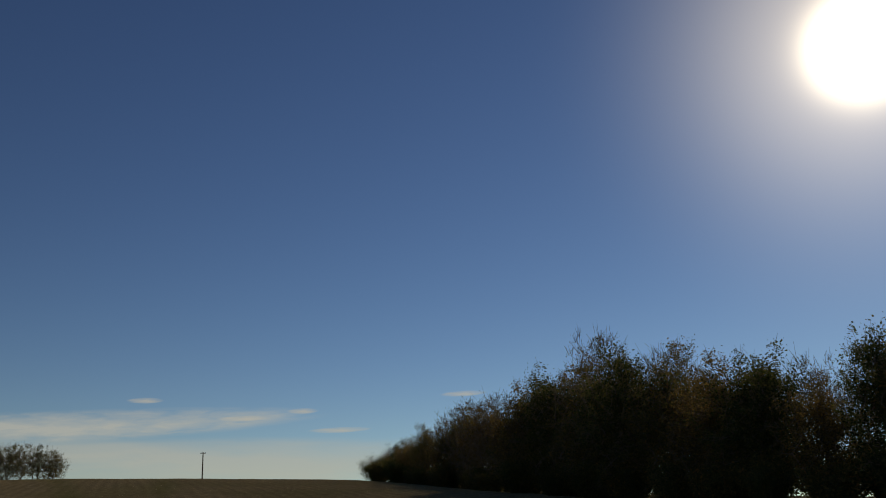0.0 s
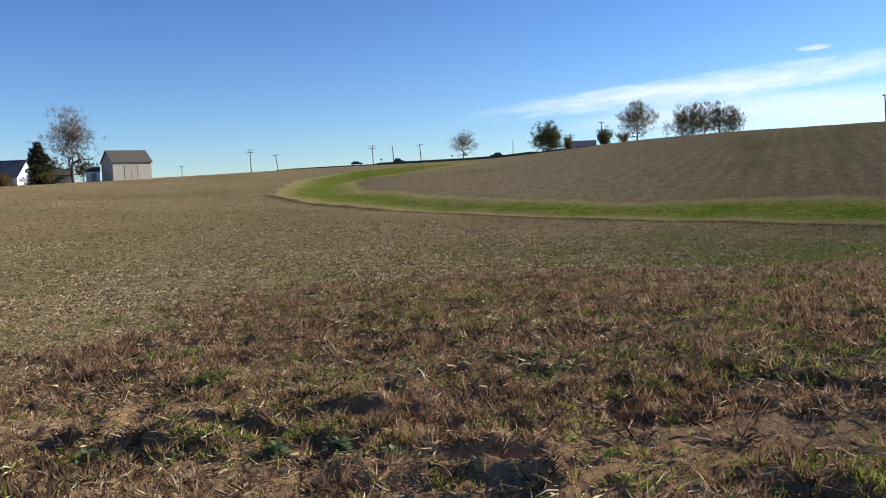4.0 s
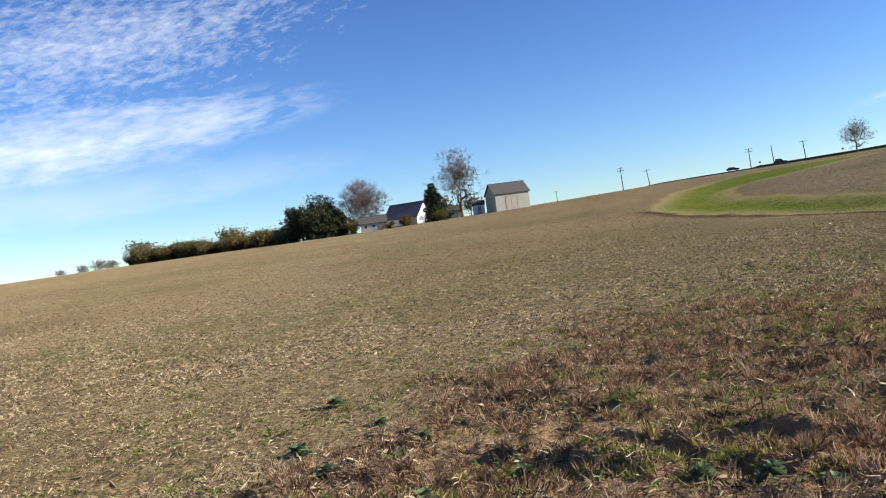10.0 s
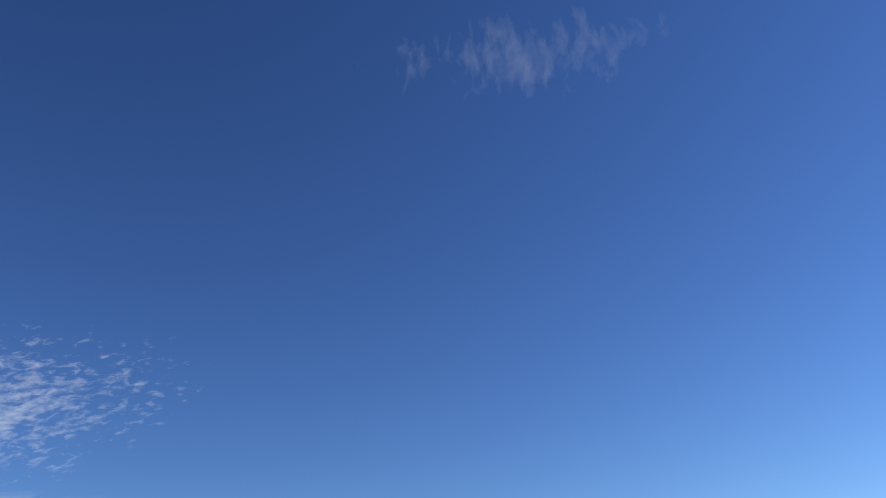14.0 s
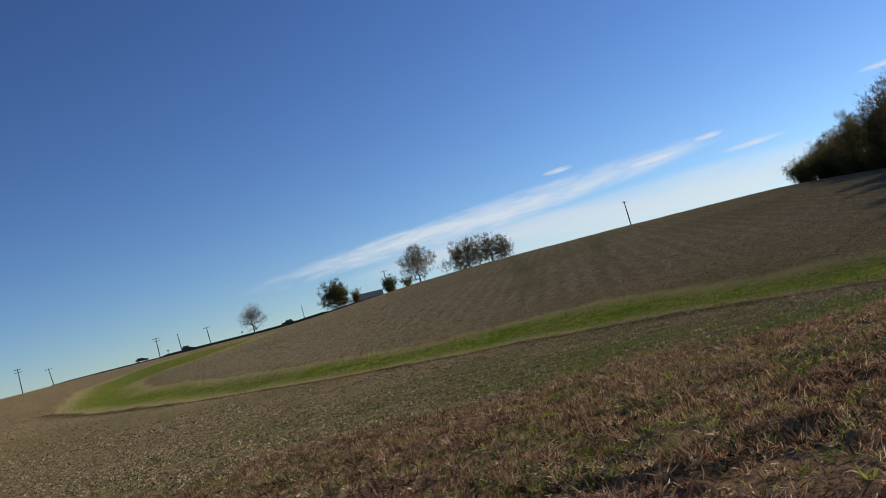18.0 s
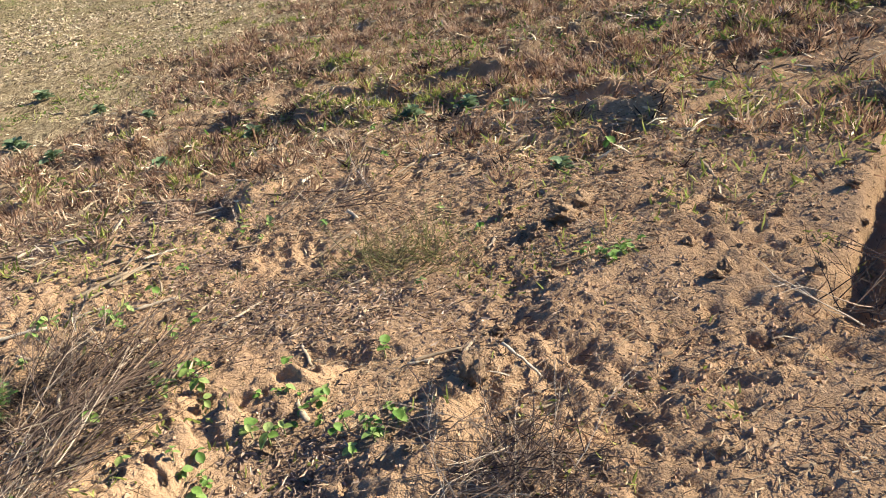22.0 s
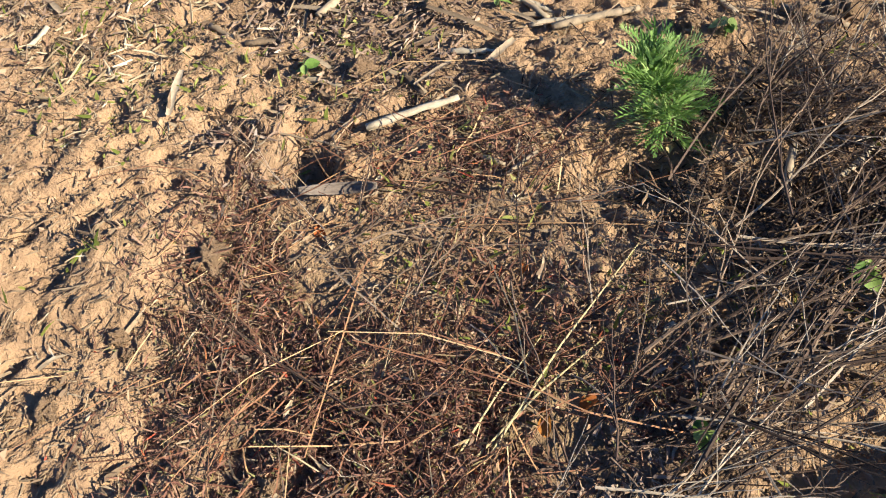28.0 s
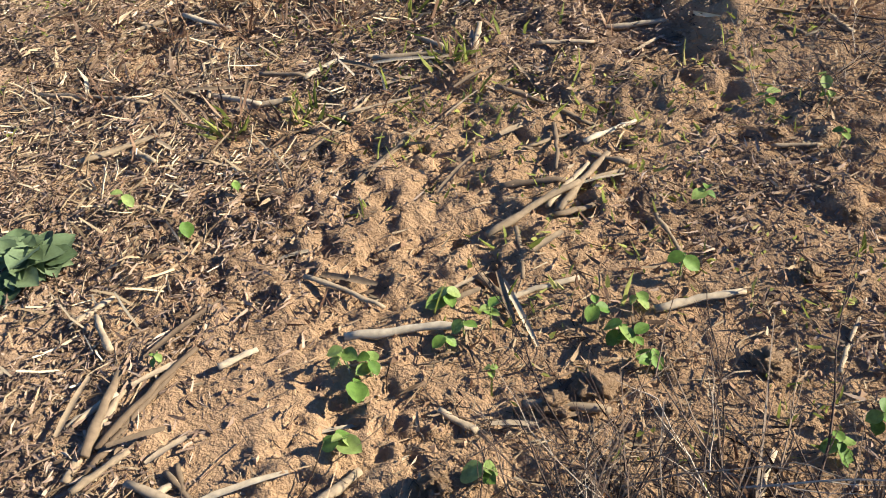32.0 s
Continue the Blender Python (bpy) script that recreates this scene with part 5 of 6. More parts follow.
VINE = by_piece("trailing_stem", [(0.0, (0.10, 0.045, 0.028)), (0.5, (0.24, 0.115, 0.06)), (0.8, (0.42, 0.24, 0.11)), (1.0, (0.5, 0.38, 0.2))], 0.8)
# dead weeds in tones dark enough to stand in for shaded hollows
SHADED_WEED = by_piece("shaded_weed", [(0.0, (0.03, 0.02, 0.013)), (0.6, (0.085, 0.055, 0.034)), (1.0, (0.21, 0.145, 0.09))], 0.9)
GREEN_WEED = by_clump("green_weed", [(0.0, (0.04, 0.07, 0.012)), (0.5, (0.11, 0.165, 0.028)), (1.0, (0.25, 0.27, 0.06))], 5, 0.7, 0.3)
GRASS = by_clump("waterway_grass", [(0.0, (0.06, 0.10, 0.013)), (0.4, (0.14, 0.20, 0.026)), (0.75, (0.25, 0.26, 0.048)), (1.0, (0.34, 0.30, 0.10))], 0.7, 0.7, 0.4)


def pieces(name, label, material, P, rng, length, width, tilt, sides=3, category="plant litter", lift=0.0, way=None):
    """Many thin pieces, each a short bent stem (three sides) or a flat blade (one side), lying or standing on the ground at P."""
    n = len(P)
    w = rng.uniform(0, 2 * math.pi, n) if way is None else np.asarray(way)
    t = np.radians(rng.uniform(tilt[0], tilt[1], n))
    L = rng.uniform(0, 1, n) ** 1.8 * (length[1] - length[0]) + length[0]
    W = rng.uniform(width[0], width[1], n)
    d = np.stack([np.cos(w) * np.cos(t), np.sin(w) * np.cos(t), np.sin(t)], 1)
    a = np.stack([-np.sin(w), np.cos(w), np.zeros(n)], 1)
    b = np.cross(d, a)
    base = np.stack([P[:, 0], P[:, 1], ground_z(P[:, 0], P[:, 1]) + lift + W * 0.5 + rng.uniform(0, 0.006, n)], 1)
    bend = a * (rng.normal(0, 0.05, n) * L)[:, None] + np.array([0, 0, 1]) * (rng.normal(0, 0.06, n) * L)[:, None]
    rings = [base, base + d * (L * 0.5)[:, None] + bend, base + d * L[:, None]]
    if sides == 3:
        V = []
        for k, c in enumerate(rings):
            for s in range(3):
                ang = 2 * math.pi * s / 3
                V.append(c + (a * math.cos(ang) + b * math.sin(ang)) * (W * (0.5 if k < 2 else 0.35))[:, None])
        V = np.stack(V, 1).reshape(-1, 3)
        i = np.arange(n)[:, None] * 9
        F = np.concatenate([i + np.array([[3 * k + s, 3 * k + (s + 1) % 3, 3 * k + 3 + (s + 1) % 3, 3 * k + 3 + s]]) for k in range(2) for s in range(3)])
    else:
        turn = rng.uniform(0, math.pi, n)[:, None]
        e = a * np.cos(turn) + b * np.sin(turn)
        V = np.stack([rings[0] - e * W[:, None] * 0.5, rings[0] + e * W[:, None] * 0.5, rings[1] + e * W[:, None] * 0.5, rings[2], rings[1] - e * W[:, None] * 0.5], 1).reshape(-1, 3)
        F = np.arange(n)[:, None] * 5 + np.arange(5)[None, :]
    ob = new(name, mesh_of(name, V.tolist(), F.tolist(), material))
    return tagged(ob, label, category, kind="stuff")


def tufts(name, label, material, C, rng, blades, length, width, tilt, spread):
    """Small tussocks: around each centre a bunch of blades that lean outward."""
    n = len(C)
    k = rng.integers(blades[0], blades[1], n)
    own = np.repeat(np.arange(n), k)
    way = rng.uniform(0, 2 * math.pi, len(own))
    big = rng.uniform(0.6, 1.35, n)[own]
    out = spread * big * rng.uniform(0, 1, len(own)) ** 0.5
    P = C[own] + np.stack([np.cos(way), np.sin(way)], 1) * out[:, None]
    return pieces(name, label, material, P, rng, length, width, tilt, 1, "weeds", 0.0, way + rng.normal(0, 0.6, len(own)))


def scatter(rng, n, az0, az1, d0, d1, keep=None, power=1.0):
    """Points between two distances, evenly over the ground or (power under 1) denser near the eye."""
    az = np.radians(rng.uniform(az0, az1, n))
    d = (rng.uniform(0, 1, n) * (d1 ** (2 * power) - d0 ** (2 * power)) + d0 ** (2 * power)) ** (1 / (2 * power))
    P = np.stack([OX + d * np.sin(az), OY + d * np.cos(az)], 1)
    return P if keep is None else P[keep(P[:, 0], P[:, 1]) > rng.uniform(0, 1, n)]


def disc(rng, n, cx, cy, r, keep=None):
    a, d = rng.uniform(0, 2 * math.pi, n), r * np.sqrt(rng.uniform(0, 1, n))
    P = np.stack([cx + d * np.cos(a), cy + d * np.sin(a)], 1)
    return P if keep is None else P[keep(P[:, 0], P[:, 1]) > rng.uniform(0, 1, n)]


def lumps(name, label, material, P, rng):
    """Crumbs of soil, each a small uneven eight-sided lump."""
    n = len(P)
    s = 0.0015 + 0.0075 * rng.uniform(0, 1, n) ** 4
    c = np.stack([P[:, 0], P[:, 1], ground_z(P[:, 0], P[:, 1]) + s * 0.4], 1)
    axes = np.array([(1, 0, 0), (0, 1, 0), (-1, 0, 0), (0, -1, 0), (0, 0, 0.8), (0, 0, -0.8)])
    V = (c[:, None, :] + axes[None] * s[:, None, None] * rng.uniform(0.6, 1.4, (n, 6, 1)) + rng.normal(0, 0.22, (n, 6, 3)) * s[:, None, None]).reshape(-1, 3)
    tri = np.array([(0, 1, 4), (1, 2, 4), (2, 3, 4), (3, 0, 4), (1, 0, 5), (2, 1, 5), (3, 2, 5), (0, 3, 5)])
    F = (np.arange(n)[:, None, None] * 6 + tri[None]).reshape(-1, 3)
    return tagged(new(name, mesh_of(name, V.tolist(), F.tolist(), material)), label, "soil crumbs", kind="stuff")


def littered(x, y):
    """Where straw has gathered on the bare soil."""
    v = smooth(0.30, 0.62, wave(x, y, 0.42, 41) * 0.6 + wave(x, y, 0.15, 42) * 0.4)
    d, _ = along(x, y, BERM)
    bare = np.exp(-(d / 0.10) ** 2) + np.exp(-((x + 1.80) ** 2 + (y - 2.55) ** 2) / 0.16) + 0.8 * np.exp(-((x + 2.25) ** 2 + (y - 0.75) ** 2) / 0.05)
    bare += 0.5 * np.exp(-(((x - 0.1) / 0.85) ** 2 + ((y - 1.35) / 0.85) ** 2) ** 2)
    d, _ = along(x, y, RUT)
    bare += np.exp(-(d / 0.25) ** 2)
    return np.clip(0.12 + v - 0.85 * bare, 0.02, 1)


rng = np.random.default_rng(11)
pieces("straw_litter", "dry tan straw scattered over the soil", STRAW, disc(rng, 15000, -1.1, 1.9, 3.0, littered), rng, (0.02, 0.08), (0.0018, 0.0042), (-4, 10))
pieces("straw_litter", "dry tan straw scattered over the soil", STRAW, disc(rng, 20000, -1.0, 2.4, 5.2, lambda x, y: littered(x, y) * smooth(2.4, 3.2, np.hypot(x + 1.1, y - 1.9))), rng, (0.03, 0.13), (0.003, 0.007), (-6, 22))
pieces("straw_litter", "short broken straw and chaff on the soil", STRAW, disc(rng, 110000, -1.2, 1.9, 2.8, littered), rng, (0.006, 0.035), (0.0012, 0.004), (-6, 22), 1)
lumps("soil_crumbs", "small crumbs of dry tan soil", LUMP, disc(rng, 75000, -1.0, 1.7, 2.9, lambda x, y: 0.25 + 0.75 * smooth(0.35, 0.7, wave(x, y, 0.3, 66))), rng)
pieces("dry_stems", "brown dry stems lying in tangles", CRUMB, disc(rng, 6000, -1.1, 1.7, 3.0, lambda x, y: smooth(0.5, 0.75, wave(x, y, 0.5, 44))), rng, (0.03, 0.14), (0.0015, 0.003), (-4, 28))
ahead = lambda x, y: (1 - 0.8 * weedy(x, y)) * (1 - 0.85 * bare_soil(x, y)) * (0.12 + 0.88 * smooth(0.3, 0.62, wave(x, y, 1.1, 45) * 0.6 + wave(x, y, 0.35, 54) * 0.4)) * (1 - 0.3 * smooth(0, 0.2, np.arctan2(x - OX, y - OY)))
pieces("stubble", "pale straw and stubble across the field", STRAW_GREY, scatter(rng, 70000, -75, 52, 3.2, 7.8, lambda x, y: ahead(x, y) * smooth(4.0, 5.0, np.hypot(x - OX, y - OY) + 1.6 * smooth(1.9, 3.0, -x)), 0.6), rng, (0.02, 0.10), (0.003, 0.007), (-5, 45))
pieces("stubble", "pale straw and stubble across the field", STRAW_GREY, scatter(rng, 190000, -70, 52, 6.0, 18.0, ahead, 0.55), rng, (0.02, 0.07), (0.005, 0.012), (-5, 45), 1)
pieces("stubble", "pale straw and stubble across the field", STRAW_GREY, scatter(rng, 170000, -66, 48, 14.0, 40.0, ahead, 0.45), rng, (0.04, 0.10), (0.012, 0.023), (-5, 45), 1)
pieces("stubble", "pale straw and stubble across the field", STRAW_GREY, scatter(rng, 70000, -62, 62, 34.0, 120.0, lambda x, y: ahead(x, y) * (inside(x, y, WATERWAY) < 0) * np.where((np.hypot(x, y) > 46) & (x > -0.14 * y), 0.25, 1.0), 0.3), rng, (0.06, 0.16), (0.025, 0.045), (0, 45), 1)
patch = lambda x, y, size, seed, a, b: smooth(a, b, wave(x, y, size, seed) * 0.6 + wave(x, y, size * 0.33, seed + 100) * 0.4)
clumps = lambda x, y: weedy(x, y) * (0.25 + 0.75 * smooth(0.42, 0.6, wave(x, y * 1.3, 0.9, 46) * 0.6 + wave(x, y, 0.3, 146) * 0.4))
tufts("weeds", "tussocks of rust-red dry weeds", RED_WEED, scatter(rng, 4200, -50, 52, 2.6, 9.0, clumps, 0.7), rng, (18, 36), (0.03, 0.13), (0.004, 0.010), (15, 80), 0.06)
tufts("weeds", "tussocks of rust-red dry weeds", RED_WEED, scatter(rng, 5200, -45, 52, 8.0, 18.0, clumps, 0.7), rng, (12, 22), (0.04, 0.15), (0.007, 0.016), (15, 75), 0.09)
tufts("weeds", "tussocks of olive-green weeds", OLIVE_WEED, scatter(rng, 2600, -50, 52, 3.8, 14.0, lambda x, y: np.clip(weedy(x, y) + 0.1, 0, 1) * smooth(0.48, 0.62, wave(x, y * 1.3, 0.7, 63) * 0.6 + wave(x, y, 0.23, 163) * 0.4), 0.6), rng, (16, 30), (0.03, 0.10), (0.005, 0.013), (15, 75), 0.06)
tufts("dead_weeds", "tussocks of flattened dead weeds in painted shade tones", SHADED_WEED, scatter(rng, 4600, -50, 52, 2.6, 16.0, lambda x, y: weedy(x, y) * smooth(0.5, 0.64, wave(x * 0.6, y * 1.3, 0.5, 64) * 0.6 + wave(x, y, 0.17, 164) * 0.4), 0.6), rng, (16, 30), (0.04, 0.12), (0.004, 0.010), (5, 60), 0.07)
pieces("weeds", "low rust-red dry weeds in patches", RED_WEED, scatter(rng, 110000, -50, 52, 2.4, 18.0, lambda x, y: weedy(x, y) * (0.15 + 0.85 * patch(x, y * 1.3, 0.9, 46, 0.40, 0.58)), 0.5), rng, (0.02, 0.12), (0.004, 0.012), (0, 80), 1, "weeds")
pieces("weeds", "low olive-green weeds in patches", OLIVE_WEED, scatter(rng, 70000, -45, 52, 2.4, 22.0, lambda x, y: np.clip(weedy(x, y) + 0.25, 0, 1) * patch(x, y * 1.3, 0.7, 63, 0.52, 0.66), 0.5), rng, (0.02, 0.11), (0.004, 0.012), (10, 80), 1, "weeds")
pieces("dead_weeds", "flattened dead weeds, darkened in streaks as the shade of hollows", SHADED_WEED, scatter(rng, 60000, -48, 52, 2.4, 16.0, lambda x, y: weedy(x, y) * patch(x * 0.45, y * 1.3, 0.5, 64, 0.54, 0.66), 0.5), rng, (0.04, 0.15), (0.002, 0.006), (-3, 40), 1, "weeds")
pieces("straw_litter", "long pale straws among the weeds", STRAW_GREY, scatter(rng, 120000, -50, 52, 2.6, 18.0, lambda x, y: weedy(x, y) * (0.2 + 0.8 * patch(x, y * 1.5, 0.8, 65, 0.45, 0.62)), 0.5), rng, (0.03, 0.16), (0.006, 0.014), (-4, 30), 1)
pieces("weeds", "small green weeds among the straw", GREEN_WEED, scatter(rng, 90000, -60, 50, 4.5, 30.0, lambda x, y: smooth(0.58, 0.78, wave(x, y, 1.1, 47) * 0.55 + wave(x, y, 0.3, 48) * 0.45), 0.45), rng, (0.02, 0.08), (0.008, 0.022), (5, 60), 1, "weeds")
verdant = lambda x, y: np.exp(-(((x - 7) / 9) ** 2 + ((y - 16) / 9) ** 2)) * smooth(0.4, 0.62, wave(x, y, 2.0, 53) * 0.6 + wave(x, y, 0.6, 153) * 0.4)
pieces("weeds", "fresh green weeds in a patch of the field", GREEN_WEED, scatter(rng, 110000, -15, 50, 6, 34, verdant, 0.5), rng, (0.03, 0.09), (0.008, 0.02), (20, 75), 1, "weeds")
pieces("leaf_litter", "matted chaff of chopped corn leaves", CHAFF, disc(rng, 150000, -1.9, 2.0, 2.7, chaff_and_shade), rng, (0.010, 0.045), (0.002, 0.0065), (-4, 16), 1, "plant litter", 0.004)
pieces("leaf_litter", "pale flat scraps of dry corn leaf", STRAW, disc(rng, 16000, -1.2, 2.0, 3.6, littered), rng, (0.015, 0.06), (0.003, 0.009), (-4, 12), 1, "plant litter", 0.004)
pieces("weeds", "small dull green weeds on bare soil", OLIVE_WEED, disc(rng, 26000, -0.7, 2.4, 3.4, lambda x, y: 0.9 * patch(x, y, 0.45, 49, 0.54, 0.68)), rng, (0.01, 0.045), (0.003, 0.009), (5, 70), 1, "weeds")
pieces("weeds", "thin rust-brown dead weeds on the soil", RED_WEED, disc(rng, 26000, -0.4, 2.6, 3.2, lambda x, y: patch(x, y, 0.5, 74, 0.52, 0.66) * smooth(0.5, 1.1, np.hypot(x + 0.5, y - 1.1))), rng, (0.012, 0.06), (0.002, 0.006), (0, 60), 1, "weeds")
pieces("dead_weeds", "dark brush of dead weeds round the green plant", SHADED_WEED, disc(rng, 11000, -1.33, 1.55, 0.42, brush), rng, (0.015, 0.09), (0.0015, 0.004), (0, 50), 1, "weeds", 0.006)
pieces("red_weed_mat", "rust-red mat of dried weeds", RED_MAT, disc(rng, 120000, -1.64, 0.84, 0.85, lambda x, y: smooth(0.22, 0.5, wave(x, y, 0.22, 51)) * matted(x, y) * (np.abs(along(x, y, BERM)[0]) > 0.12)), rng, (0.008, 0.04), (0.0012, 0.0038), (0, 50), 1, "weeds")
pieces("dry_stems", "long rust-brown trailing stems over the dried weeds", VINE, disc(rng, 1500, -1.64, 0.82, 0.8, matted), rng, (0.08, 0.34), (0.0014, 0.003), (-2, 9), 3, "weeds", 0.012)


def on_waterway(rng, n):
    P = scatter(rng, n, -12, 62, 32, 130, None, 0.35)
    return P[inside(P[:, 0], P[:, 1], WATERWAY) > rng.uniform(0.3, 3.5, len(P))]


pieces("grass", "bright green grass of the mown waterway", GRASS, on_waterway(rng, 190000), rng, (0.04, 0.12), (0.012, 0.028), (20, 75), 1, "grass")

# ---- stalk pieces ----
STALK = by_thing("corn_stalk", [(0.0, (0.14, 0.095, 0.055)), (0.4, (0.28, 0.205, 0.12)), (0.75, (0.39, 0.30, 0.185)), (1.0, (0.52, 0.43, 0.285))], 60)


def stalk_mesh(length, radius, seed):
    rr = random.Random(seed)
    g = Geo()
    n = 9
    pts, rad = [], []
    for i in range(n):
        t = i / (n - 1)
        pts.append(((t - 0.5) * length, rr.uniform(-1, 1) * length * 0.012 + 0.02 * length * math.sin(t * 3), rr.uniform(-1, 1) * 0.002))
        rad.append(radius * (1.0 - 0.25 * t) * (1.18 if i in (2, 6) else rr.uniform(0.86, 1.0)))
    g.tube(pts, rad, 7)
    g.v = [(x, y, z * 0.75) for x, y, z in g.v]
    return g.mesh("stalk", STALK, True)


def splinter_mesh(length, width, seed):
    """A strip peeled off a stalk, curled along its length."""
    rr = random.Random(seed)
    g = Geo()
    rows = []
    for i in range(6):
        t = i / 5
        w = width * math.sin(math.pi * (0.3 + 0.5 * t)) * rr.uniform(0.75, 1.1)
        x, c = (t - 0.5) * length, 0.045 * length * math.sin(t * 3.1) * rr.uniform(0.6, 1)
        rows.append([(x, -w / 2, c), (x, -w / 6, c - w * 0.2), (x, w / 6, c - w * 0.2), (x, w / 2, c)])
    g.grid(rows)
    me = g.mesh("splinter", STALK, True)
    return me


SPLINTERS = [splinter_mesh(l, w, 3 + k) for k, (l, w) in enumerate(((0.10, 0.014), (0.14, 0.018), (0.07, 0.012)))]
SHORTS = [stalk_mesh(l, r, 20 + k) for k, (l, r) in enumerate(((0.11, 0.009), (0.15, 0.010), (0.20, 0.011), (0.08, 0.008), (0.25, 0.010)))]


def lying(me, name, label, x, y, z, turn, tip, group):
    ob = tagged(new(name, me), label, "stalk", group)
    ob.matrix_basis = pose(x, y, z, rnd.uniform(-25, 25), tip, turn)
    return ob


def stick(x0, y0, x1, y1, radius=0.009, lift=0.008):
    """A stalk that lies between two spots."""
    L = math.hypot(x1 - x0, y1 - y0)
    z0, z1 = gz(x0, y0) + lift, gz(x1, y1) + lift
    ob = tagged(new("corn_stalk", stalk_mesh(L, radius * 0.75, int(abs(x0 * 900 + y1 * 700)))), "pale dry broken corn stalk lying on the soil", "stalk", "corn stalks on the ground")
    ob.matrix_basis = pose((x0 + x1) / 2, (y0 + y1) / 2, max((z0 + z1) / 2, gz((x0 + x1) / 2, (y0 + y1) / 2) + lift * 0.5), 0, -math.degrees(math.atan2(z1 - z0, L)), math.degrees(math.atan2(y1 - y0, x1 - x0)))


for x0, y0, x1, y1, r in (
        (-1.62, 2.46, -1.54, 2.70, 0.013), (-1.63, 2.44, -1.47, 2.55, 0.011), (-1.71, 2.19, -1.55, 2.27, 0.011), (-1.40, 2.20, -1.24, 2.27, 0.013), (-1.60, 2.73, -1.49, 2.85, 0.011), (-2.11, 2.19, -1.92, 2.14, 0.009),
        (-1.80, 3.20, -1.64, 3.23, 0.011), (-2.92, 3.00, -2.61, 2.84, 0.014), (-3.29, 2.89, -2.86, 2.83, 0.011), (-2.35, 2.62, -2.24, 2.79, 0.009), (-2.84, 3.11, -2.69, 2.88, 0.011), (-1.70, 2.39, -1.66, 2.25, 0.008)):
    stick(x0, y0, x1, y1, r)
for x0, y0, x1, y1, r in (
        (-1.42, 2.49, -1.35, 2.34, 0.008), (-1.69, 2.82, -1.65, 2.61, 0.008), (-1.09, 2.09, -1.05, 2.22, 0.006), (-2.16, 1.72, -2.10, 1.64, 0.008), (-2.19, 1.60, -2.14, 1.69, 0.011), (-2.34, 1.65, -2.35, 1.86, 0.013),
        (-2.31, 1.67, -2.28, 1.92, 0.012), (-2.32, 1.72, -2.26, 1.98, 0.011), (-2.97, 3.12, -2.99, 3.30, 0.011), (-1.87, 2.99, -1.59, 2.83, 0.011), (-1.18, 2.78, -1.07, 2.79, 0.009), (-2.26, 2.82, -2.09, 2.91, 0.007)):
    stick(x0, y0, x1, y1, r)
for x0, y0, x1, y1, r in (
        (-0.92, 1.93, -0.83, 2.13, 0.010), (-1.27, 1.52, -1.20, 1.90, 0.009), (0.01, 1.47, 0.03, 1.63, 0.010), (-0.16, 1.52, 0.00, 1.56, 0.009), (-0.62, 1.78, -0.54, 1.87, 0.009), (-1.65, 2.48, -1.58, 2.65, 0.011),
        (-0.56, 1.71, -0.51, 1.62, 0.009), (-1.74, 2.70, -1.58, 2.83, 0.007), (-3.26, 3.05, -2.75, 2.92, 0.009), (-0.50, 0.70, -0.42, 0.74, 0.006), (0.13, 1.45, 0.24, 1.33, 0.007), (-1.03, 0.95, -0.84, 1.01, 0.007)):
    stick(x0, y0, x1, y1, r)
for x0, y0, x1, y1, r in (
        (-2.52, 1.16, -2.42, 1.27, 0.012), (-2.00, 1.58, -1.90, 1.67, 0.011), (-1.19, 1.45, -1.14, 1.76, 0.007), (-1.73, 1.20, -1.72, 1.28, 0.008), (-1.80, 1.21, -1.75, 1.22, 0.008), (-2.17, 1.70, -2.09, 1.65, 0.008),
        (-1.93, 1.59, -1.86, 1.52, 0.006), (-2.28, 1.50, -2.25, 1.56, 0.012), (-2.45, 1.37, -2.36, 1.54, 0.006), (-2.23, 0.98, -2.03, 1.06, 0.004), (0.28, 2.07, 0.47, 2.15, 0.007), (-0.85, 3.12, -0.84, 3.28, 0.008)):
    stick(x0, y0, x1, y1, r)
for k in range(190):
    a, d = rnd.uniform(0, 6.283), 3.0 * math.sqrt(rnd.random())
    x, y = -1.4 + d * math.cos(a), 2.2 + d * math.sin(a)
    if float(littered(np.array([x]), np.array([y]))[0]) < rnd.uniform(0.15, 0.6) or float(matted(x, y)) > 0.1 or math.hypot(x + 1.75, y - 1.25) < 0.35:
        continue
    if rnd.random() < 0.55:
        lying(rnd.choice(SHORTS), "corn_stalk", "short dry piece of corn stalk on the soil", x, y, gz(x, y) + 0.008, rnd.uniform(0, 360), rnd.uniform(-8, 8), "corn stalks on the ground")
    else:
        lying(rnd.choice(SPLINTERS), "stalk_splinter", "pale curled splinter peeled off a stalk", x, y, gz(x, y) + 0.008, rnd.uniform(0, 360), rnd.uniform(-12, 12), "splinters on the ground")
for k in range(90):
    az, d = rnd.uniform(-55, 25), rnd.uniform(3.6, 9.5)
    x, y = at(az, d)
    lying(rnd.choice(SHORTS), "corn_stalk", "short dry piece of corn stalk among the stubble", x, y, gz(x, y) + 0.012, rnd.uniform(0, 360), rnd.uniform(-14, 14), "corn stalks on the ground")

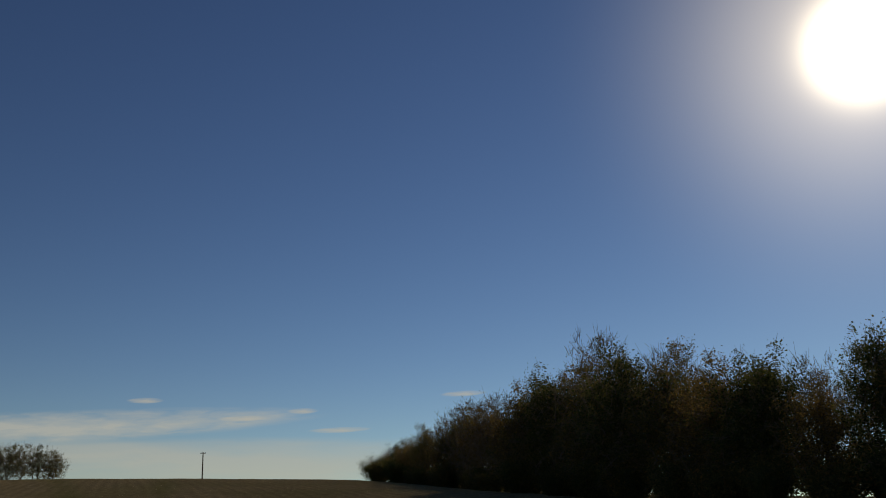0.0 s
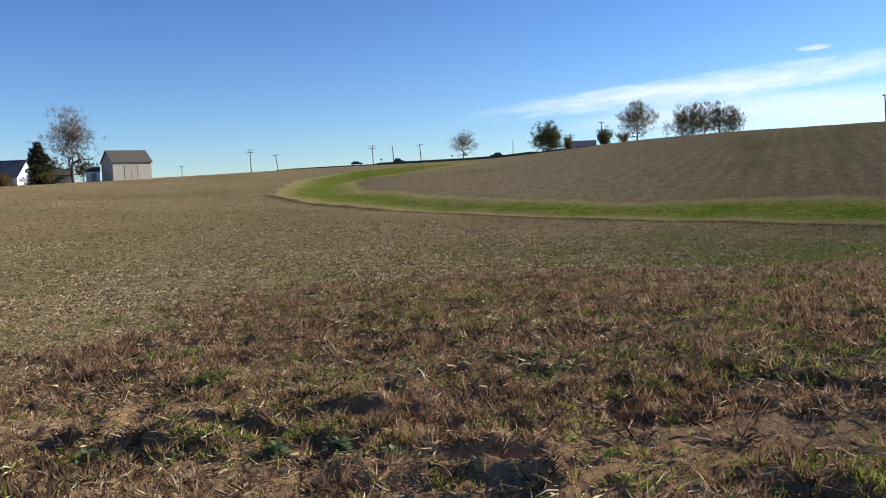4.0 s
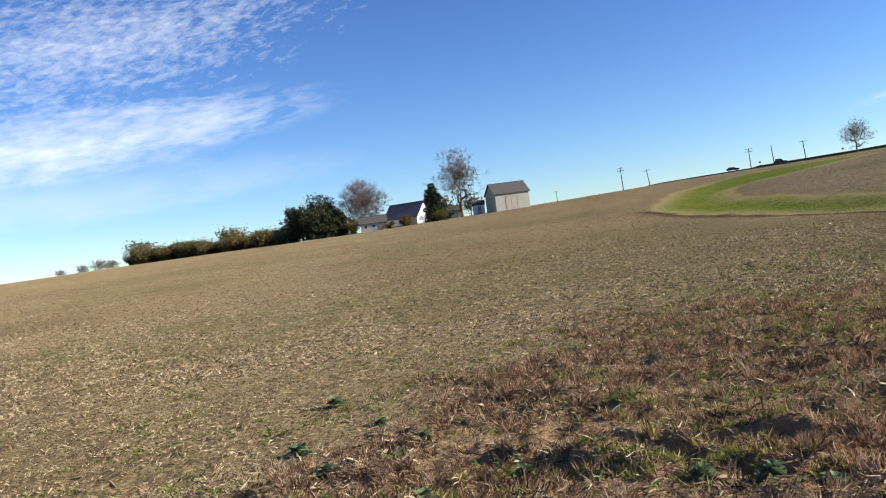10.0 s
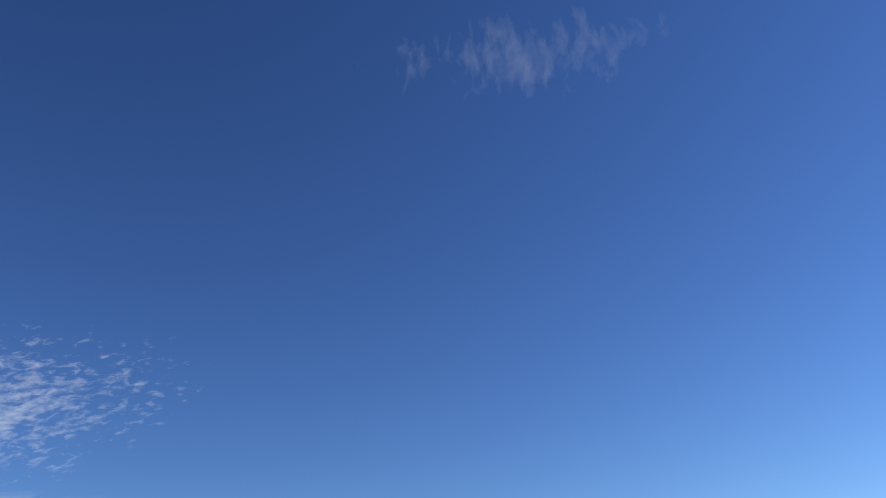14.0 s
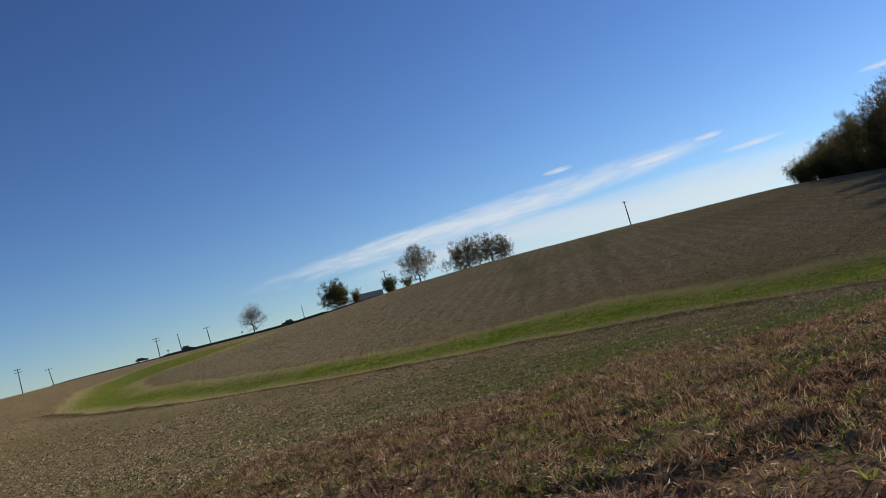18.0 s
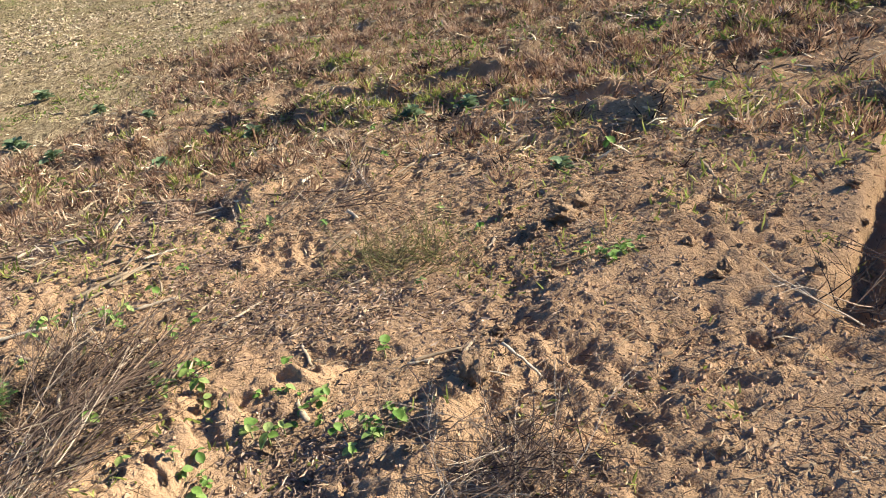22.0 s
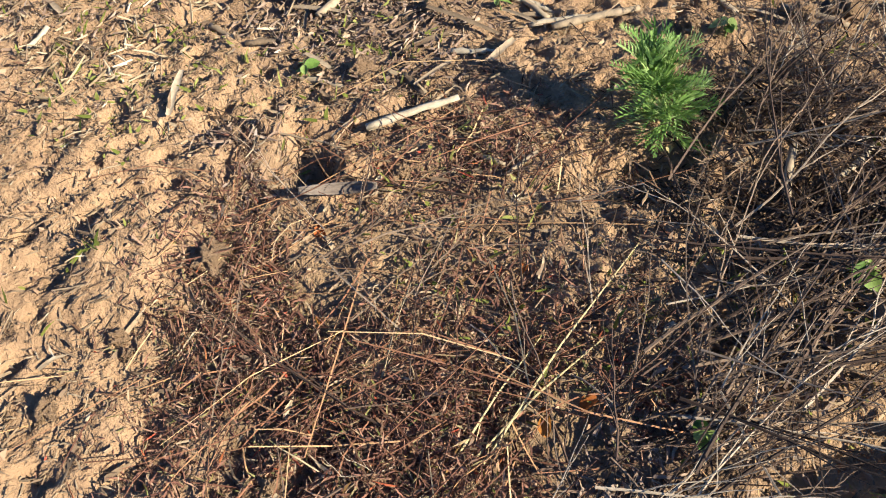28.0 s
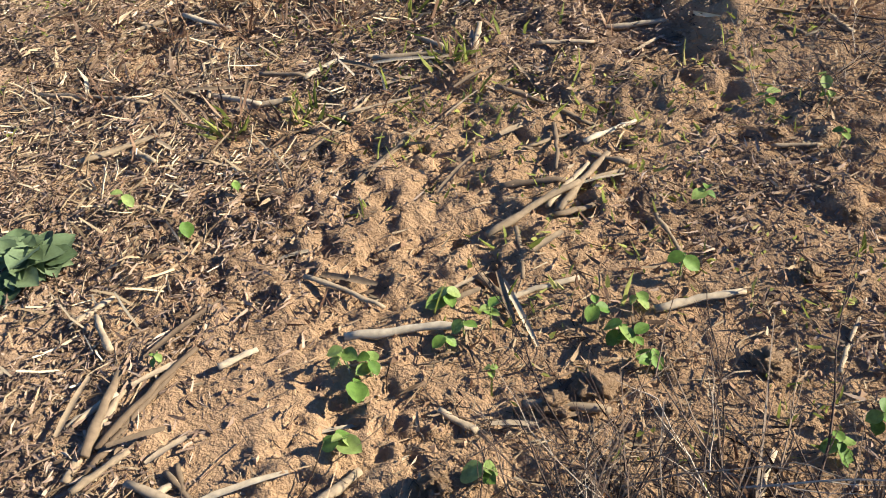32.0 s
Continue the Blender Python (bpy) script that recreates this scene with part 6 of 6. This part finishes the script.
# bundles of flattened stalk strips
BUNDLES = ((-2.6, 2.9, 5, 12), (-2.25, 3.1, 20, 12), (-2.9, 3.3, 10, 12), (-2.0, 3.15, 70, 8), (-2.75, 2.6, 15, 9), (-1.55, 3.2, 40, 6), (-2.36, 1.80, 60, 9), (-2.34, 1.56, 40, 7), (-1.95, 1.63, 20, 10), (-1.67, 2.23, 15, 5), (-2.10, 1.18, 15, 6), (-2.02, 1.32, 30, 7), (-1.68, 2.49, 25, 6), (-2.78, 1.90, 40, 9), (-1.82, 2.10, 50, 4), (-2.5, 1.27, 20, 8),
           (-3.04, 0.88, 10, 6), (-2.04, 1.61, 30, 6), (-2.30, 1.98, 70, 8), (-1.92, 2.72, 30, 6), (-3.2, 3.4, 10, 8), (-2.5, 3.0, 30, 8), (-1.66, 2.53, 60, 6), (-1.56, 1.80, 20, 6), (-2.6, 4.2, 0, 8), (-1.2, 3.4, 15, 6), (-1.9, 3.6, 10, 8), (-0.4, 3.6, -20, 6))
STRIPS = [splinter_mesh(l, w, 30 + k) for k, (l, w) in enumerate(((0.10, 0.013), (0.15, 0.016), (0.08, 0.018), (0.19, 0.012)))]
for x, y, way, n in BUNDLES:
    for k in range((n + 1) // 2):
        dx, dy = rnd.gauss(0, 0.09), rnd.gauss(0, 0.08)
        lying(rnd.choice(STRIPS if k % 3 else SHORTS), "stalk_strip", "long flattened strip of dry corn stalk", x + dx, y + dy, gz(x + dx, y + dy) + 0.012 + 0.003 * k, way + rnd.gauss(0, 38), rnd.uniform(-8, 8), "stalk strips on the ground")

# two curved husks of bark-like stalk
HUSK = plain("husk", (0.075, 0.056, 0.041), (0.225, 0.18, 0.135), 25.0, bump=0.3, stretch=(0.3, 3, 3))
for x, y, turn, L in ((-1.10, 1.335, -28, 0.15), (-1.95, 0.985, 42, 0.15)):
    g = Geo()
    grid = []
    for i in range(9):
        t = i / 8
        w = 0.010 * math.sin(math.pi * (0.1 + 0.85 * t)) ** 0.6 + 0.003
        grid.append([((t - 0.5) * L, w * math.sin(q), 0.022 - w * 0.8 * math.cos(q) + 0.16 * (t - 0.5) ** 2) for q in np.linspace(-1.2, 1.2, 6)])
    g.grid(grid)
    ob = tagged(new("husk", g.mesh("husk", HUSK, True)), "curved grey-brown stalk husk lying on the soil", "husk")
    bpy_mod = ob.modifiers.new("thick", "SOLIDIFY")
    bpy_mod.thickness = 0.003
    ob.matrix_basis = pose(x, y, gz(x, y) + 0.012, 40, 0, turn)

# ---- tangles of dead weeds ----
DEAD = by_thing("dead_stem", [(0.0, (0.035, 0.022, 0.014)), (0.5, (0.10, 0.062, 0.04)), (0.8, (0.25, 0.175, 0.11)), (1.0, (0.5, 0.4, 0.27))], 80)


def stem_mesh(length, radius, seed, curl=0.2, twigs=2):
    rr = random.Random(seed)
    g = Geo()

    def run(p, d, L, r, depth):
        pts, rad = [p], [r]
        for i in range(5):
            d = (d + Vector((rr.uniform(-1, 1), rr.uniform(-1, 1), rr.uniform(-1, 1))) * curl).normalized()
            p = p + d * L / 5
            pts.append(p)
            rad.append(r * (1 - 0.14 * (i + 1)))
            if depth and rr.random() < 0.6:
                run(p, (d + Vector((rr.uniform(-1, 1), rr.uniform(-1, 1), rr.uniform(-0.5, 0.8))) * 0.7).normalized(), L * rr.uniform(0.25, 0.5), r * 0.55, depth - 1)
        g.tube([tuple(q) for q in pts], rad, 4, cap=False)

    run(Vector((0, 0, 0)), Vector((1, 0, 0.05)), length, radius, twigs)
    return g.mesh("stem", DEAD)


STEMS = [stem_mesh(0.6, 0.0055, 6, 0.10, 0), stem_mesh(0.5, 0.005, 7, 0.18, 1), stem_mesh(0.55, 0.0042, 1, 0.13, 1), stem_mesh(0.75, 0.0045, 2, 0.10, 1), stem_mesh(0.42, 0.0034, 3, 0.18, 1), stem_mesh(0.30, 0.003, 4, 0.25, 2), stem_mesh(0.6, 0.004, 5, 0.15, 1)]


def tangle(name, label, x, y, count, spread, way, fan, tilt, size=(0.7, 1.1), heap=0.05):
    """A heap of dead stems that lie along one way."""
    ob = thing(name, label, "dead weeds")
    ob.matrix_basis = pose(x, y, gz(x, y))
    for k in range(count):
        dx, dy = rnd.gauss(0, spread[0]), rnd.gauss(0, spread[1])
        c = part("stem", rnd.choice(STEMS), None, ob)
        c.matrix_basis = pose(dx, dy, gz(x + dx, y + dy) - gz(x, y) + rnd.uniform(0.003, heap), rnd.uniform(0, 360), -rnd.uniform(*tilt), way + rnd.gauss(0, fan)) @ Matrix.Scale(rnd.uniform(*size), 4)
    return ob


tangle("weed_heap", "heap of flattened grey-brown dead weed stems", -1.17, 0.92, 110, (0.06, 0.19), 64, 36, (-2, 14), (0.25, 0.65), 0.09)
tangle("weed_heap", "heap of dark dead weed stems beside the ridge", -1.15, 1.38, 120, (0.13, 0.20), 66, 52, (-2, 18), (0.3, 0.65), 0.09)
tangle("root_clump", "tangled clump of brown dead roots", 0.17, 0.91, 200, (0.075, 0.085), 60, 90, (-25, 35), (0.2, 0.45), 0.09)
tangle("root_clump", "small tangled clump of dead roots on the soil", 1.2, 1.5, 40, (0.1, 0.1), 60, 80, (-5, 35), (0.3, 0.6))
tangle("root_clump", "tangled dead roots beside soil clods", -0.78, 3.2, 40, (0.14, 0.1), 10, 60, (0, 25), (0.3, 0.6))
tangle("dry_weed", "dark tangle of dead weeds beside the green plant", -1.40, 1.64, 120, (0.10, 0.10), 50, 70, (0, 45), (0.2, 0.48), 0.10)
tangle("dry_weed", "rust-brown tangle of dead weeds", -1.62, 0.92, 46, (0.2, 0.18), 30, 90, (0, 14), (0.2, 0.5))
tangle("dry_weed", "dark clump of dead weeds on the soil", -1.05, 3.05, 40, (0.14, 0.1), 20, 80, (0, 35), (0.2, 0.4))

# yellowish upright straws beside the heap
REED = plain("reed", (0.315, 0.247, 0.105), (0.45, 0.375, 0.195), 20.0)
ob = thing("dry_grass", "a few long yellow dry grass stems", "grass")
ob.matrix_basis = pose(-1.30, 0.72, gz(-1.30, 0.72))
for k in range(3):
    g = Geo()
    a, L = rnd.uniform(0.7, 2.6), rnd.uniform(0.2, 0.5)
    g.tube([(0.02 * k - 0.1, 0, 0), (0.02 * k - 0.1 + math.cos(a) * L * 0.5, math.sin(a) * L * 0.5, L * 0.09), (0.02 * k - 0.1 + math.cos(a) * L, math.sin(a) * L, L * 0.06)], [0.0022, 0.0018, 0.001], 4)
    part("blade", g, REED, ob)

# ---- living plants ----
SEED_LEAF = by_thing("seedling_leaf", [(0.0, (0.111, 0.204, 0.034)), (0.5, (0.187, 0.306, 0.06)), (1.0, (0.323, 0.391, 0.119))], 90, 0.55, 0.35)
SEED_STEM = plain("seedling_stem", (0.12, 0.165, 0.045), (0.21, 0.225, 0.09), 30.0)
FEATHER = by_thing("feather_leaf", [(0.0, (0.16, 0.29, 0.06)), (0.5, (0.27, 0.43, 0.11)), (1.0, (0.42, 0.55, 0.20))], 60, 0.55, 0.45)
ROSETTE = by_thing("rosette_leaf", [(0.0, (0.09, 0.135, 0.055)), (1.0, (0.21, 0.28, 0.135))], 60, 0.75, 0.25)


def leaf_mesh(name, length, width, mat, cup=0.25, lobes=0.0):
    """A leaf along x, folded at its midrib, with a pointed heart outline."""
    g = Geo()
    n = 7
    rows = []
    for i in range(n):
        t = i / (n - 1)
        w = width / 2 * (math.sin(math.pi * min(1, t * 0.92 + 0.08)) ** 0.7) * (1 + lobes * math.sin(t * 22))
        x, z = t * length, cup * length * (t - t * t) * 0.8 - cup * 0.35 * length * t
        rows.append([(x, -w, z + w * cup), (x, -w * 0.5, z + w * cup * 0.25), (x, 0, z - w * 0.1), (x, w * 0.5, z + w * cup * 0.25), (x, w, z + w * cup)])
    g.grid(rows)
    return g.mesh(name, mat, True)


LEAVES = [leaf_mesh("leaf", 0.030, 0.025, SEED_LEAF), leaf_mesh("leaf", 0.022, 0.019, SEED_LEAF, 0.5), leaf_mesh("leaf", 0.038, 0.031, SEED_LEAF, 0.25)]


def seedling(x, y, size=1.0):
    ob = thing("seedling", "small bright green broad-leaved weed seedling", "seedling", "seedlings on the soil")
    ob.matrix_basis = pose(x, y, gz(x, y) - 0.004, rnd.uniform(-8, 8), rnd.uniform(-8, 8), rnd.uniform(0, 360)) @ Matrix.Scale(size, 4)
    h = rnd.uniform(0.035, 0.06)
    g = Geo()
    g.tube([(0, 0, 0), (0.004, 0.002, h * 0.5), (0.002, 0, h)], [0.0022, 0.0018, 0.0014], 5)
    part("stem", g, SEED_STEM, ob)
    n = rnd.choice((3, 4, 5))
    for k in range(n):
        c = part("leaf", rnd.choice(LEAVES), None, ob)
        c.matrix_basis = pose(0.002, 0, h * (1 - 0.12 * k), rnd.uniform(-20, 20), rnd.uniform(-15, 45), k * 137.5) @ Matrix.Scale(rnd.uniform(0.75, 1.15), 4)


for x, y in ((-1.80, 2.17), (-1.50, 2.17), (-1.05, 1.98), (-0.76, 2.89), (-0.01, 2.57), (-0.19, 2.03), (-0.25, 1.58), (-0.53, 1.50), (-0.39, 1.36), (-0.56, 1.19), (-0.50, 1.16), (-0.47, 1.20), (-0.67, 1.08), (-0.69, 1.02),
             (-0.29, 1.20), (-0.32, 1.17), (-0.19, 1.09), (-0.25, 1.06), (-0.63, 0.94), (-0.66, 0.90), (-0.84, 0.76), (-0.75, 0.76), (-0.48, 0.82), (-0.39, 0.79), (-0.36, 0.76), (-0.42, 0.77)):
    seedling(x, y, rnd.uniform(0.85, 1.2))
for x, y in ((-0.61, 0.68), (-0.85, 0.57), (-0.80, 0.56), (-0.49, 0.63), (-0.52, 0.58), (-0.10, 0.71), (-0.65, 0.51), (-0.70, 0.47), (-0.78, 0.49), (-1.41, 0.45), (-1.30, 0.47), (-1.32, 0.31), (-0.95, 1.68), (-0.86, 1.62), (-0.90, 1.58), (-0.83, 1.50), (-0.80, 1.44), (-1.12, 1.35), (-0.94, 1.17), (-1.15, 0.97)):
    seedling(x, y, rnd.uniform(0.85, 1.25))
for x, y in ((-2.09, 1.59), (-1.87, 1.79), (-1.93, 1.97), (-1.91, 1.93), (-1.74, 2.09), (-1.70, 2.12), (-1.77, 2.06), (-1.46, 2.12), (-2.30, 1.18), (-2.32, 1.93), (-2.48, 2.34), (-2.68, 2.40), (-1.96, 1.99), (-1.89, 1.97), (-1.68, 2.01), (-1.43, 2.11), (-1.40, 2.07), (-1.36, 2.31), (-1.44, 2.21), (-1.32, 2.54), (-1.11, 1.92), (-1.88, 1.79), (-1.04, 2.77), (-1.05, 2.95), (-2.42, 2.49), (-1.63, 1.77)):
    seedling(x, y, rnd.uniform(0.8, 1.15))
for cx, cy, n, spread in ((-0.92, 1.62, 16, 0.07), (0.5, 2.1, 12, 0.06), (-0.45, 1.32, 9, 0.07), (-0.2, 1.2, 7, 0.05), (-0.33, 0.8, 8, 0.05), (-0.62, 0.95, 5, 0.06)):
    for k in range(n):
        seedling(cx + rnd.gauss(0, spread * 0.8), cy + rnd.gauss(0, spread * 0.8), rnd.uniform(0.55, 0.95))
for k in range(26):
    az, d = rnd.uniform(-30, 25), rnd.uniform(3.0, 5.5)
    seedling(*at(az, d), rnd.uniform(0.8, 1.3))

# the feathery green weed
def feather_mesh(length, seed):
    """A leaf cut into narrow lobes along an arching midrib."""
    rr = random.Random(seed)
    g = Geo()
    at_t = lambda t: (t * length, 0.0, length * (0.35 * t - 0.60 * t * t))
    pts = [at_t(i / 5) for i in range(6)]
    g.grid([[(x, -0.0012, z), (x, 0.0012, z)] for x, y, z in pts])
    for k in range(2, 13):
        t = k / 13
        x, y, z = at_t(t)
        for s in (-1, 1):
            L = length * 0.34 * math.sin(math.pi * (0.15 + 0.75 * t)) * rr.uniform(0.35, 1.35)
            e = (x + L * 0.92, s * L * rr.uniform(0.2, 0.55), z + rr.uniform(-0.1, 0.25) * L)
            m1 = (x + L * 0.42, s * L * 0.24, z + 0.1 * L)
            g.face((x - 0.001, 0, z), (m1[0] - 0.0022, m1[1] + s * 0.0018, m1[2]), e, (m1[0] + 0.0026, m1[1] - s * 0.0018, m1[2]), (x + 0.002, 0, z))
    return g.mesh("leaf", FEATHER)


BLADE = [feather_mesh(0.10, 1), feather_mesh(0.08, 2), feather_mesh(0.12, 3)]
ob = thing("feathery_weed", "upright bright green weed with narrow feathery leaves", "weed")
PX, PY = -1.555, 1.475
ob.matrix_basis = pose(PX, PY, gz(PX, PY) - 0.01, -4, -6, 0) @ Matrix.Scale(0.9, 4)
g = Geo()
spine = [(0, 0, 0), (-0.010, 0.004, 0.06), (-0.028, 0.006, 0.115), (-0.055, 0.008, 0.165)]
g.tube(spine, [0.005, 0.0042, 0.0033, 0.002], 6)
part("stem", g, SEED_STEM, ob)
for k in range(120):
    t = 0.08 + 0.92 * (k / 120) ** 0.7
    q = Vector(np.array([np.interp(t * 3, range(4), [s[i] for s in spine]) for i in range(3)]))
    c = part("leaf", rnd.choice(BLADE), None, ob)
    c.matrix_basis = Matrix.Translation(q + Vector((rnd.gauss(0, 0.010), rnd.gauss(0, 0.010), rnd.uniform(-0.01, 0.02)))) @ pose(0, 0, 0, rnd.uniform(-40, 40), -(55 * t ** 1.5 + 8 + rnd.uniform(-20, 20)), k * 137.5) @ Matrix.Scale(rnd.uniform(0.7, 1.1), 4)
for k in range(6):
    g = Geo()
    a = k * 1.05
    g.face((math.cos(a) * 0.015, math.sin(a) * 0.015, 0.012), (math.cos(a + 0.3) * 0.03, math.sin(a + 0.3) * 0.03, 0.016), (math.cos(a) * 0.045, math.sin(a) * 0.045, 0.010), (math.cos(a - 0.3) * 0.03, math.sin(a - 0.3) * 0.03, 0.014))
    part("withered_leaf", g, REED, ob, "yellow withered lower leaf")

# leafy rosettes
RLEAF = [leaf_mesh("leaf", 0.075, 0.052, ROSETTE, 0.3, 0.08), leaf_mesh("leaf", 0.06, 0.045, ROSETTE, 0.45, 0.1)]


def rosette(x, y, n, size, label):
    ob = thing("leaf_rosette", label, "weed", "leaf rosettes")
    ob.matrix_basis = pose(x, y, gz(x, y), 0, 0, rnd.uniform(0, 360)) @ Matrix.Scale(size, 4)
    for k in range(n):
        c = part("leaf", rnd.choice(RLEAF), None, ob)
        c.matrix_basis = pose(0.03 * math.cos(k * 2.1) * (k > 17), 0.03 * math.sin(k * 2.1) * (k > 17), 0.006 + 0.003 * (k % 18), rnd.uniform(-18, 18), -rnd.uniform(0, 10) - 0.9 * (k % 18), k * 137.5) @ Matrix.Scale(rnd.uniform(0.75, 1.1), 4)


rosette(-2.78, 2.15, 44, 1.2, "grey-green leaf rosette of a weed on the litter")
for x, y, s in ((-4.32, 5.99, 1.5), (-4.2, 5.9, 1.2), (-3.43, 5.10, 1.2), (-4.07, 7.05, 1.2), (-2.24, 4.40, 1.2), (-3.2, 6.3, 1.1), (-1.75, 4.9, 1.1), (-0.6, 4.75, 1.2), (-0.2, 4.65, 1.3), (0.1, 4.5, 1.3), (0.5, 4.35, 1.2), (-5.2, 8.0, 1.5), (-2.6, 7.6, 1.4), (0.35, 3.3, 0.9)):
    rosette(x, y, 24, s * 0.95, "dark green leafy weed low on the field")

# low feathery brown-green bush
ob = thing("low_weed", "low brown-green weed with many fine stems", "weed")
BX, BY = -0.29, 2.31
ob.matrix_basis = pose(BX, BY, gz(BX, BY))
WEEDY = by_thing("fine_weed", [(0.0, (0.10, 0.09, 0.03)), (0.5, (0.19, 0.175, 0.055)), (1.0, (0.31, 0.25, 0.10))], 40, 0.8, 0.25)
FINE = []
for s in range(3):
    me = stem_mesh(0.2, 0.0024, 50 + s, 0.25, 2).copy()
    me.materials.clear()
    me.materials.append(WEEDY)
    FINE.append(me)
for k in range(170):
    c = part("stem", rnd.choice(FINE), None, ob)
    c.matrix_basis = pose(rnd.gauss(0, 0.13), rnd.gauss(0, 0.11), 0.0, rnd.uniform(0, 360), -rnd.uniform(6, 55), rnd.uniform(0, 360)) @ Matrix.Scale(rnd.uniform(0.5, 0.95), 4)

# ---- clods and bright leaf scraps ----
CLOD = plain("clod", (0.245, 0.148, 0.077), (0.44, 0.294, 0.163), 14.0, bump=0.8)


def clod_mesh(seed):
    bm = bmesh.new()
    bmesh.ops.create_icosphere(bm, subdivisions=4, radius=1.0)
    off = Vector((seed * 7.3, seed * 1.9, 0))
    for v in bm.verts:
        n = v.co.normalized()
        v.co = n * (0.75 + 0.55 * noise.noise(n * 1.3 + off) + 0.38 * noise.noise(n * 3.7 + off) + 0.22 * noise.noise(n * 8 + off))
        v.co.z *= 0.7
    me = bpy.data.meshes.new("clod")
    bm.to_mesh(me)
    bm.free()
    me.materials.append(CLOD)
    me.polygons.foreach_set("use_smooth", [True] * len(me.polygons))
    return me


CLODS = [clod_mesh(s) for s in range(5)]


def clod(x, y, r):
    ob = tagged(new("soil_clod", rnd.choice(CLODS)), "rough tan clod of dry soil", "clod", "clods of soil")
    ob.matrix_basis = pose(x, y, gz(x, y) + r * 0.25, rnd.uniform(0, 40), rnd.uniform(0, 40), rnd.uniform(0, 360)) @ Matrix.Scale(r, 4)


for x, y, r in ((-1.90, 1.08, 0.028), (0.33, 2.5, 0.075), (0.22, 2.42, 0.05), (0.42, 2.62, 0.05), (-2.2, 1.25, 0.035), (-2.02, 0.72, 0.04), (-1.48, 2.0, 0.05), (-1.55, 1.95, 0.04), (0.1, 2.7, 0.05), (0.05, 1.3, 0.05), (-1.2, 2.1, 0.035), (-1.7, 1.75, 0.03)):
    clod(x, y, r)
for k in range(170):
    a, d = rnd.uniform(0, 6.283), 2.9 * math.sqrt(rnd.random())
    clod(-1.1 + d * math.cos(a), 1.7 + d * math.sin(a), 0.010 + 0.022 * rnd.random() ** 2)

for k in range(70):
    clod(rnd.uniform(-0.1, 1.6), rnd.uniform(0.9, 3.1), 0.010 + 0.026 * rnd.random() ** 2)

SCRAP = by_thing("leaf_scrap", [(0.0, (0.45, 0.10, 0.03)), (0.6, (0.55, 0.22, 0.04)), (1.0, (0.60, 0.32, 0.06))], 30, 0.7, 0.3)
SCRAPS = [leaf_mesh("scrap", 0.035, 0.022, SCRAP, 0.6), leaf_mesh("scrap", 0.022, 0.014, SCRAP, 0.8)]
for x, y in ((-1.34, 0.86), (-1.32, 0.83), (-1.92, 0.89), (-1.45, 1.78), (-1.42, 0.22), (-1.44, 0.27), (-1.30, 0.92), (-1.75, 0.75), (-1.55, 1.05)):
    ob = tagged(new("leaf_scrap", rnd.choice(SCRAPS)), "small orange-red scrap of a dead leaf", "leaf", "leaf scraps")
    ob.matrix_basis = pose(x, y, gz(x, y) + 0.012, rnd.uniform(-30, 30), rnd.uniform(-30, 30), rnd.uniform(0, 360))
